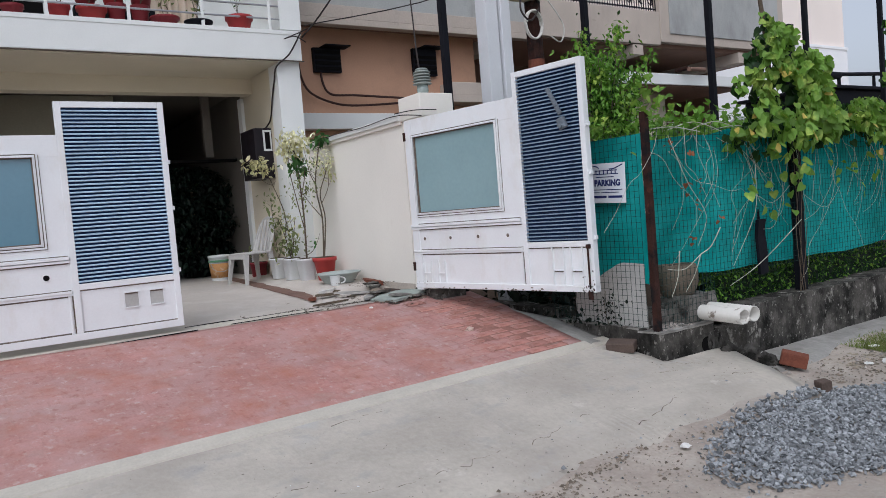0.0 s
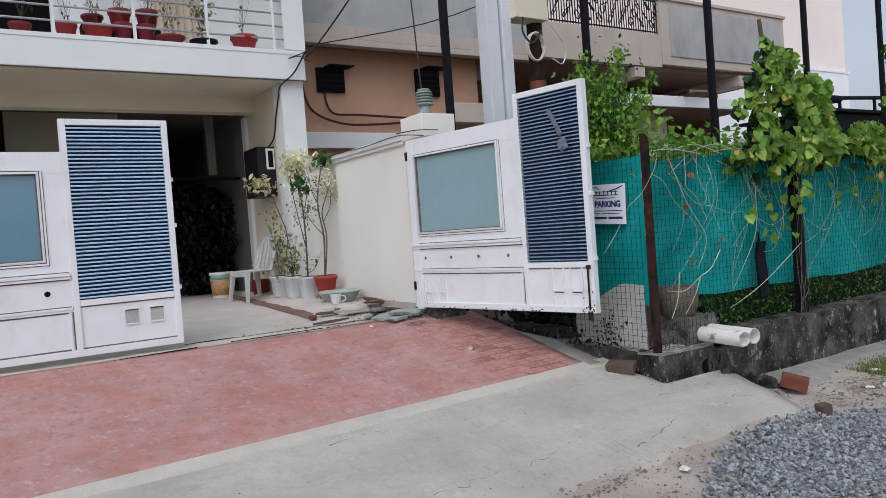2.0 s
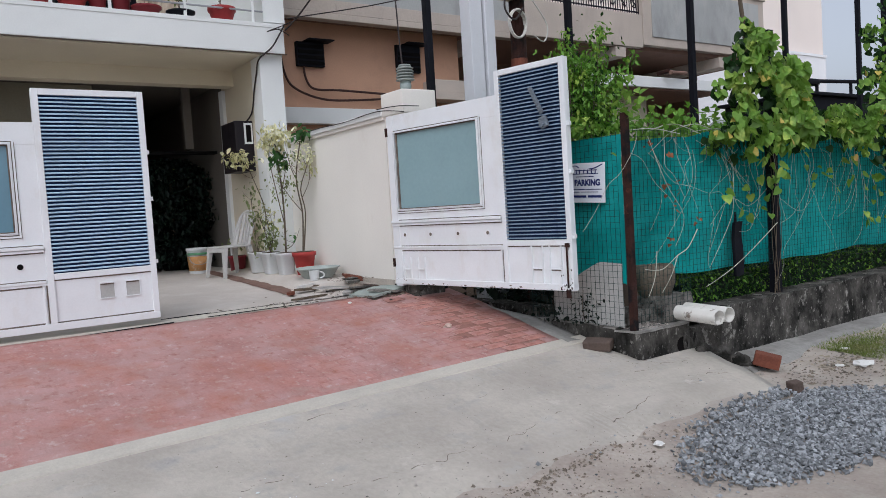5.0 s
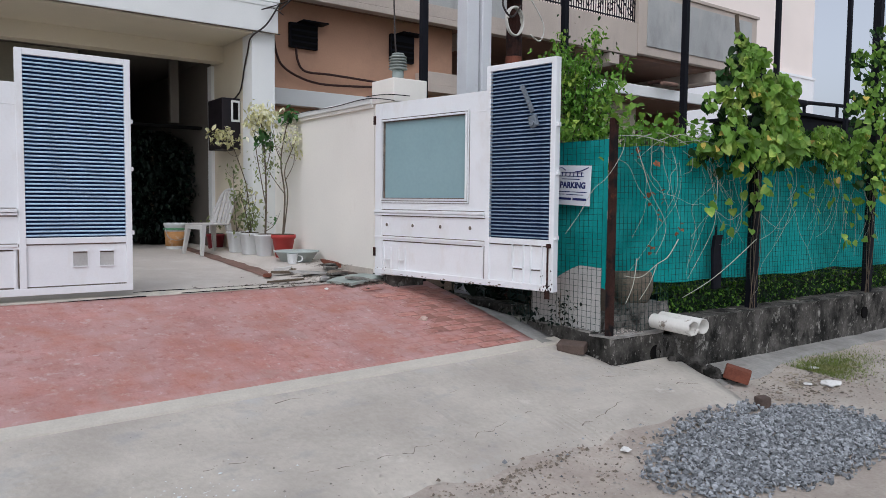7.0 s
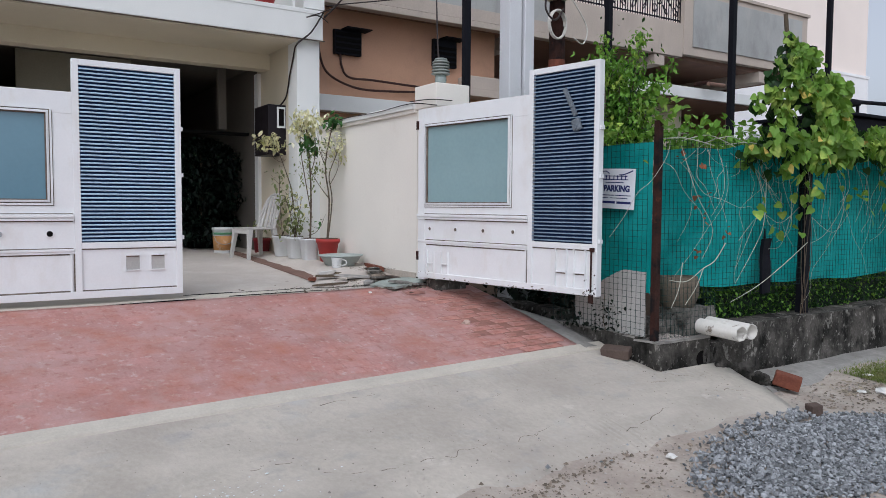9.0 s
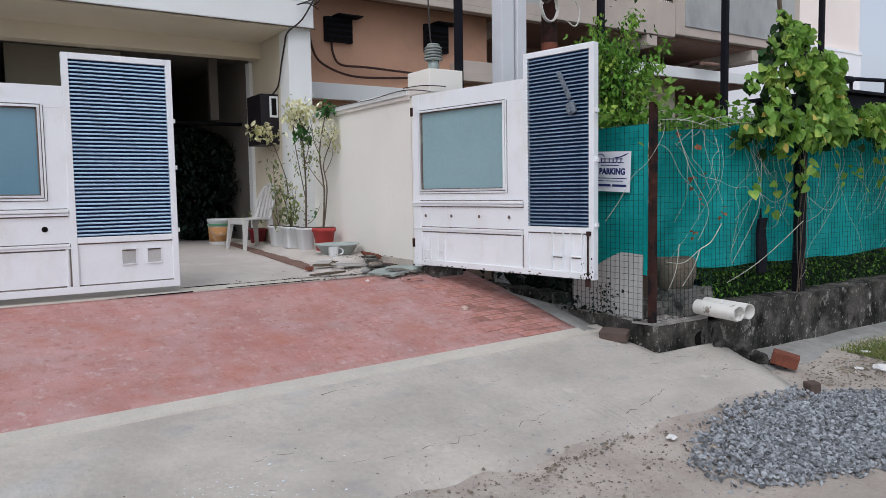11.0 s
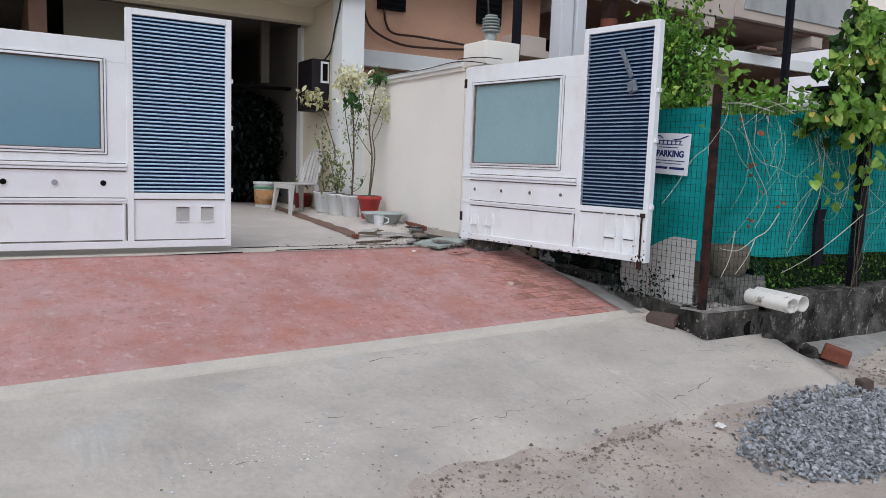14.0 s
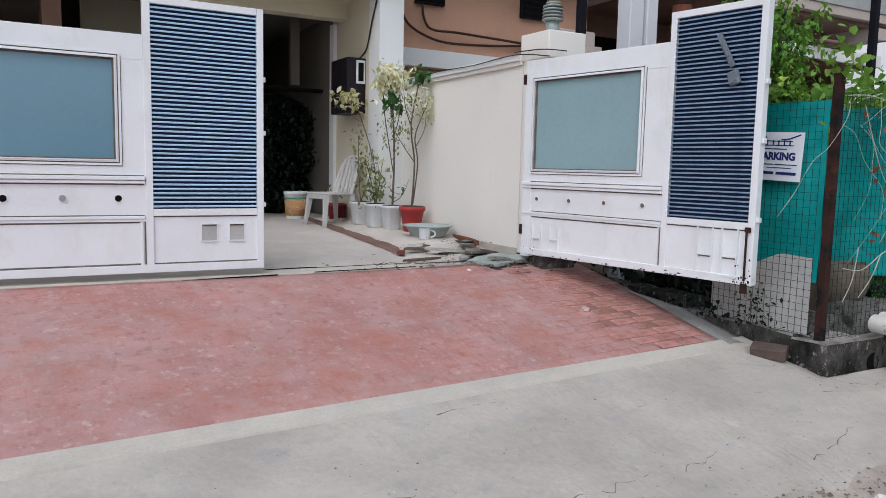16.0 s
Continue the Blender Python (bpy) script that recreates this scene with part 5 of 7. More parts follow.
C("seat", B(-0.22, -0.22, 0.40, 0.22, 0.22, 0.425, 0.012))
C("seat_skirt", B(-0.21, -0.225, 0.345, 0.21, -0.20, 0.40, 0.008))


def splayed_leg(sx, sy):
    """Flat moulded leg, broad at the seat and narrow at the foot."""
    bm = bmesh.new()
    rings = []
    for z, w, out in ((0.40, 0.032, 0.0), (0.22, 0.024, 0.02), (0.0, 0.019, 0.05)):
        x, y = sx * (0.185 + out), sy * (0.185 + out)
        rings.append([bm.verts.new((x + a * w, y + b * w, z)) for a, b in ((-1, -1), (1, -1), (1, 1), (-1, 1))])
    for p, q in zip(rings, rings[1:]):
        for k in range(4):
            bm.faces.new((p[k], p[(k + 1) % 4], q[(k + 1) % 4], q[k]))
    bm.faces.new(rings[0])
    bm.faces.new(rings[-1][::-1])
    return bm


for sx in (-1, 1):
    for sy in (-1, 1):
        C("leg", splayed_leg(sx, sy))
# curved back shell with a rounded top, split by narrow slots
for k in range(5):
    bm = bmesh.new()
    grid = []
    for i in range(4):
        u = -1 + 2 * (k + 0.17 + 0.66 * i / 3) / 5
        top = 0.87 - 0.13 * u ** 4
        col = []
        for j in range(7):
            v = j / 6
            z = 0.41 + (top - 0.41) * v
            col.append((0.21 * u * (1 - 0.12 * v), 0.21 + 0.13 * v - 0.045 * u * u, z))
        grid.append(col)
    lo = [[bm.verts.new(p) for p in c] for c in grid]
    hi = [[bm.verts.new((p[0], p[1] + 0.014, p[2])) for p in c] for c in grid]
    for i in range(3):
        for j in range(6):
            bm.faces.new((lo[i][j], lo[i + 1][j], lo[i + 1][j + 1], lo[i][j + 1]))
            bm.faces.new((hi[i][j], hi[i][j + 1], hi[i + 1][j + 1], hi[i + 1][j]))
        bm.faces.new((lo[i][6], lo[i + 1][6], hi[i + 1][6], hi[i][6]))
    for j in range(6):
        bm.faces.new((lo[0][j], lo[0][j + 1], hi[0][j + 1], hi[0][j]))
        bm.faces.new((lo[3][j], hi[3][j], hi[3][j + 1], lo[3][j + 1]))
    C("back_slat", bm)
C("back_rim", T([(-0.215, 0.17, 0.41), (-0.205, 0.235, 0.60), (-0.185, 0.295, 0.76), (-0.12, 0.335, 0.855), (0, 0.348, 0.885), (0.12, 0.335, 0.855), (0.185, 0.295, 0.76), (0.205, 0.235, 0.60), (0.215, 0.17, 0.41)], 0.019, 8))

# dark conifer in the depth of the carport
ct = thing("dark_potted_conifer", (3.45, 12.2, 0.6), "large dark green conifer in the shade of the carport", "plant")
part("trunk", R((3.45, 12.2, 0.6), (3.45, 12.2, 2.2), 0.05, r2=0.02), bark, ct)
part("pot", lathe([(0.2, 0), (0.26, 0.35), (0.28, 0.4), (0.25, 0.4)], 20, (3.45, 12.2, 0.6)), dark_m, ct)
rngx = random.Random(11)
sp = []
for k in range(4600):
    z = rngx.uniform(0.75, 2.42)
    tier = 0.5 + 0.5 * abs(math.sin(z * 5.2))
    r = (0.40 + 0.62 * math.sin(min(1, (2.5 - z) / 0.9) * 1.57) * (0.6 + 0.4 * smooth(0.9, 1.8, z))) * (0.35 + 0.65 * tier) * math.sqrt(rngx.random())
    a = rngx.uniform(0, 6.28)
    sp.append((3.38 + r * math.cos(a), 12.3 + r * math.sin(a), z))
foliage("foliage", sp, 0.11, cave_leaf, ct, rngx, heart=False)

# balcony pots
rngx = random.Random(21)
bright_red = mat("bright_red_plastic", (0.31, 0.035, 0.035), 0.5, 0.12, 6, 60, 0.05)
for x, y, zb, w, h, pm, n, lm in ((-0.3, 9.55, 3.93, 0.15, 0.18, maroon, 14, dark_leaf), (0.35, 9.55, 3.93, 0.14, 0.16, maroon, 12, dark_leaf), (0.98, 9.57, 3.93, 0.13, 0.15, maroon, 26, dark_leaf), (1.45, 9.55, 3.93, 0.135, 0.19, bright_red, 9, olive_leaf),
                                  (1.80, 9.55, 3.93, 0.185, 0.18, bright_red, 6, olive_leaf), (2.09, 9.62, 3.93, 0.12, 0.26, maroon, 10, olive_leaf), (2.36, 9.62, 3.93, 0.12, 0.26, maroon, 12, olive_leaf), (2.62, 9.5, 3.93, 0.19, 0.11, maroon, 26, olive_leaf),
                                  (3.03, 9.5, 3.93, 0.19, 0.09, black_m, 150, olive_leaf), (3.56, 9.5, 3.93, 0.19, 0.19, bright_red, 9, green_leaf), (2.12, 9.92, 4.22, 0.15, 0.22, bright_red, 10, olive_leaf), (2.45, 9.92, 4.22, 0.15, 0.24, maroon, 16, olive_leaf), (1.80, 9.92, 4.22, 0.14, 0.12, maroon, 8, olive_leaf)):
    p = thing("balcony_pot", (x, y, 3.93), "black plastic bowl with a grey-green bush on the balcony" if pm is black_m else "red plastic pot with a small plant on the balcony", "potted plant", "pots on the balcony")
    if zb > 4:
        part("stand", B(x - 0.14, y - 0.1, 3.93, x + 0.14, y + 0.1, zb, 0.01), black_m, p, "dark plant stand")
    part("pot", lathe([(w * 0.62, 0), (w * 0.66, 0.01), (w * 0.84, h * 0.7), (w * 0.93, h * 0.74), (w * 0.94, h), (w * 0.8, h)], 24, (x, y, zb)), pm, p)
    part("soil", lathe([(w * 0.76, h - 0.03), (w * 0.72, h + 0.004)], 20, (x, y, zb)), soil, p)
    bm = bmesh.new()
    tips = []
    for j in range(2):
        tips += stems(bm, (x, y, zb + h - 0.02), (x + rngx.uniform(-0.08, 0.08), y, zb + h + rngx.uniform(0.08, 0.25)), 0.14, 4, 0.005, rngx, 0.7)
    part("stalk", bm, bark, p)
    spots = [tips[rngx.randrange(len(tips))] for j in range(n)]
    foliage("foliage", [(c.x + rngx.gauss(0, 0.05), c.y + rngx.gauss(0, 0.05), c.z + rngx.gauss(0, 0.04)) for c in spots], 0.055, lm, p, rngx, heart=False)

# ---- sign on the side net ----
sg = thing("parking_sign", (4.93, 4.58, 1.33), "white no-parking sign board tied to the fence", "sign")
sm = Matrix.Translation((4.932, 4.585, 1.50)) @ Matrix.Rotation(radians(-90), 4, "Z") @ Matrix.Rotation(radians(2.5), 4, "Y")
bm = B(-0.275, -0.004, -0.172, 0.275, 0.004, 0.172, 0.002)
bm.transform(sm)
part("board", bm, sign_white, sg)


def lettering(text, x, z, size, material):
    cu = bpy.data.curves.new("lettering", "FONT")
    cu.body, cu.size, cu.extrude, cu.offset = text, size, 0.0008, 0.0034
    tmp = bpy.data.objects.new("tmp", cu)
    scene.collection.objects.link(tmp)
    me = bpy.data.meshes.new_from_object(tmp.evaluated_get(bpy.context.evaluated_depsgraph_get()))
    bpy.data.objects.remove(tmp)
    me.transform(sm @ Matrix.Translation((x, -0.0055, z)) @ Matrix.Rotation(radians(90), 4, "X"))
    ob = new("lettering", me)
    me.materials.append(material)
    ob.parent = sg
    ob.matrix_parent_inverse = sg.matrix_basis.inverted()


lettering("NO PARKING", -0.215, -0.022, 0.072, ink_blue)
for x0, z0, x1, z1 in ((-0.12, 0.075, 0.20, 0.082), (-0.10, 0.082, -0.092, 0.118), (-0.06, 0.08, -0.05, 0.115), (-0.02, 0.08, -0.01, 0.115), (0.03, 0.08, 0.04, 0.115),
                       (0.075, 0.08, 0.085, 0.115), (0.12, 0.08, 0.13, 0.115), (0.165, 0.08, 0.175, 0.115), (-0.07, 0.105, 0.19, 0.112), (-0.06, 0.05, 0.15, 0.057),
                       (-0.22, -0.060, 0.05, -0.053), (0.06, -0.060, 0.24, -0.053), (-0.22, -0.083, -0.02, -0.077), (0.0, -0.083, 0.20, -0.077), (-0.16, -0.128, -0.13, -0.108), (-0.11, -0.128, 0.06, -0.108), (0.08, -0.128, 0.24, -0.108)):
    bm = B(x0, -0.0062, z0, x1, -0.0045, z1)
    bm.transform(sm)
    part("print_bar", bm, ink_blue, sg)
bm = T([(-0.13, -0.0055, 0.09), (-0.11, -0.0055, 0.14), (-0.06, -0.0055, 0.15), (-0.02, -0.0055, 0.13)], 0.004, 5)
bm.transform(sm)
part("print_arc", bm, ink_blue, sg)
bm = T([(0.10, -0.0055, 0.12), (0.16, -0.0055, 0.125), (0.25, -0.0055, 0.155)], 0.005, 5)
bm.transform(sm)
part("print_swoosh", bm, ink_blue, sg)

# ---- climbing vines, bush, hedge ----
def outline(profile, z):
    """Left and right limit of a climber at height z."""
    for (za, a0, a1), (zb, b0, b1) in zip(profile, profile[1:]):
        if z <= zb:
            k = max(0, z - za) / (zb - za)
            return a0 + (b0 - a0) * k, a1 + (b1 - a1) * k
    return profile[-1][1:]


def vine(x, y, profile, n, size, seed, label, rooted=True):
    z0, z1 = profile[0][0], profile[-1][0]
    wide = max(b - a for z, a, b in profile)
    rng = random.Random(seed)
    v = thing("post_vine", (x, y, 0.3), label, "climber")
    if rooted:
        bm = bmesh.new()
        for k in range(4):
            a = k * 1.3
            tube(bm, [(x + 0.05 * math.cos(a), y - 0.03, 0.3), (x + 0.09 * math.cos(a + 2), y - 0.05, 0.9), (x + 0.07 * math.cos(a + 4), y - 0.04, 1.5), (x - 0.1 + 0.1 * math.cos(a + 5), y - 0.04, 2.0)], 0.004, 5, 0.6)
        part("stem", bm, bark, v)
    bm = bmesh.new()
    for k in range(6):
        a, b = outline(profile, z0 + 0.3)
        tx, tz = rng.uniform(a, b), rng.uniform(z0 + 0.15, z0 + 0.6)
        dx = rng.uniform(-0.3, 0.3)
        tube(bm, [(tx, y - 0.02, tz), (tx + 0.4 * dx, y - 0.06, tz - 0.2), (tx + dx, y - 0.05, tz - 0.4 - 0.25 * rng.random()), (tx + 1.2 * dx + rng.uniform(-0.2, 0.2), y - 0.03, tz - 0.6 - 0.3 * rng.random())], 0.0022, 4, 0.6)
    part("tangle", bm, dry_vine, v, "pale tangled stems")["kind"] = "stuff"
    outer, inner = [], []
    while len(outer) < n:
        z = z0 + (z1 - z0) * rng.random()
        a, b = outline(profile, z)
        w = b - a
        if rng.random() > (w + 0.08) / (wide + 0.08):
            continue
        u = rng.uniform(-1.12, 1.12)
        px = (a + b) / 2 + u * w / 2
        low = smooth(z0 + 0.55, z0, z)
        if noise.noise((px * 4, z * 4, seed)) + 0.7 * noise.noise((px * 9, z * 9, seed)) < -0.30 + 0.42 * abs(u) ** 2 + 0.4 * low:
            continue
        depth = 0.30 * math.sqrt(max(0.04, 1 - min(1, u * u))) * min(1, w / 0.5)
        lump = 0.16 * noise.noise((px * 4, z * 4, seed + 3))
        outer.append((px, y - 0.02 - depth * rng.uniform(0.7, 1.1) - lump, z + 0.03))
        if rng.random() < 0.55 * (1 - low):
            inner.append((px, y - 0.02 - depth * rng.uniform(0.0, 0.65), z))
    foliage("foliage", outer, size, vine_leaf, v, rng, hang=True)
    # inner leaves in a darker green: the crown's shade put into colour
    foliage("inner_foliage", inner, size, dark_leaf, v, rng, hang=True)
    foliage("old_foliage", [(p[0], p[1] - 0.02, p[2]) for p in outer[::40]], size * 0.9, old_leaf, v, rng, hang=True)
    a, b = outline(profile, z0 + 0.2)
    foliage("hanging_leaves", [(rng.uniform(a, b), y - 0.07, z0 + rng.uniform(-0.35, 0.15)) for k in range(16)], size, vine_leaf, v, rng, hang=True)
    return v


vine(7.05, 4.10, [(1.42, 6.6, 6.95), (1.58, 6.25, 7.15), (1.72, 6.10, 7.45), (1.95, 6.08, 7.80), (2.2, 6.22, 7.62), (2.5, 6.32, 7.42), (2.68, 6.42, 7.0), (2.82, 6.5, 6.76), (2.94, 6.58, 6.68)], 860, 0.076, 5, "heart-leaved green climber swamping a fence post")
vine(8.1, 4.10, [(1.55, 8.1, 8.4), (1.7, 7.6, 8.75), (1.95, 7.35, 9.0), (2.14, 7.6, 8.9)], 420, 0.066, 6, "heart-leaved green climber spilling over the net", False)
vine(9.45, 4.08, [(1.25, 8.9, 9.2), (1.6, 8.62, 9.7), (2.2, 8.66, 9.9), (2.9, 8.85, 9.7), (3.4, 9.1, 9.4)], 540, 0.074, 7, "heart-leaved green climber on a tall fence post")
single("leaning_stick", T([(6.72, 4.08, 2.2), (6.66, 4.06, 2.7), (6.58, 4.05, 3.12)], 0.024, 8, 0.8), bark, "dead grey stick standing up out of the climber", "stick", loc=(6.72, 4.08, 2.2))

rngx = random.Random(31)
cr = thing("fence_creeper", (6.5, 4.2, 1.9), "low leafy creeper along the fence top", "climber")
bm = bmesh.new()
for k in range(36):
    x = rngx.uniform(5.0, 6.7) if k < 28 else rngx.uniform(7.3, 9)
    z = rngx.uniform(1.7, 1.95)
    pts = [(x, 4.14, z)]
    dx, dz = rngx.uniform(-0.16, 0.16), rngx.uniform(-0.22, 0.0)
    for j in range(rngx.randrange(3, 8)):
        dx = 0.6 * dx + rngx.uniform(-0.16, 0.16)
        dz = min(0.08, max(-0.2, dz + rngx.uniform(-0.16, 0.14)))
        x, z = x + dx, z + dz
        pts.append((x, 4.085, max(z, 0.35)))
    tube(bm, pts, 0.0015 + 0.0012 * rngx.random() ** 3, 4, 0.6)
for k in range(7):
    x = 5.0 + 0.3 * k
    tube(bm, [(x, 4.14, 1.9), (x + 0.3, 4.10, 1.92 + 0.05 * math.sin(k)), (x + 0.7, 4.12, 1.88)], 0.004, 5)
for pts, r in (([(7.06, 4.05, 1.01), (6.62, 4.05, 0.78), (6.26, 4.05, 0.62), (5.9, 4.06, 0.5)], 0.0045), ([(5.8, 4.05, 1.03), (5.66, 4.05, 0.88), (5.51, 4.05, 0.82), (5.3, 4.05, 0.72), (5.08, 4.05, 0.74)], 0.0045),
               ([(5.51, 4.05, 0.82), (5.42, 4.05, 0.66), (5.3, 4.06, 0.52)], 0.004), ([(5.24, 4.05, 0.88), (5.2, 4.05, 0.66), (5.12, 4.06, 0.5)], 0.004),
               ([(6.38, 4.06, 1.6), (6.35, 4.05, 1.22), (6.25, 4.05, 1.02), (5.97, 4.06, 0.67)], 0.003), ([(5.2, 4.06, 1.85), (5.4, 4.05, 1.45), (5.62, 4.05, 1.15), (5.5, 4.06, 0.9)], 0.003),
               ([(6.9, 4.05, 1.35), (6.6, 4.05, 1.2), (6.3, 4.05, 1.28), (6.0, 4.06, 1.05)], 0.0025), ([(7.1, 4.04, 1.25), (7.5, 4.05, 1.1), (7.8, 4.06, 1.3)], 0.0025), ([(7.1, 4.04, 1.0), (7.35, 4.05, 1.08), (7.6, 4.06, 1.28), (7.75, 4.06, 1.5)], 0.0025)):
    tube(bm, pts, r, 5, 0.6)
part("tangle", bm, dry_vine, cr, "pale dry vine stems hanging over the net")["kind"] = "stuff"
sp = [(rngx.uniform(5.15, 16), 4.2 + rngx.gauss(0.08, 0.12), 1.93 + abs(rngx.gauss(0, 0.09))) for k in range(1500)]
foliage("foliage", sp, 0.052, bush_leaf, cr, rngx)
sp = [(4.99 + rngx.gauss(0, 0.10), 4.12 + rngx.gauss(0, 0.07), 2.16 + rngx.gauss(0, 0.13)) for k in range(105)]
foliage("post_tuft", sp[::2], 0.05, vine_leaf, cr, rngx)["kind"] = "stuff"
sp = [(rngx.uniform(4.95, 5.05), rngx.uniform(4.4, 6.4), 1.93 + abs(rngx.gauss(0, 0.08))) for k in range(300)]
foliage("side_foliage", sp, 0.042, bush_leaf, cr, rngx)
sp = [(x + rngx.gauss(0, 0.03), 4.075, z + rngx.gauss(0, 0.025)) for x, z in ((5.24, 1.75), (5.5, 1.69), (5.42, 1.41), (5.64, 1.40), (5.82, 1.13), (5.58, 1.24), (5.48, 0.95)) for k in range(4)]
foliage("dead_leaves", sp, 0.036, mat("dead_leaf", (0.16, 0.07, 0.035), 0.8, 0.3, 8, 60, 0.1, island=0.4), cr, rngx)

tr = thing("garden_bush", (6.05, 5.6, 0.2), "bright green leafy shrub growing behind the gate", "shrub")
bm = bmesh.new()
sp, deep = [], []
for tx, tz in ((5.60, 2.98), (5.80, 3.08), (5.98, 3.0), (6.12, 3.14), (6.42, 3.22), (6.30, 2.92), (6.76, 2.94), (6.55, 2.72), (6.62, 2.84), (6.0, 2.72), (6.2, 2.5), (5.92, 2.55), (6.35, 2.62), (5.85, 2.8), (6.45, 2.45)):
    b, t = Vector((6.02 + rngx.uniform(-0.12, 0.12), 5.65, 0.2)), Vector((tx, 5.6 + rngx.uniform(-0.3, 0.2), tz))
    m1, m2 = b.lerp(t, 0.5) + Vector((0.1 * (6.1 - tx), 0, 0.25)), b.lerp(t, 0.8) + Vector((0.12 * (6.1 - tx), 0, 0.12))
    tube(bm, [b, m1, m2, t], 0.012, 6, 0.25)
    for k in range(210):
        u = 1 - 0.62 * rngx.random() ** 1.3
        c = m2.lerp(t, (u - 0.8) / 0.2) if u > 0.8 else m1.lerp(m2, (u - 0.38) / 0.42)
        r = 0.03 + 0.16 * (1 - u)
        sp.append((c.x + rngx.gauss(0, r), c.y + rngx.gauss(0, r), c.z + rngx.gauss(0, 0.03 + 0.1 * (1 - u))))
part("stalk", bm, bark, tr)
for k in range(2400):
    (deep if k % 3 == 0 else sp).append((6.08 + rngx.gauss(0, 0.2), 5.62 + rngx.gauss(0, 0.16), 2.38 + rngx.gauss(0, 0.27)))
foliage("foliage", sp, 0.058, bush_leaf, tr, rngx, heart=False)
# core leaves get the dark green as painted inner shade
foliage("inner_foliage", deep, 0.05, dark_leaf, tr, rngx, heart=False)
lb = thing("back_bush", (8.0, 5.4, 0.2), "dark green shrubs behind the net", "shrub")
part("stalk", T([(8.0, 5.4, 0.2), (8.0, 5.4, 1.0), (8.1, 5.4, 1.9)], 0.02), bark, lb)
sp = [(rngx.uniform(6.2, 10.5), 5.4 + rngx.gauss(0, 0.3), 1.9 + rngx.gauss(0, 0.17)) for k in range(1700)]
foliage("foliage", sp, 0.08, bush_leaf, lb, rngx)
gp = single("stone_finial", lathe([(0.16, 0), (0.15, 0.7), (0.10, 0.95), (0.04, 1.0)], 12, (7.55, 5.0, 1.15)), grey_panel, "grey weathered garden stone behind the net", "stone", loc=(7.55, 5.0, 1.15))

hedge = thing("clipped_hedge", (9, 4.45, 0.25), "low clipped dark green hedge along the plinth", "hedge", kind="stuff")
# near-black core paints the shade inside the hedge
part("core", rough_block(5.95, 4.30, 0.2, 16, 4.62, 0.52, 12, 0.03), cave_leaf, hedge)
sp = []
for k in range(9000):
    x = 5.85 + 6.5 * rngx.random() ** 1.3
    if rngx.random() < 0.6:
        sp.append((x, 4.27 + rngx.gauss(0, 0.02), rngx.uniform(0.24, 0.6)))
    else:
        sp.append((x, rngx.uniform(4.27, 4.62), 0.58 + rngx.gauss(0, 0.025)))
foliage("leaves", sp[::3], 0.036, bush_leaf, hedge, rngx, heart=False)
# dark leaves mixed in paint the shaded gaps of the hedge
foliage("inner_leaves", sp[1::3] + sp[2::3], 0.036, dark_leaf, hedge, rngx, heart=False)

# ---- fence corner: broken block, planter, pipes ----
single("broken_block", rough_block(5.40, 4.12, 0.22, 5.77, 4.44, 0.46, 8, 0.03, 4), mossy_block, "broken mossy concrete block on the plinth corner", "block", loc=(5.6, 4.3, 0.22))
single("block_stump", rough_block(5.12, 4.27, 0.2, 5.40, 4.46, 0.36, 8, 0.035, 9), mossy_block, "crumbled lower stump of the concrete block", "block", loc=(5.26, 4.36, 0.2))
pl = thing("broken_planter", (5.53, 4.33, 0.44), "cracked fibrous planter bowl", "planter")
part("bowl", lathe([(0.12, 0), (0.15, 0.04), (0.18, 0.13), (0.185, 0.2), (0.165, 0.29), (0.145, 0.285), (0.12, 0.1)], 22, (5.53, 4.33, 0.44)), mat("planter_clay", (0.15, 0.125, 0.095), 0.9, 0.3, 12, 60, 0.6), pl)


def pipe(p0, p1, r, seg=24, chip=0.0):
    bm = bmesh.new()
    p0, p1 = Vector(p0), Vector(p1)
    d = (p1 - p0).normalized()
    q = d.to_track_quat("Z", "Y").to_matrix()
    rings = []
    for c, rr in ((p0, r), (p1, r), (p1, r * 0.86), (p0 + d * 0.05, r * 0.86)):
        rings.append([bm.verts.new(c + q @ Vector((rr * math.cos(a), rr * math.sin(a), 0))) for a in [2 * math.pi * k / seg for k in range(seg)]])
    for k in range(seg):  # chipped rim
        nick = d * chip * max(0, noise.noise((k * 0.9, chip * 40, 0)))
        rings[1][k].co -= nick
        rings[2][k].co -= nick
    for a, b in zip(rings, rings[1:]):
        for k in range(seg):
            bm.faces.new((a[k], a[(k + 1) % seg], b[(k + 1) % seg], b[k])).smooth = True
    bm.faces.new(rings[-1])
    return bm


single("drain_pipe", pipe((5.45, 4.02, 0.335), (5.405, 3.585, 0.33), 0.064, chip=0.045), pvc, "grey-white plastic drain pipe stub on the plinth", "pipe", loc=(5.4, 3.9, 0.26), group="drain pipes")
single("drain_pipe", pipe((5.615, 4.06, 0.335), (5.572, 3.608, 0.33), 0.064, chip=0.012), pvc, "grey-white plastic drain pipe stub on the plinth", "pipe", loc=(5.6, 3.9, 0.26), group="drain pipes")
bm = rough_block(6.39, 4.07, 0.55, 6.50, 4.10, 1.05, 6, 0.02)
rod(bm, (6.415, 4.085, 1.0), (6.42, 4.085, 1.15), 0.016, 6, 0.006)
single("wood_stake", bm, black_m, "charred wooden stake tied to the mesh", "stake", loc=(6.45, 4.08, 0.5))
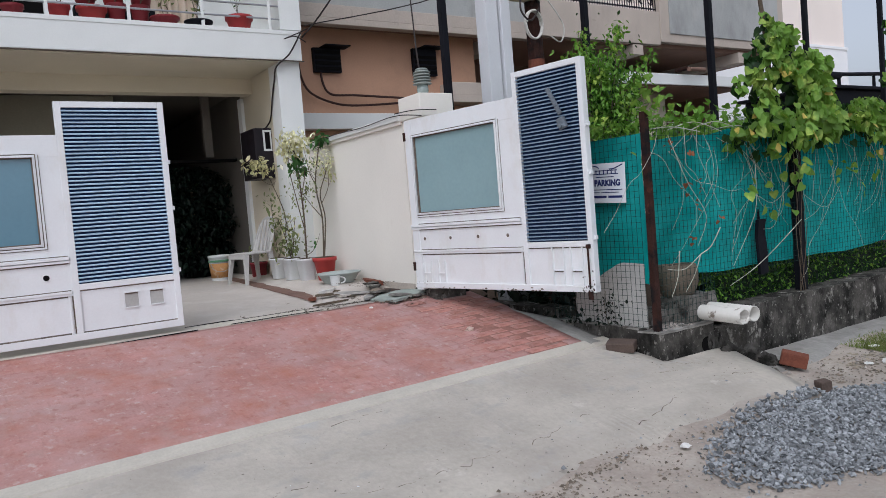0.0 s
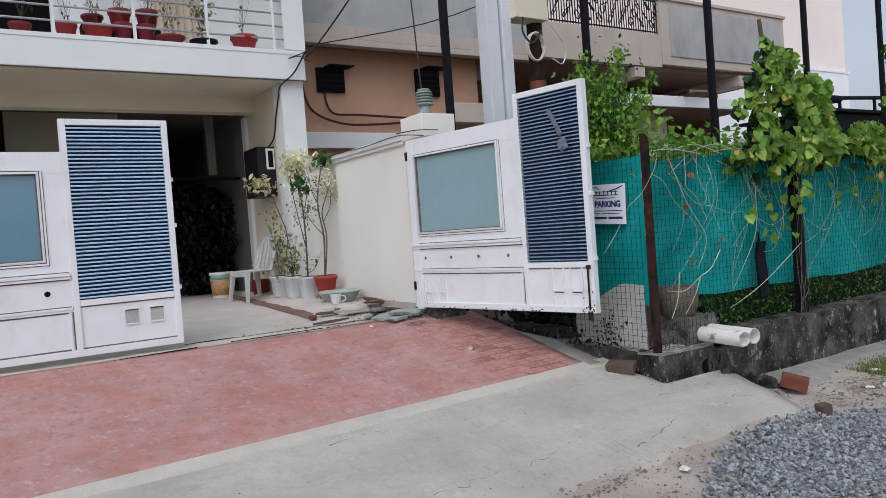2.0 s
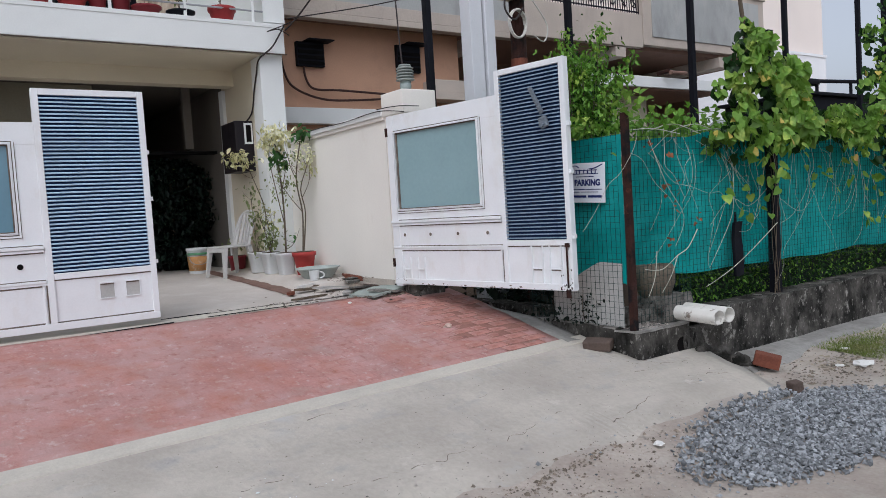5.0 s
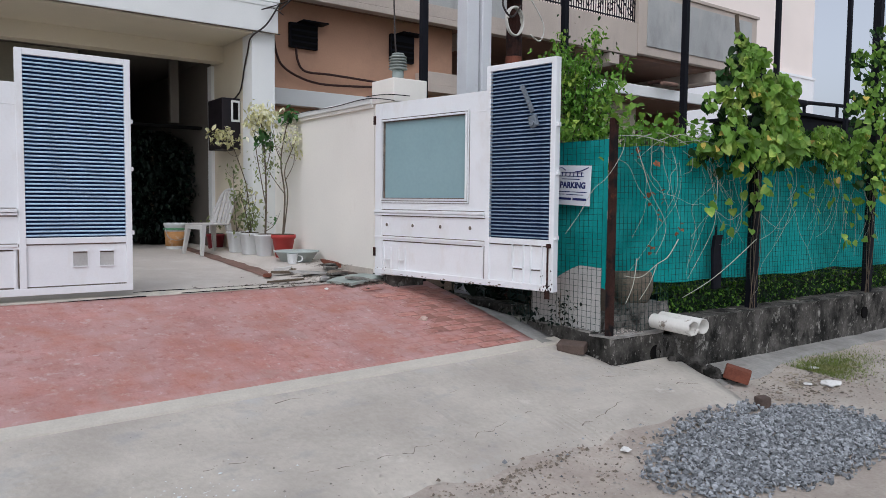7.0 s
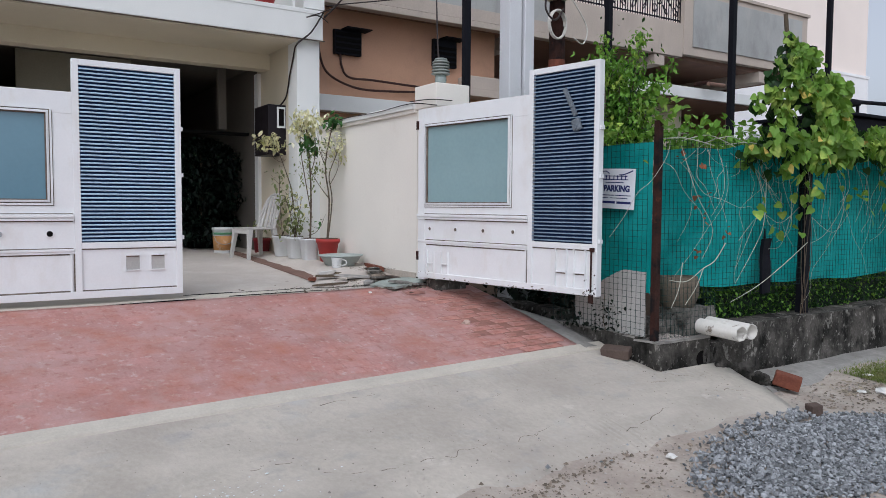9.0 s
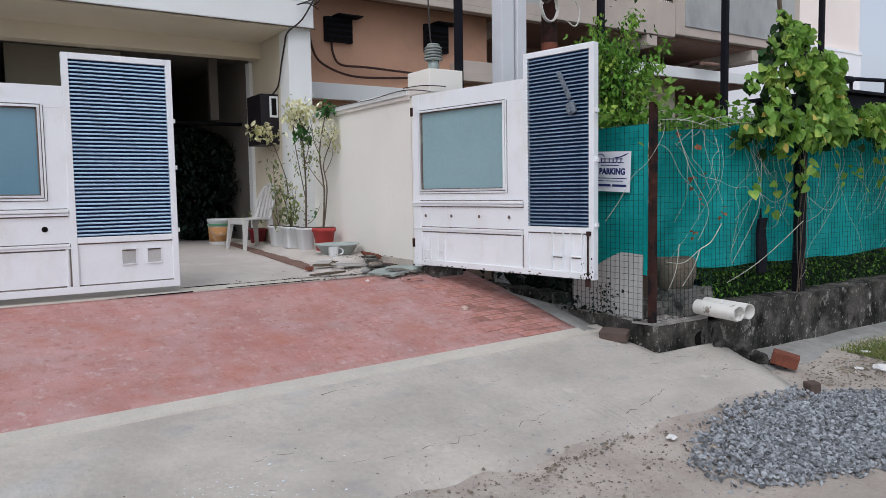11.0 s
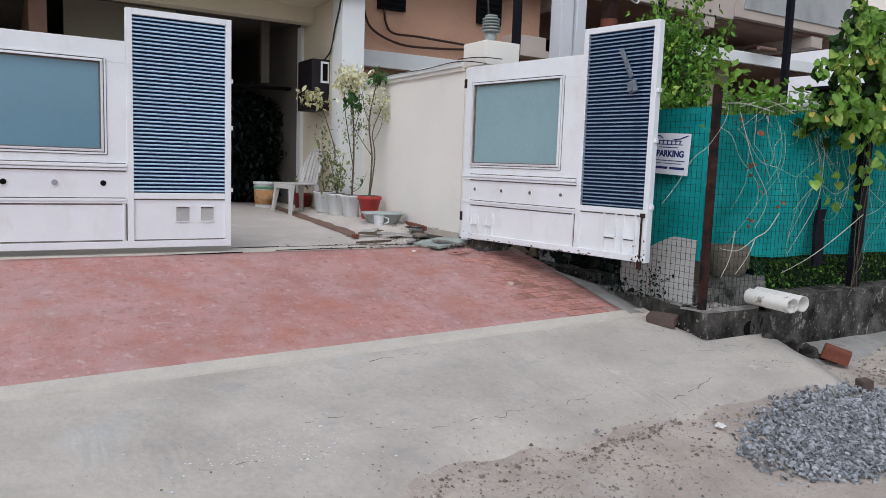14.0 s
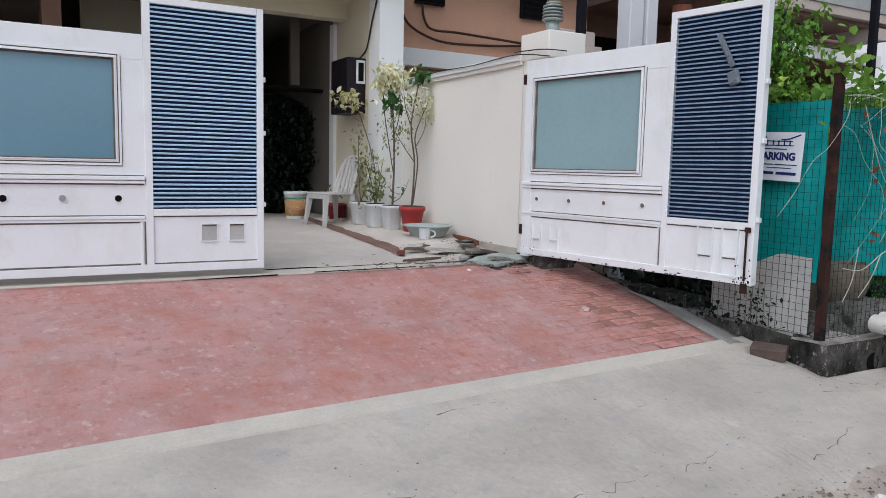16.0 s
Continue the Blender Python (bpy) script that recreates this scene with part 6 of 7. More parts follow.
broken_m = mat("broken_dark_cement", (0.085, 0.08, 0.072), 0.95, 0.5, 9, 50, 1.0, second=(0.018, 0.018, 0.016), patch=0.6, pscale=9, psoft=0.2, spec=0.06, more=[((0.26, 0.25, 0.225), 0.25, 5.0, 0.1)])
for k, (x, y, z, l, w, h, turn, tip) in enumerate(((5.72, 3.95, -0.12, 0.13, 0.09, 0.15, -30, 8), (5.82, 3.86, -0.15, 0.12, 0.07, 0.14, -44, 14), (5.90, 3.76, -0.18, 0.11, 0.06, 0.11, -48, 16), (5.98, 3.67, -0.20, 0.08, 0.05, 0.07, -50, 10), (5.65, 3.98, -0.10, 0.06, 0.05, 0.11, 10, 0), (6.05, 3.60, -0.22, 0.07, 0.04, 0.05, -55, 8))):
    bm = bmesh.new()
    bmesh.ops.create_icosphere(bm, subdivisions=4, radius=1)
    for v in bm.verts:
        p = v.co * 1.3 + Vector((k * 3.7, 0, 0))
        f = 1 + 0.45 * noise.noise(p) + 0.28 * noise.noise(p * 3) + 0.16 * noise.noise(p * 7)
        c = [math.copysign(abs(a) ** 0.7, a) for a in v.co]
        v.co = Vector((c[0] * l * f, c[1] * w * f, c[2] * h * f)) * 0.85
    bm.transform(pose(x, y, z, 0, tip, turn))
    single("rubble", bm, broken_m, "broken chunk of dark old concrete edge", "rubble", loc=(x, y, z), group="broken edge chunks")


def brick(loc, rot, material, label, dims=(0.23, 0.11, 0.075), seed=0):
    bm = bmesh.new()
    box(bm, -dims[0] / 2, -dims[1] / 2, 0, dims[0] / 2, dims[1] / 2, dims[2], 0.012)
    for v in bm.verts:
        v.co += Vector((noise.noise(v.co * 20 + Vector((seed, 0, 0))), noise.noise(v.co * 20 + Vector((0, seed, 0))), 0)) * 0.006
    ob = new("brick", mesh_of(bm, "brick"))
    ob.data.materials.append(material)
    ob.matrix_basis = pose(*loc, *rot)
    return tagged(ob, label, "brick", "loose bricks")


brick((4.85, 4.40, 0.064), (11, 0, -62), brick_dark, "dusty brown brick lying beside the plinth", (0.24, 0.13, 0.085), 1)
brick((5.97, 3.55, -0.16), (7, 14, -58), brick_m, "red brick tilted on the broken edge", (0.21, 0.11, 0.11), 2)
brick((5.60, 3.08, -0.235), (4, -4, -20), brick_dark, "half brick at the end of the concrete", (0.095, 0.09, 0.09), 3)

# crushed stone heap
rngx = random.Random(77)
V, F = [], []
count = 0
while count < 7400:
    u, w = rngx.uniform(-1, 1), rngx.uniform(-1, 1)
    rr = u * u + w * w
    if rr > 1 or rngx.random() < max(0, (rr - 0.30) * 1.42):
        continue
    x, y = 5.02 + 1.36 * u + 0.12 * w, 2.62 + 0.56 * w - 0.04 * u
    rr += 0.3 * noise.noise((x * 3, y * 3, 2))
    h = ground_z(x, y) + 0.010 + 0.030 * max(0, 1 - rr) * rngx.uniform(0.5, 1.1)
    if x < right_edge(y) and y > 3.0:
        h = max(h, slope(y) + 0.012)
    s = rngx.uniform(0.011, 0.025)
    e = Euler((rngx.gauss(0, 0.6), rngx.gauss(0, 0.6), rngx.uniform(0, 6.28))).to_matrix()
    i = len(V)
    for a in ((1, 0.1, 0), (-0.9, 0.2, 0.1), (0.1, 0.85, 0.1), (0, -0.85, -0.1), (0.2, 0.1, 0.48), (-0.1, 0, -0.45), (0.75, 0.7, 0.3)):
        V.append(tuple(Vector((x, y, h)) + s * (e @ Vector([c * rngx.uniform(0.85, 1.12) for c in a]))))
    F += [(i, i + 6, i + 4), (i + 6, i + 2, i + 4), (i + 2, i + 1, i + 4), (i + 1, i + 3, i + 4), (i + 3, i, i + 4), (i, i + 5, i + 2), (i, i + 2, i + 6), (i + 2, i + 5, i + 1), (i + 1, i + 5, i + 3), (i + 3, i + 5, i)]
    count += 1
me = bpy.data.meshes.new("gravel_heap")
me.from_pydata(V, [], F)
me.materials.append(gravel_m)
tagged(new("gravel_heap", me), "spread heap of blue-grey crushed stone", "gravel", kind="stuff")


def scatter(name, n, where, s0, s1, material, label, cat, seed, flat=1.0, level=None):
    rng = random.Random(seed)
    V, F = [], []
    for k in range(n):
        x, y = where(rng)
        on = x < right_edge(min(y, 4.05)) and y > front(x) + 0.03
        h = (slope(y) + 0.006 if on else ground_z(x, y) + 0.004)
        if level is not None:
            h = level(y)
        s = rng.uniform(s0, s1) * (1 if rng.random() < 0.85 else 1.8)
        a = rng.uniform(0, 6.28)
        i = len(V)
        for dx, dy, dz in ((1, 0, 0), (0.2, 0.8, 0), (-0.9, 0.2, 0), (-0.1, -0.8, 0), (0.1, 0.1, 0.8 * flat), (-0.3, -0.1, 0.7 * flat)):
            q = s * rng.uniform(0.7, 1.2)
            V.append((x + q * (dx * math.cos(a) - dy * math.sin(a)), y + q * (dx * math.sin(a) + dy * math.cos(a)), h + q * dz))
        F += [(i, i + 1, i + 4), (i + 1, i + 5, i + 4), (i + 1, i + 2, i + 5), (i + 2, i + 3, i + 5), (i + 3, i + 4, i + 5), (i + 3, i, i + 4)]
    me = bpy.data.meshes.new(name)
    me.from_pydata(V, [], F)
    me.materials.append(material)
    return tagged(new(name, me), label, cat, kind="stuff")


pebble_m = mat("pebble", (0.33, 0.30, 0.27), 0.95, 0.2, 9, 60, 0.2, island=0.5)
scatter("grit", 1700, lambda r: (r.uniform(1.2, 4.6), 3.0 + r.gauss(-0.25, 0.28)), 0.002, 0.008, pebble_m, "loose grit and small stones on bare earth", "grit", 1)
scatter("grit", 500, lambda r: (r.uniform(0.3, 5.4), r.uniform(2.4, 4.4)), 0.002, 0.006, mat("dark_bits", (0.10, 0.085, 0.07), 0.95, 0.3, 9, 60, 0.1, island=0.5), "dark leaf bits and grit on the concrete", "grit", 2, 0.4)
scatter("grit", 130, lambda r: (1.25 + r.gauss(0, 0.25), 3.5 + r.gauss(0, 0.10)), 0.003, 0.009, mat("lime_bits", (0.62, 0.66, 0.66), 0.9, 0.2, 9, 60, 0.1), "white lime crumbs spilt on the concrete", "grit", 3, 0.5)
scatter("grit", 500, lambda r: (r.uniform(5.7, 8.6), r.uniform(2.6, 3.7)), 0.004, 0.014, pebble_m, "loose stones at the road edge", "grit", 4)

# grass patch with litter
rngx = random.Random(55)
V, F = [], []
for k in range(4600):
    x = 7.05 + abs(rngx.gauss(0, 0.55))
    y = 3.40 + 0.12 * (x - 7.0) + rngx.gauss(0, 0.14)
    h = ground_z(min(x, 10), y) + 0.003
    a, s, b = rngx.uniform(0, 6.28), rngx.uniform(0.012, 0.036), rngx.uniform(0.3, 1.6)
    i = len(V)
    c, d = math.cos(a), math.sin(a)
    V += [(x - 0.003 * d, y + 0.003 * c, h), (x + 0.003 * d, y - 0.003 * c, h), (x + s * b * c, y + s * b * d, h + s)]
    F.append((i, i + 1, i + 2))
me = bpy.data.meshes.new("grass")
me.from_pydata(V, [], F)
me.materials.append(grass_m)
tagged(new("grass_patch", me), "patch of thin yellow-green grass at the road edge", "grass", kind="stuff")


def crumple(name, loc, s, material, label, cat, seed, flat=0.4):
    bm = bmesh.new()
    bmesh.ops.create_icosphere(bm, subdivisions=2, radius=s)
    for v in bm.verts:
        k = 1 + 0.7 * noise.noise(v.co * (2.2 / s) + Vector((seed, seed, 0)))
        v.co = Vector((v.co.x * k, v.co.y * k * 0.8, v.co.z * k * flat + s * flat * 0.6))
    bm.transform(Matrix.Translation(loc))
    return single(name, bm, material, label, cat, loc=loc)


crumple("plastic_litter", (3.86, 2.98, -0.21), 0.035, paper, "scrap of white plastic on the ground", "litter", 1)
crumple("plastic_litter", (6.80, 3.14, -0.235), 0.085, paper, "crumpled white plastic bag", "litter", 2, 0.3)
crumple("plastic_litter", (7.2, 3.50, -0.205), 0.05, paper, "scrap of white paper in the grass", "litter", 3, 0.2)
crumple("plastic_litter", (6.62, 3.26, -0.23), 0.045, paper, "scrap of white paper in the grass", "litter", 4, 0.2)
crumple("stone", (4.0, 5.43, 0.265), 0.04, mat("pink_stone", (0.5, 0.38, 0.32), 0.9, 0.15, 9, 60, 0.3), "pale stone lying on the red ramp", "stone", 5, 0.7)
crumple("stone", (3.56, 6.47, 0.468), 0.022, paper, "white chip of stone on the ramp", "stone", 6, 0.6)

# ---- broken slabs and debris at the hinge ----
def plate(loc, rot, w, d, h, material, label, name="broken_slab", seed=0):
    bm = bmesh.new()
    pts = [(w * (0.5 + 0.12 * noise.noise((k, seed, 1))) * math.cos(k * 1.047), d * (0.5 + 0.12 * noise.noise((k, seed, 5))) * math.sin(k * 1.047)) for k in range(6)]
    lo = [bm.verts.new((x, y, 0)) for x, y in pts]
    hi = [bm.verts.new((x * 0.97, y * 0.97, h)) for x, y in pts]
    bm.faces.new(lo[::-1])
    bm.faces.new(hi)
    for k in range(6):
        bm.faces.new((lo[k], lo[(k + 1) % 6], hi[(k + 1) % 6], hi[k]))
    ob = new(name, mesh_of(bm, name))
    ob.data.materials.append(material)
    ob.matrix_basis = pose(*loc, *rot)
    return tagged(ob, label, "slab", "broken slabs")


slab_m = mat("green_grey_slab", (0.30, 0.34, 0.31), 0.8, 0.2, 8, 60, 0.2, second=(0.2, 0.2, 0.18), patch=0.3, pscale=7)
bm = rough_block(-0.26, -0.17, 0, 0.26, 0.17, 0.026, 8, 0.012, 3)
bm.transform(pose(4.0, 6.68, 0.52, 2, -4, 20))
single("broken_slab", bm, slab_m, "broken green-grey slab lying across the sill end", "slab", loc=(4.0, 6.68, 0.52), group="broken slabs")
plate((3.95, 6.98, 0.56), (-4, 3, 25), 0.36, 0.18, 0.018, plinth_m, "dark broken slab by the gate pillar", seed=2)
plate((3.75, 7.25, 0.56), (2, 4, -15), 0.42, 0.15, 0.018, slate, "broken grey slab beside the drive", seed=3)
plate((4.08, 7.35, 0.60), (5, -6, 40), 0.26, 0.18, 0.02, plinth_m, "dark broken slab by the wall", seed=4)
plate((3.55, 7.45, 0.55), (0, 3, 10), 0.34, 0.12, 0.025, bark, "splintered board on the drive", seed=5)
plate((3.3, 7.3, 0.54), (0, 0, 60), 0.18, 0.09, 0.03, brick_m, "chip of brick on the drive", seed=6)
plate((3.62, 7.62, 0.57), (0, 0, 30), 0.34, 0.05, 0.03, paper, "pale offcut of board", seed=7)
plate((4.2, 7.62, 0.60), (0, 0, 80), 0.8, 0.08, 0.045, brick_m, "reddish kerb piece along the wall foot", seed=8)
def drive_level(y):
    return 0.514 + 0.03 * max(0, y - 6.84)


debris_m = mat("sweepings", (0.085, 0.065, 0.05), 0.95, 0.35, 9, 60, 0.3, island=0.7)
scatter("sweepings", 420, lambda r: (4.0 + r.gauss(0, 0.16), 7.05 + r.gauss(0, 0.38)), 0.008, 0.03, debris_m, "dark leaves and chips swept to the wall foot", "litter", 21, 0.4, drive_level)
scatter("sweepings", 160, lambda r: (r.uniform(2.4, 3.9), 6.75 + r.gauss(0, 0.14)), 0.004, 0.016, debris_m, "dark chips lying along the gate sill", "litter", 22, 0.4, drive_level)
plate((4.06, 6.60, 0.53), (4, 6, -12), 0.42, 0.16, 0.018, mossy_block, "mossy broken slab at the hinge foot", seed=9)
plate((3.78, 6.92, 0.525), (3, -3, 48), 0.30, 0.10, 0.022, slate, "chip of grey slab on the drive", seed=10)
plate((3.35, 6.95, 0.52), (0, 0, 12), 0.46, 0.05, 0.018, bark, "weathered stick of wood on the drive", seed=11)
plate((3.86, 7.58, 0.55), (0, 4, -35), 0.36, 0.045, 0.02, bark, "weathered stick of wood by the wall", seed=12)
plate((4.16, 7.10, 0.54), (6, 8, 20), 0.24, 0.17, 0.025, brick_dark, "dusty brick chip by the wall", seed=13)
crumple("rag", (4.0, 7.15, 0.54), 0.10, grime_shade, "heap of dark leaves and cloth by the wall", "rag", 17, 0.3)
crumple("rag", (4.12, 7.42, 0.60), 0.12, plinth_m, "heap of grey rags and leaves by the wall", "rag", 7, 0.22)
crumple("rag", (3.95, 7.95, 0.63), 0.06, paper, "crumpled pale plastic by the basin", "litter", 8, 0.4)
# crack along the sill
bm = bmesh.new()
tube(bm, [(-1.0, 6.598, 0.50), (0.2, 6.592, 0.492), (0.9, 6.597, 0.488), (1.4, 6.592, 0.50), (1.9, 6.597, 0.505)], 0.005, 5)
tube(bm, [(1.85, 6.83, 0.513), (2.1, 6.826, 0.517), (2.3, 6.828, 0.516)], 0.006, 5)
tube(bm, [(2.2, 6.60, 0.512), (2.6, 6.60, 0.514), (3.1, 6.602, 0.515)], 0.004, 5)
tube(bm, [(2.25, 6.822, 0.514), (2.9, 6.824, 0.515), (3.2, 6.826, 0.514)], 0.004, 5)
single("sill_crack", bm, dark_m, "dark open joint along the gate sill", "crack", kind="structure")
bm = bmesh.new()
rngx = random.Random(63)
for pts, r in (([(2.1, 4.345), (2.3, 4.36), (2.5, 4.37), (2.62, 4.385)], 0.005), ([(1.79, 3.57), (1.99, 3.50), (2.29, 3.49), (2.57, 3.49), (2.91, 3.52)], 0.0035), ([(3.05, 3.50), (3.32, 3.55), (3.51, 3.62)], 0.004),
               ([(1.44, 3.73), (1.51, 3.74), (1.65, 3.745), (1.70, 3.70)], 0.004), ([(0.83, 3.48), (1.0, 3.455), (1.15, 3.46)], 0.004), ([(1.3, 3.40), (1.42, 3.44), (1.55, 3.40)], 0.003),
               ([(3.85, 3.35), (4.1, 3.40), (4.4, 3.50), (4.55, 3.52)], 0.005), ([(3.6, 3.62), (3.68, 3.61), (3.78, 3.63)], 0.005), ([(4.97, 4.03), (5.05, 3.93), (5.2, 3.86), (5.4, 3.83)], 0.005), ([(4.7, 3.9), (4.85, 3.86), (4.92, 3.80)], 0.004),
               ([(4.2, 4.0), (4.32, 4.02), (4.4, 3.99)], 0.004), ([(3.3, 4.1), (3.38, 4.12), (3.45, 4.11)], 0.004), ([(5.1, 3.6), (5.25, 3.58), (5.45, 3.50)], 0.004)):
    line = []
    for (xa, ya), (xb, yb) in zip(pts, pts[1:]):
        n = max(2, int(abs(xb - xa) / 0.05))
        for k in range(n):
            u = k / n
            x, y = xa + (xb - xa) * u, ya + (yb - ya) * u + rngx.gauss(0, 0.012)
            line.append((x, y, slope(y) + 0.006 * noise.noise((x * 2, y * 2, 1)) - 0.001))
    k = 0
    while k < len(line) - 1:
        n = rngx.randrange(2, 5)
        if len(line[k:k + n]) > 1:
            tube(bm, line[k:k + n], r * rngx.uniform(0.5, 1.2), 4, 0.3)
        k += n if rngx.random() < 0.5 else n - 1
single("apron_crack", bm, grime_shade, "thin dark cracks in the concrete apron", "crack", kind="structure")

# undergrowth in the drain behind the open leaf
ug = thing("drain_weeds", (5.4, 5.9, 0.2), "weeds in the drain behind the gate, blackened for its shade", "weeds")
rngx = random.Random(91)
# leaves blackened so that the drain looks shaded
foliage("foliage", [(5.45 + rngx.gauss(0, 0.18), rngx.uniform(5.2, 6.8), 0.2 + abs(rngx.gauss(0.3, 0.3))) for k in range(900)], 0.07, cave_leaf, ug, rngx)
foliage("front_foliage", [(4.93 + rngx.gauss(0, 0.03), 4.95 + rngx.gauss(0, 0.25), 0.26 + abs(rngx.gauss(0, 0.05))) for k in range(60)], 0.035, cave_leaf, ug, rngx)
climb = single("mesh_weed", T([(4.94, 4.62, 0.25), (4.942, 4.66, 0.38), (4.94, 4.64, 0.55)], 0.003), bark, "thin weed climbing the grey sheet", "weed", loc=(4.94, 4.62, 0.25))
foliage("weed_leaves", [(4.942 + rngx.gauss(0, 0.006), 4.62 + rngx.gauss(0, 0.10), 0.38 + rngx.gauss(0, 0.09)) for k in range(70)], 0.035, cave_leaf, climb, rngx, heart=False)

# old concrete footway between plinth and verge
bm = bmesh.new()
rows = []
for i in range(70):
    x = 5.85 + 10.5 * i / 69
    e = 3.52 + 0.22 * smooth(6.5, 7.1, x) + 0.10 * noise.noise((x * 1.3, 4, 0)) + 0.04 * noise.noise((x * 6, 4, 0))
    rows.append([bm.verts.new((x, e + (4.03 - e) * j / 5, ground_z(min(x, 10), e + (4.03 - e) * j / 5) + (0.024 if j else -0.02))) for j in range(6)])
for p, q in zip(rows, rows[1:]):
    for j in range(5):
        bm.faces.new((p[j], q[j], q[j + 1], p[j + 1])).smooth = True
single("footway", bm, footway_m, "broken grey concrete footway along the plinth", "pavement", kind="structure")

rngx = random.Random(14)
V, F = [], []
for k in range(320):
    x, y = 3.95 + rngx.gauss(0, 0.28), 7.05 + rngx.gauss(0, 0.33)
    if x > 4.26 or y < 6.5:
        continue
    h = (slope(y) + 0.02 if y < 6.6 else 0.53 + 0.03 * (y - 6.8)) + (0.09 if x > 3.75 and y > 7.1 else 0.0)
    a, s_ = rngx.uniform(0, 6.28), rngx.uniform(0.008, 0.03)
    i = len(V)
    for dx, dy, dz in ((1, 0.1, 0), (0.1, 0.4, 0.15), (-1, 0, 0.05), (-0.1, -0.35, 0.1)):
        V.append((x + s_ * (dx * math.cos(a) - dy * math.sin(a)), y + s_ * (dx * math.sin(a) + dy * math.cos(a)), h + s_ * dz * rngx.uniform(0.3, 1.5)))
    F.append((i, i + 1, i + 2, i + 3))
me = bpy.data.meshes.new("leaf_litter")
me.from_pydata(V, [], F)
me.materials.append(mat("dry_leaf", (0.12, 0.085, 0.06), 0.9, 0.3, 9, 60, 0.1, island=0.6))
tagged(new("leaf_litter", me), "dry leaves and crumbs at the end of the sill", "litter", kind="stuff")

clod_m = mat("earth_clod", (0.20, 0.165, 0.13), 0.95, 0.25, 9, 60, 0.3, island=0.45)
scatter("earth_clods", 400, lambda r: (r.uniform(1.8, 4.3), 2.80 + r.gauss(0, 0.12)), 0.002, 0.012, clod_m, "brown earth clods and twigs on the verge", "grit", 15, 0.7)
scatter("loose_stones", 120, lambda r: (4.35 + r.gauss(0, 0.75), 2.75 + r.gauss(0, 0.32)), 0.006, 0.017, gravel_m, "loose grey stones strayed from the gravel heap", "gravel", 23, 0.9)
scatter("earth_clods", 500, lambda r: (5.9 + abs(r.gauss(0, 1.0)), 3.15 + r.gauss(0, 0.2)), 0.004, 0.016, clod_m, "brown earth clods at the road edge", "grit", 16, 0.7)


scatter("earth_clods", 560, lambda r: (lambda x: (x, front(x) - 0.02 + r.gauss(0, 0.035)))(r.choice((1.55 + r.gauss(0, 0.25), 3.2 + r.gauss(0, 0.35), r.uniform(1.0, 4.2)))), 0.003, 0.014, clod_m, "crumbled edge of the concrete with earth clods", "grit", 31, 0.8)
scatter("ledge_litter", 150, lambda r: (r.uniform(5.03, 5.42), r.uniform(4.09, 4.27)), 0.006, 0.022, pebble_m, "pale rubble and dry leaves on the plinth corner", "litter", 32, 0.8, lambda y: 0.228)
scatter("verge_litter", 150, lambda r: (6.45 + abs(r.gauss(0, 0.35)), 3.36 + r.gauss(0, 0.09)), 0.006, 0.022, mat("dry_litter", (0.27, 0.23, 0.17), 0.9, 0.3, 9, 60, 0.1, island=0.7), "dry leaves and paper scraps at the road edge", "litter", 33, 0.3)

# ---- stamped bricks still sharp beside the drain ----
brick_red = mat("stamped_brick", (0.42, 0.20, 0.165), 0.85, 0.24, 5, 60, 0.4, second=(0.47, 0.30, 0.265), patch=0.5, pscale=7, psoft=0.25, more=[((0.28, 0.12, 0.09), 0.4, 12.0, 0.2), ((0.45, 0.20, 0.13), 0.3, 4.0, 0.2)])
nt = brick_red.node_tree
info, span, tone = nt.nodes.new("ShaderNodeObjectInfo"), nt.nodes.new("ShaderNodeMapRange"), nt.nodes.new("ShaderNodeMix")
span.inputs["To Min"].default_value, span.inputs["To Max"].default_value = 0.84, 1.1
tone.data_type, tone.blend_type = "RGBA", "MULTIPLY"
tone.inputs["Factor"].default_value = 1.0
bsdf = nt.nodes["Principled BSDF"]
nt.links.new(info.outputs["Random"], span.inputs["Value"])
nt.links.new(bsdf.inputs["Base Color"].links[0].from_socket, tone.inputs["A"])
nt.links.new(span.outputs["Result"], tone.inputs["B"])
nt.links.new(tone.outputs["Result"], bsdf.inputs["Base Color"])
joint_m = mat("brick_joint_dirt", (0.27, 0.135, 0.11), 0.95, 0.3, 9, 60, 0.4, second=(0.33, 0.22, 0.19), patch=0.4, pscale=7)


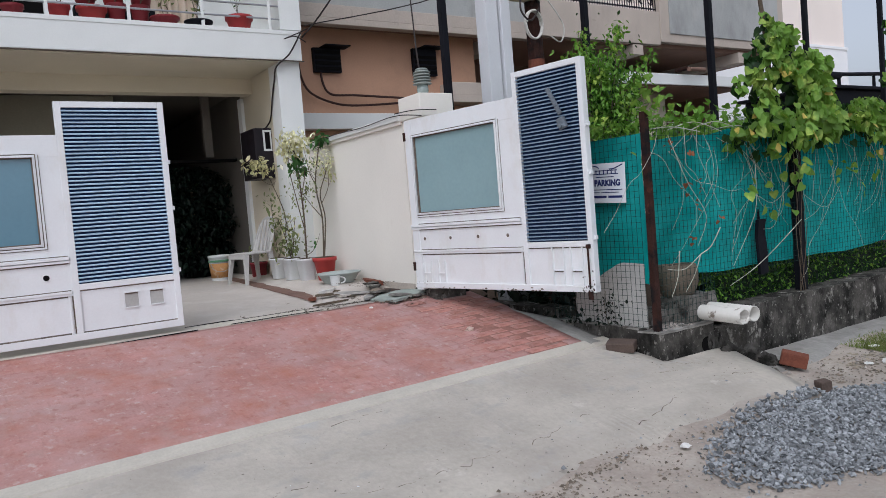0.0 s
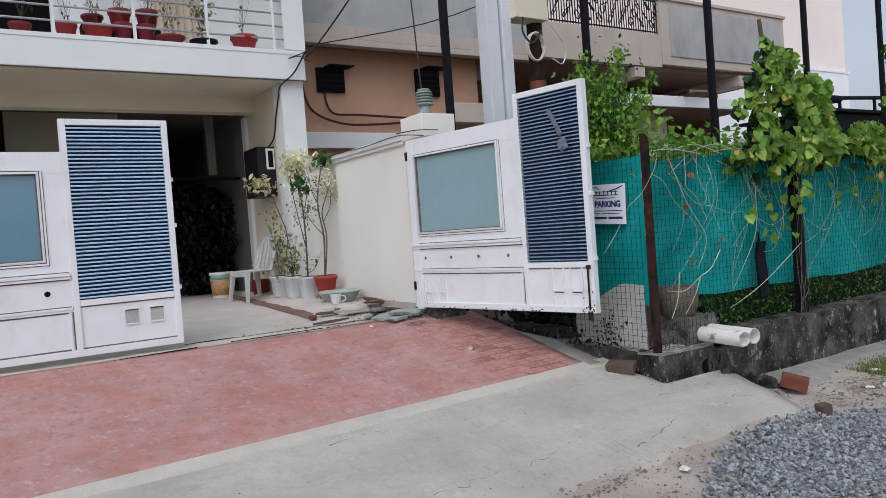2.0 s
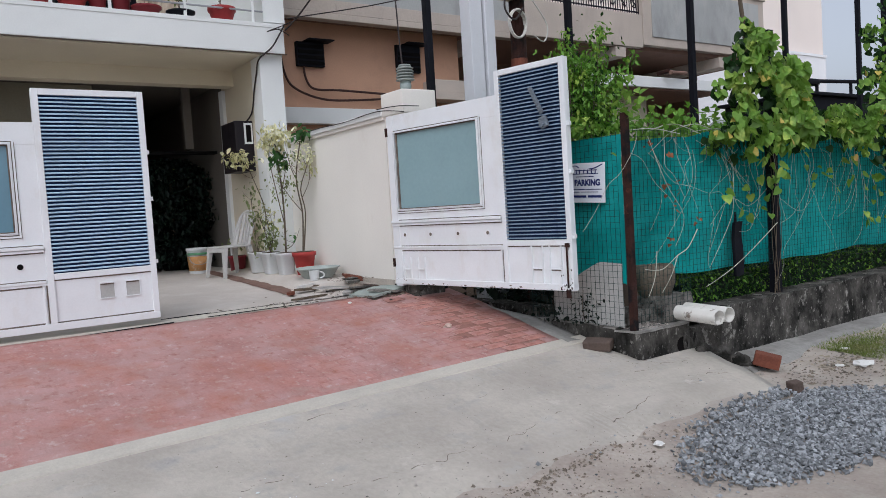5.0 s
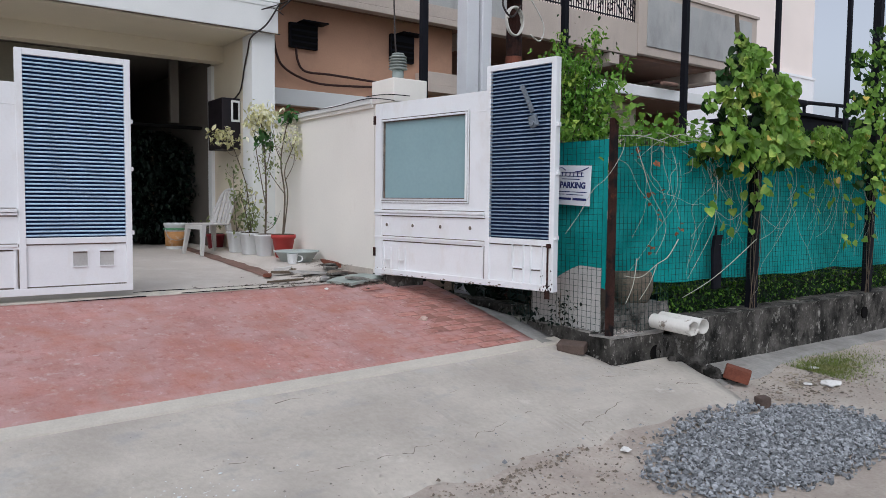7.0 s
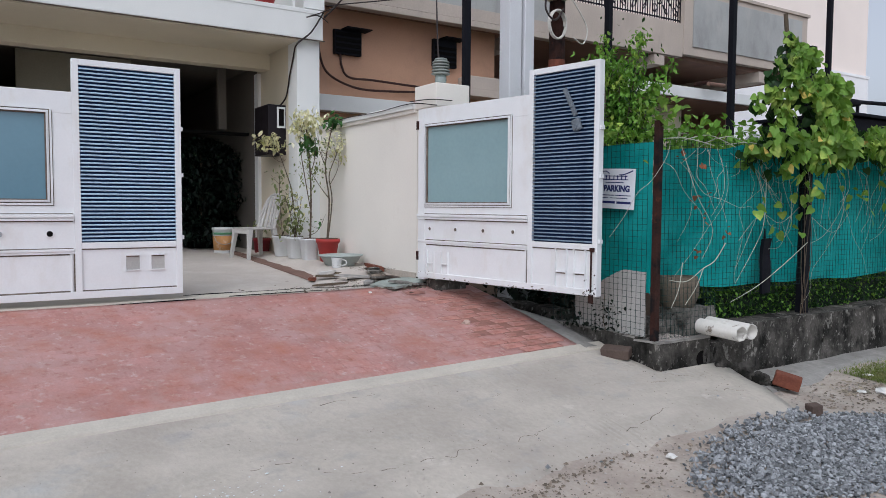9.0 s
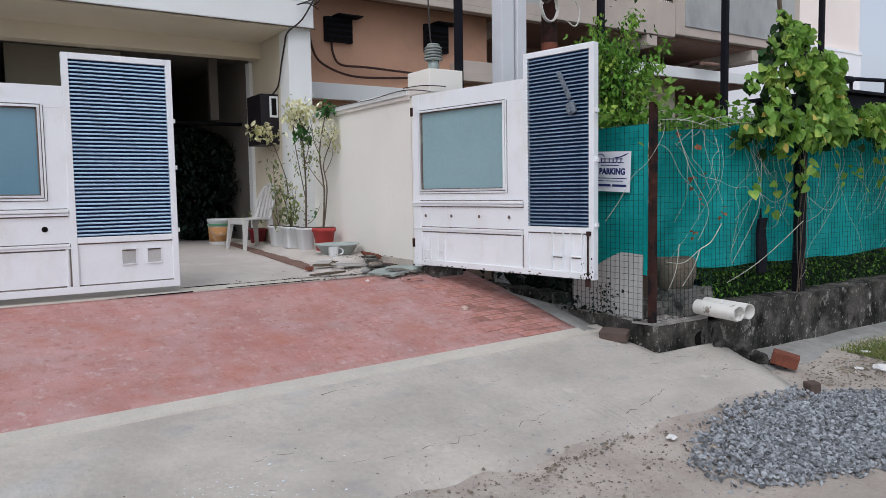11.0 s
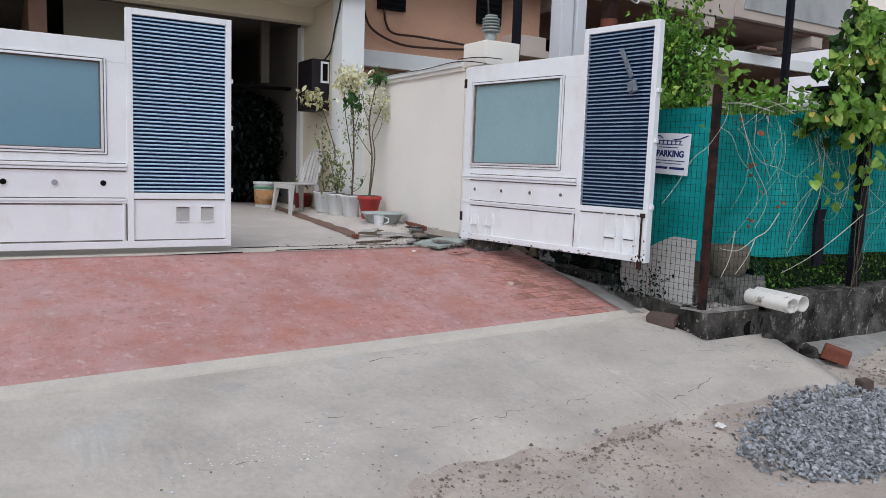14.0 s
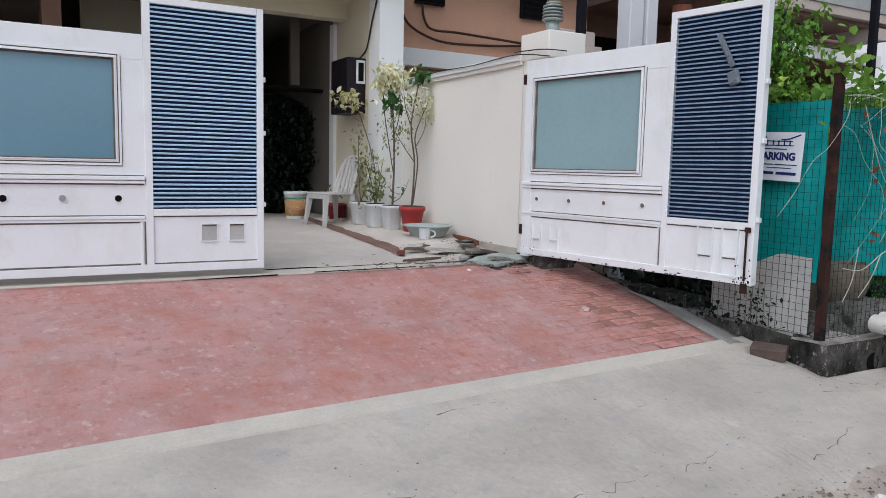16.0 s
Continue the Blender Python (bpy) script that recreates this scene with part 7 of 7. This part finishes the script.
def stamped_brick_mesh(w, d, h, seed):
    rng = random.Random(seed)
    bm = bmesh.new()
    rings = [[bm.verts.new((sx * (w / 2 - e) + rng.uniform(-0.007, 0.007), sy * (d / 2 - e) + rng.uniform(-0.005, 0.005), z + (rng.uniform(-0.001, 0.001) if z else 0))) for sx, sy in ((-1, -1), (1, -1), (1, 1), (-1, 1))] for e, z in ((0, -0.01), (0.001, h * 0.5), (0.009, h))]
    for p, q in zip(rings, rings[1:]):
        for k in range(4):
            bm.faces.new((p[k], p[(k + 1) % 4], q[(k + 1) % 4], q[k]))
    bm.faces.new(rings[-1])
    me = mesh_of(bm, "stamped_brick")
    me.materials.append(brick_red)
    return me


brick_meshes = [stamped_brick_mesh(0.212, 0.098, 0.008, k) for k in range(5)]
rngx = random.Random(17)
cb, sb = math.cos(BOND), math.sin(BOND)
tilt = math.degrees(math.atan(0.193))
bed = bmesh.new()
for j in range(18):
    v = BOND_V + 0.11 * (j + 0.5)
    start = 4.02 + 0.3 * noise.noise((j * 0.7, 3, 0)) + rngx.uniform(-0.12, 0.12)
    span_x = []
    for i in range(14, 26):
        u = 0.22 * (i + 0.5 * (j % 2))
        x, y = u * cb - v * sb, u * sb + v * cb
        if x < start or x > ramp_edge(y) - 0.10 or y > 6.42 or (x > 4.15 and y > 6.3):
            continue
        z = slope(y) + 0.012 + 0.006 * noise.noise((x * 1.5, y * 1.5, 7))
        ob = new("stamped_brick", brick_meshes[rngx.randrange(5)])
        ob.parent = ramp
        ob.matrix_basis = pose(x, y, z + rngx.uniform(-0.006, 0.001), tilt + rngx.uniform(-1, 1), rngx.uniform(-1, 1), math.degrees(BOND) + rngx.uniform(-1, 1))
        span_x += [x - 0.11, x + 0.11]
    if span_x:
        g = []
        for k in range(7):
            x = min(span_x) + (max(span_x) - min(span_x)) * k / 6
            row = []
            for e in (-0.055, 0.0, 0.055):
                y = (v + e) / cb + x * math.tan(BOND)
                row.append(bed.verts.new((x, y, slope(y) + 0.0145 + 0.006 * noise.noise((x * 1.5, y * 1.5, 7)))))
            g.append(row)
        for a, b in zip(g, g[1:]):
            for k in range(2):
                bed.faces.new((a[k], b[k], b[k + 1], a[k + 1]))
part("joint_bed", bed, joint_m, ramp, "dark dirty joints between the stamped bricks")
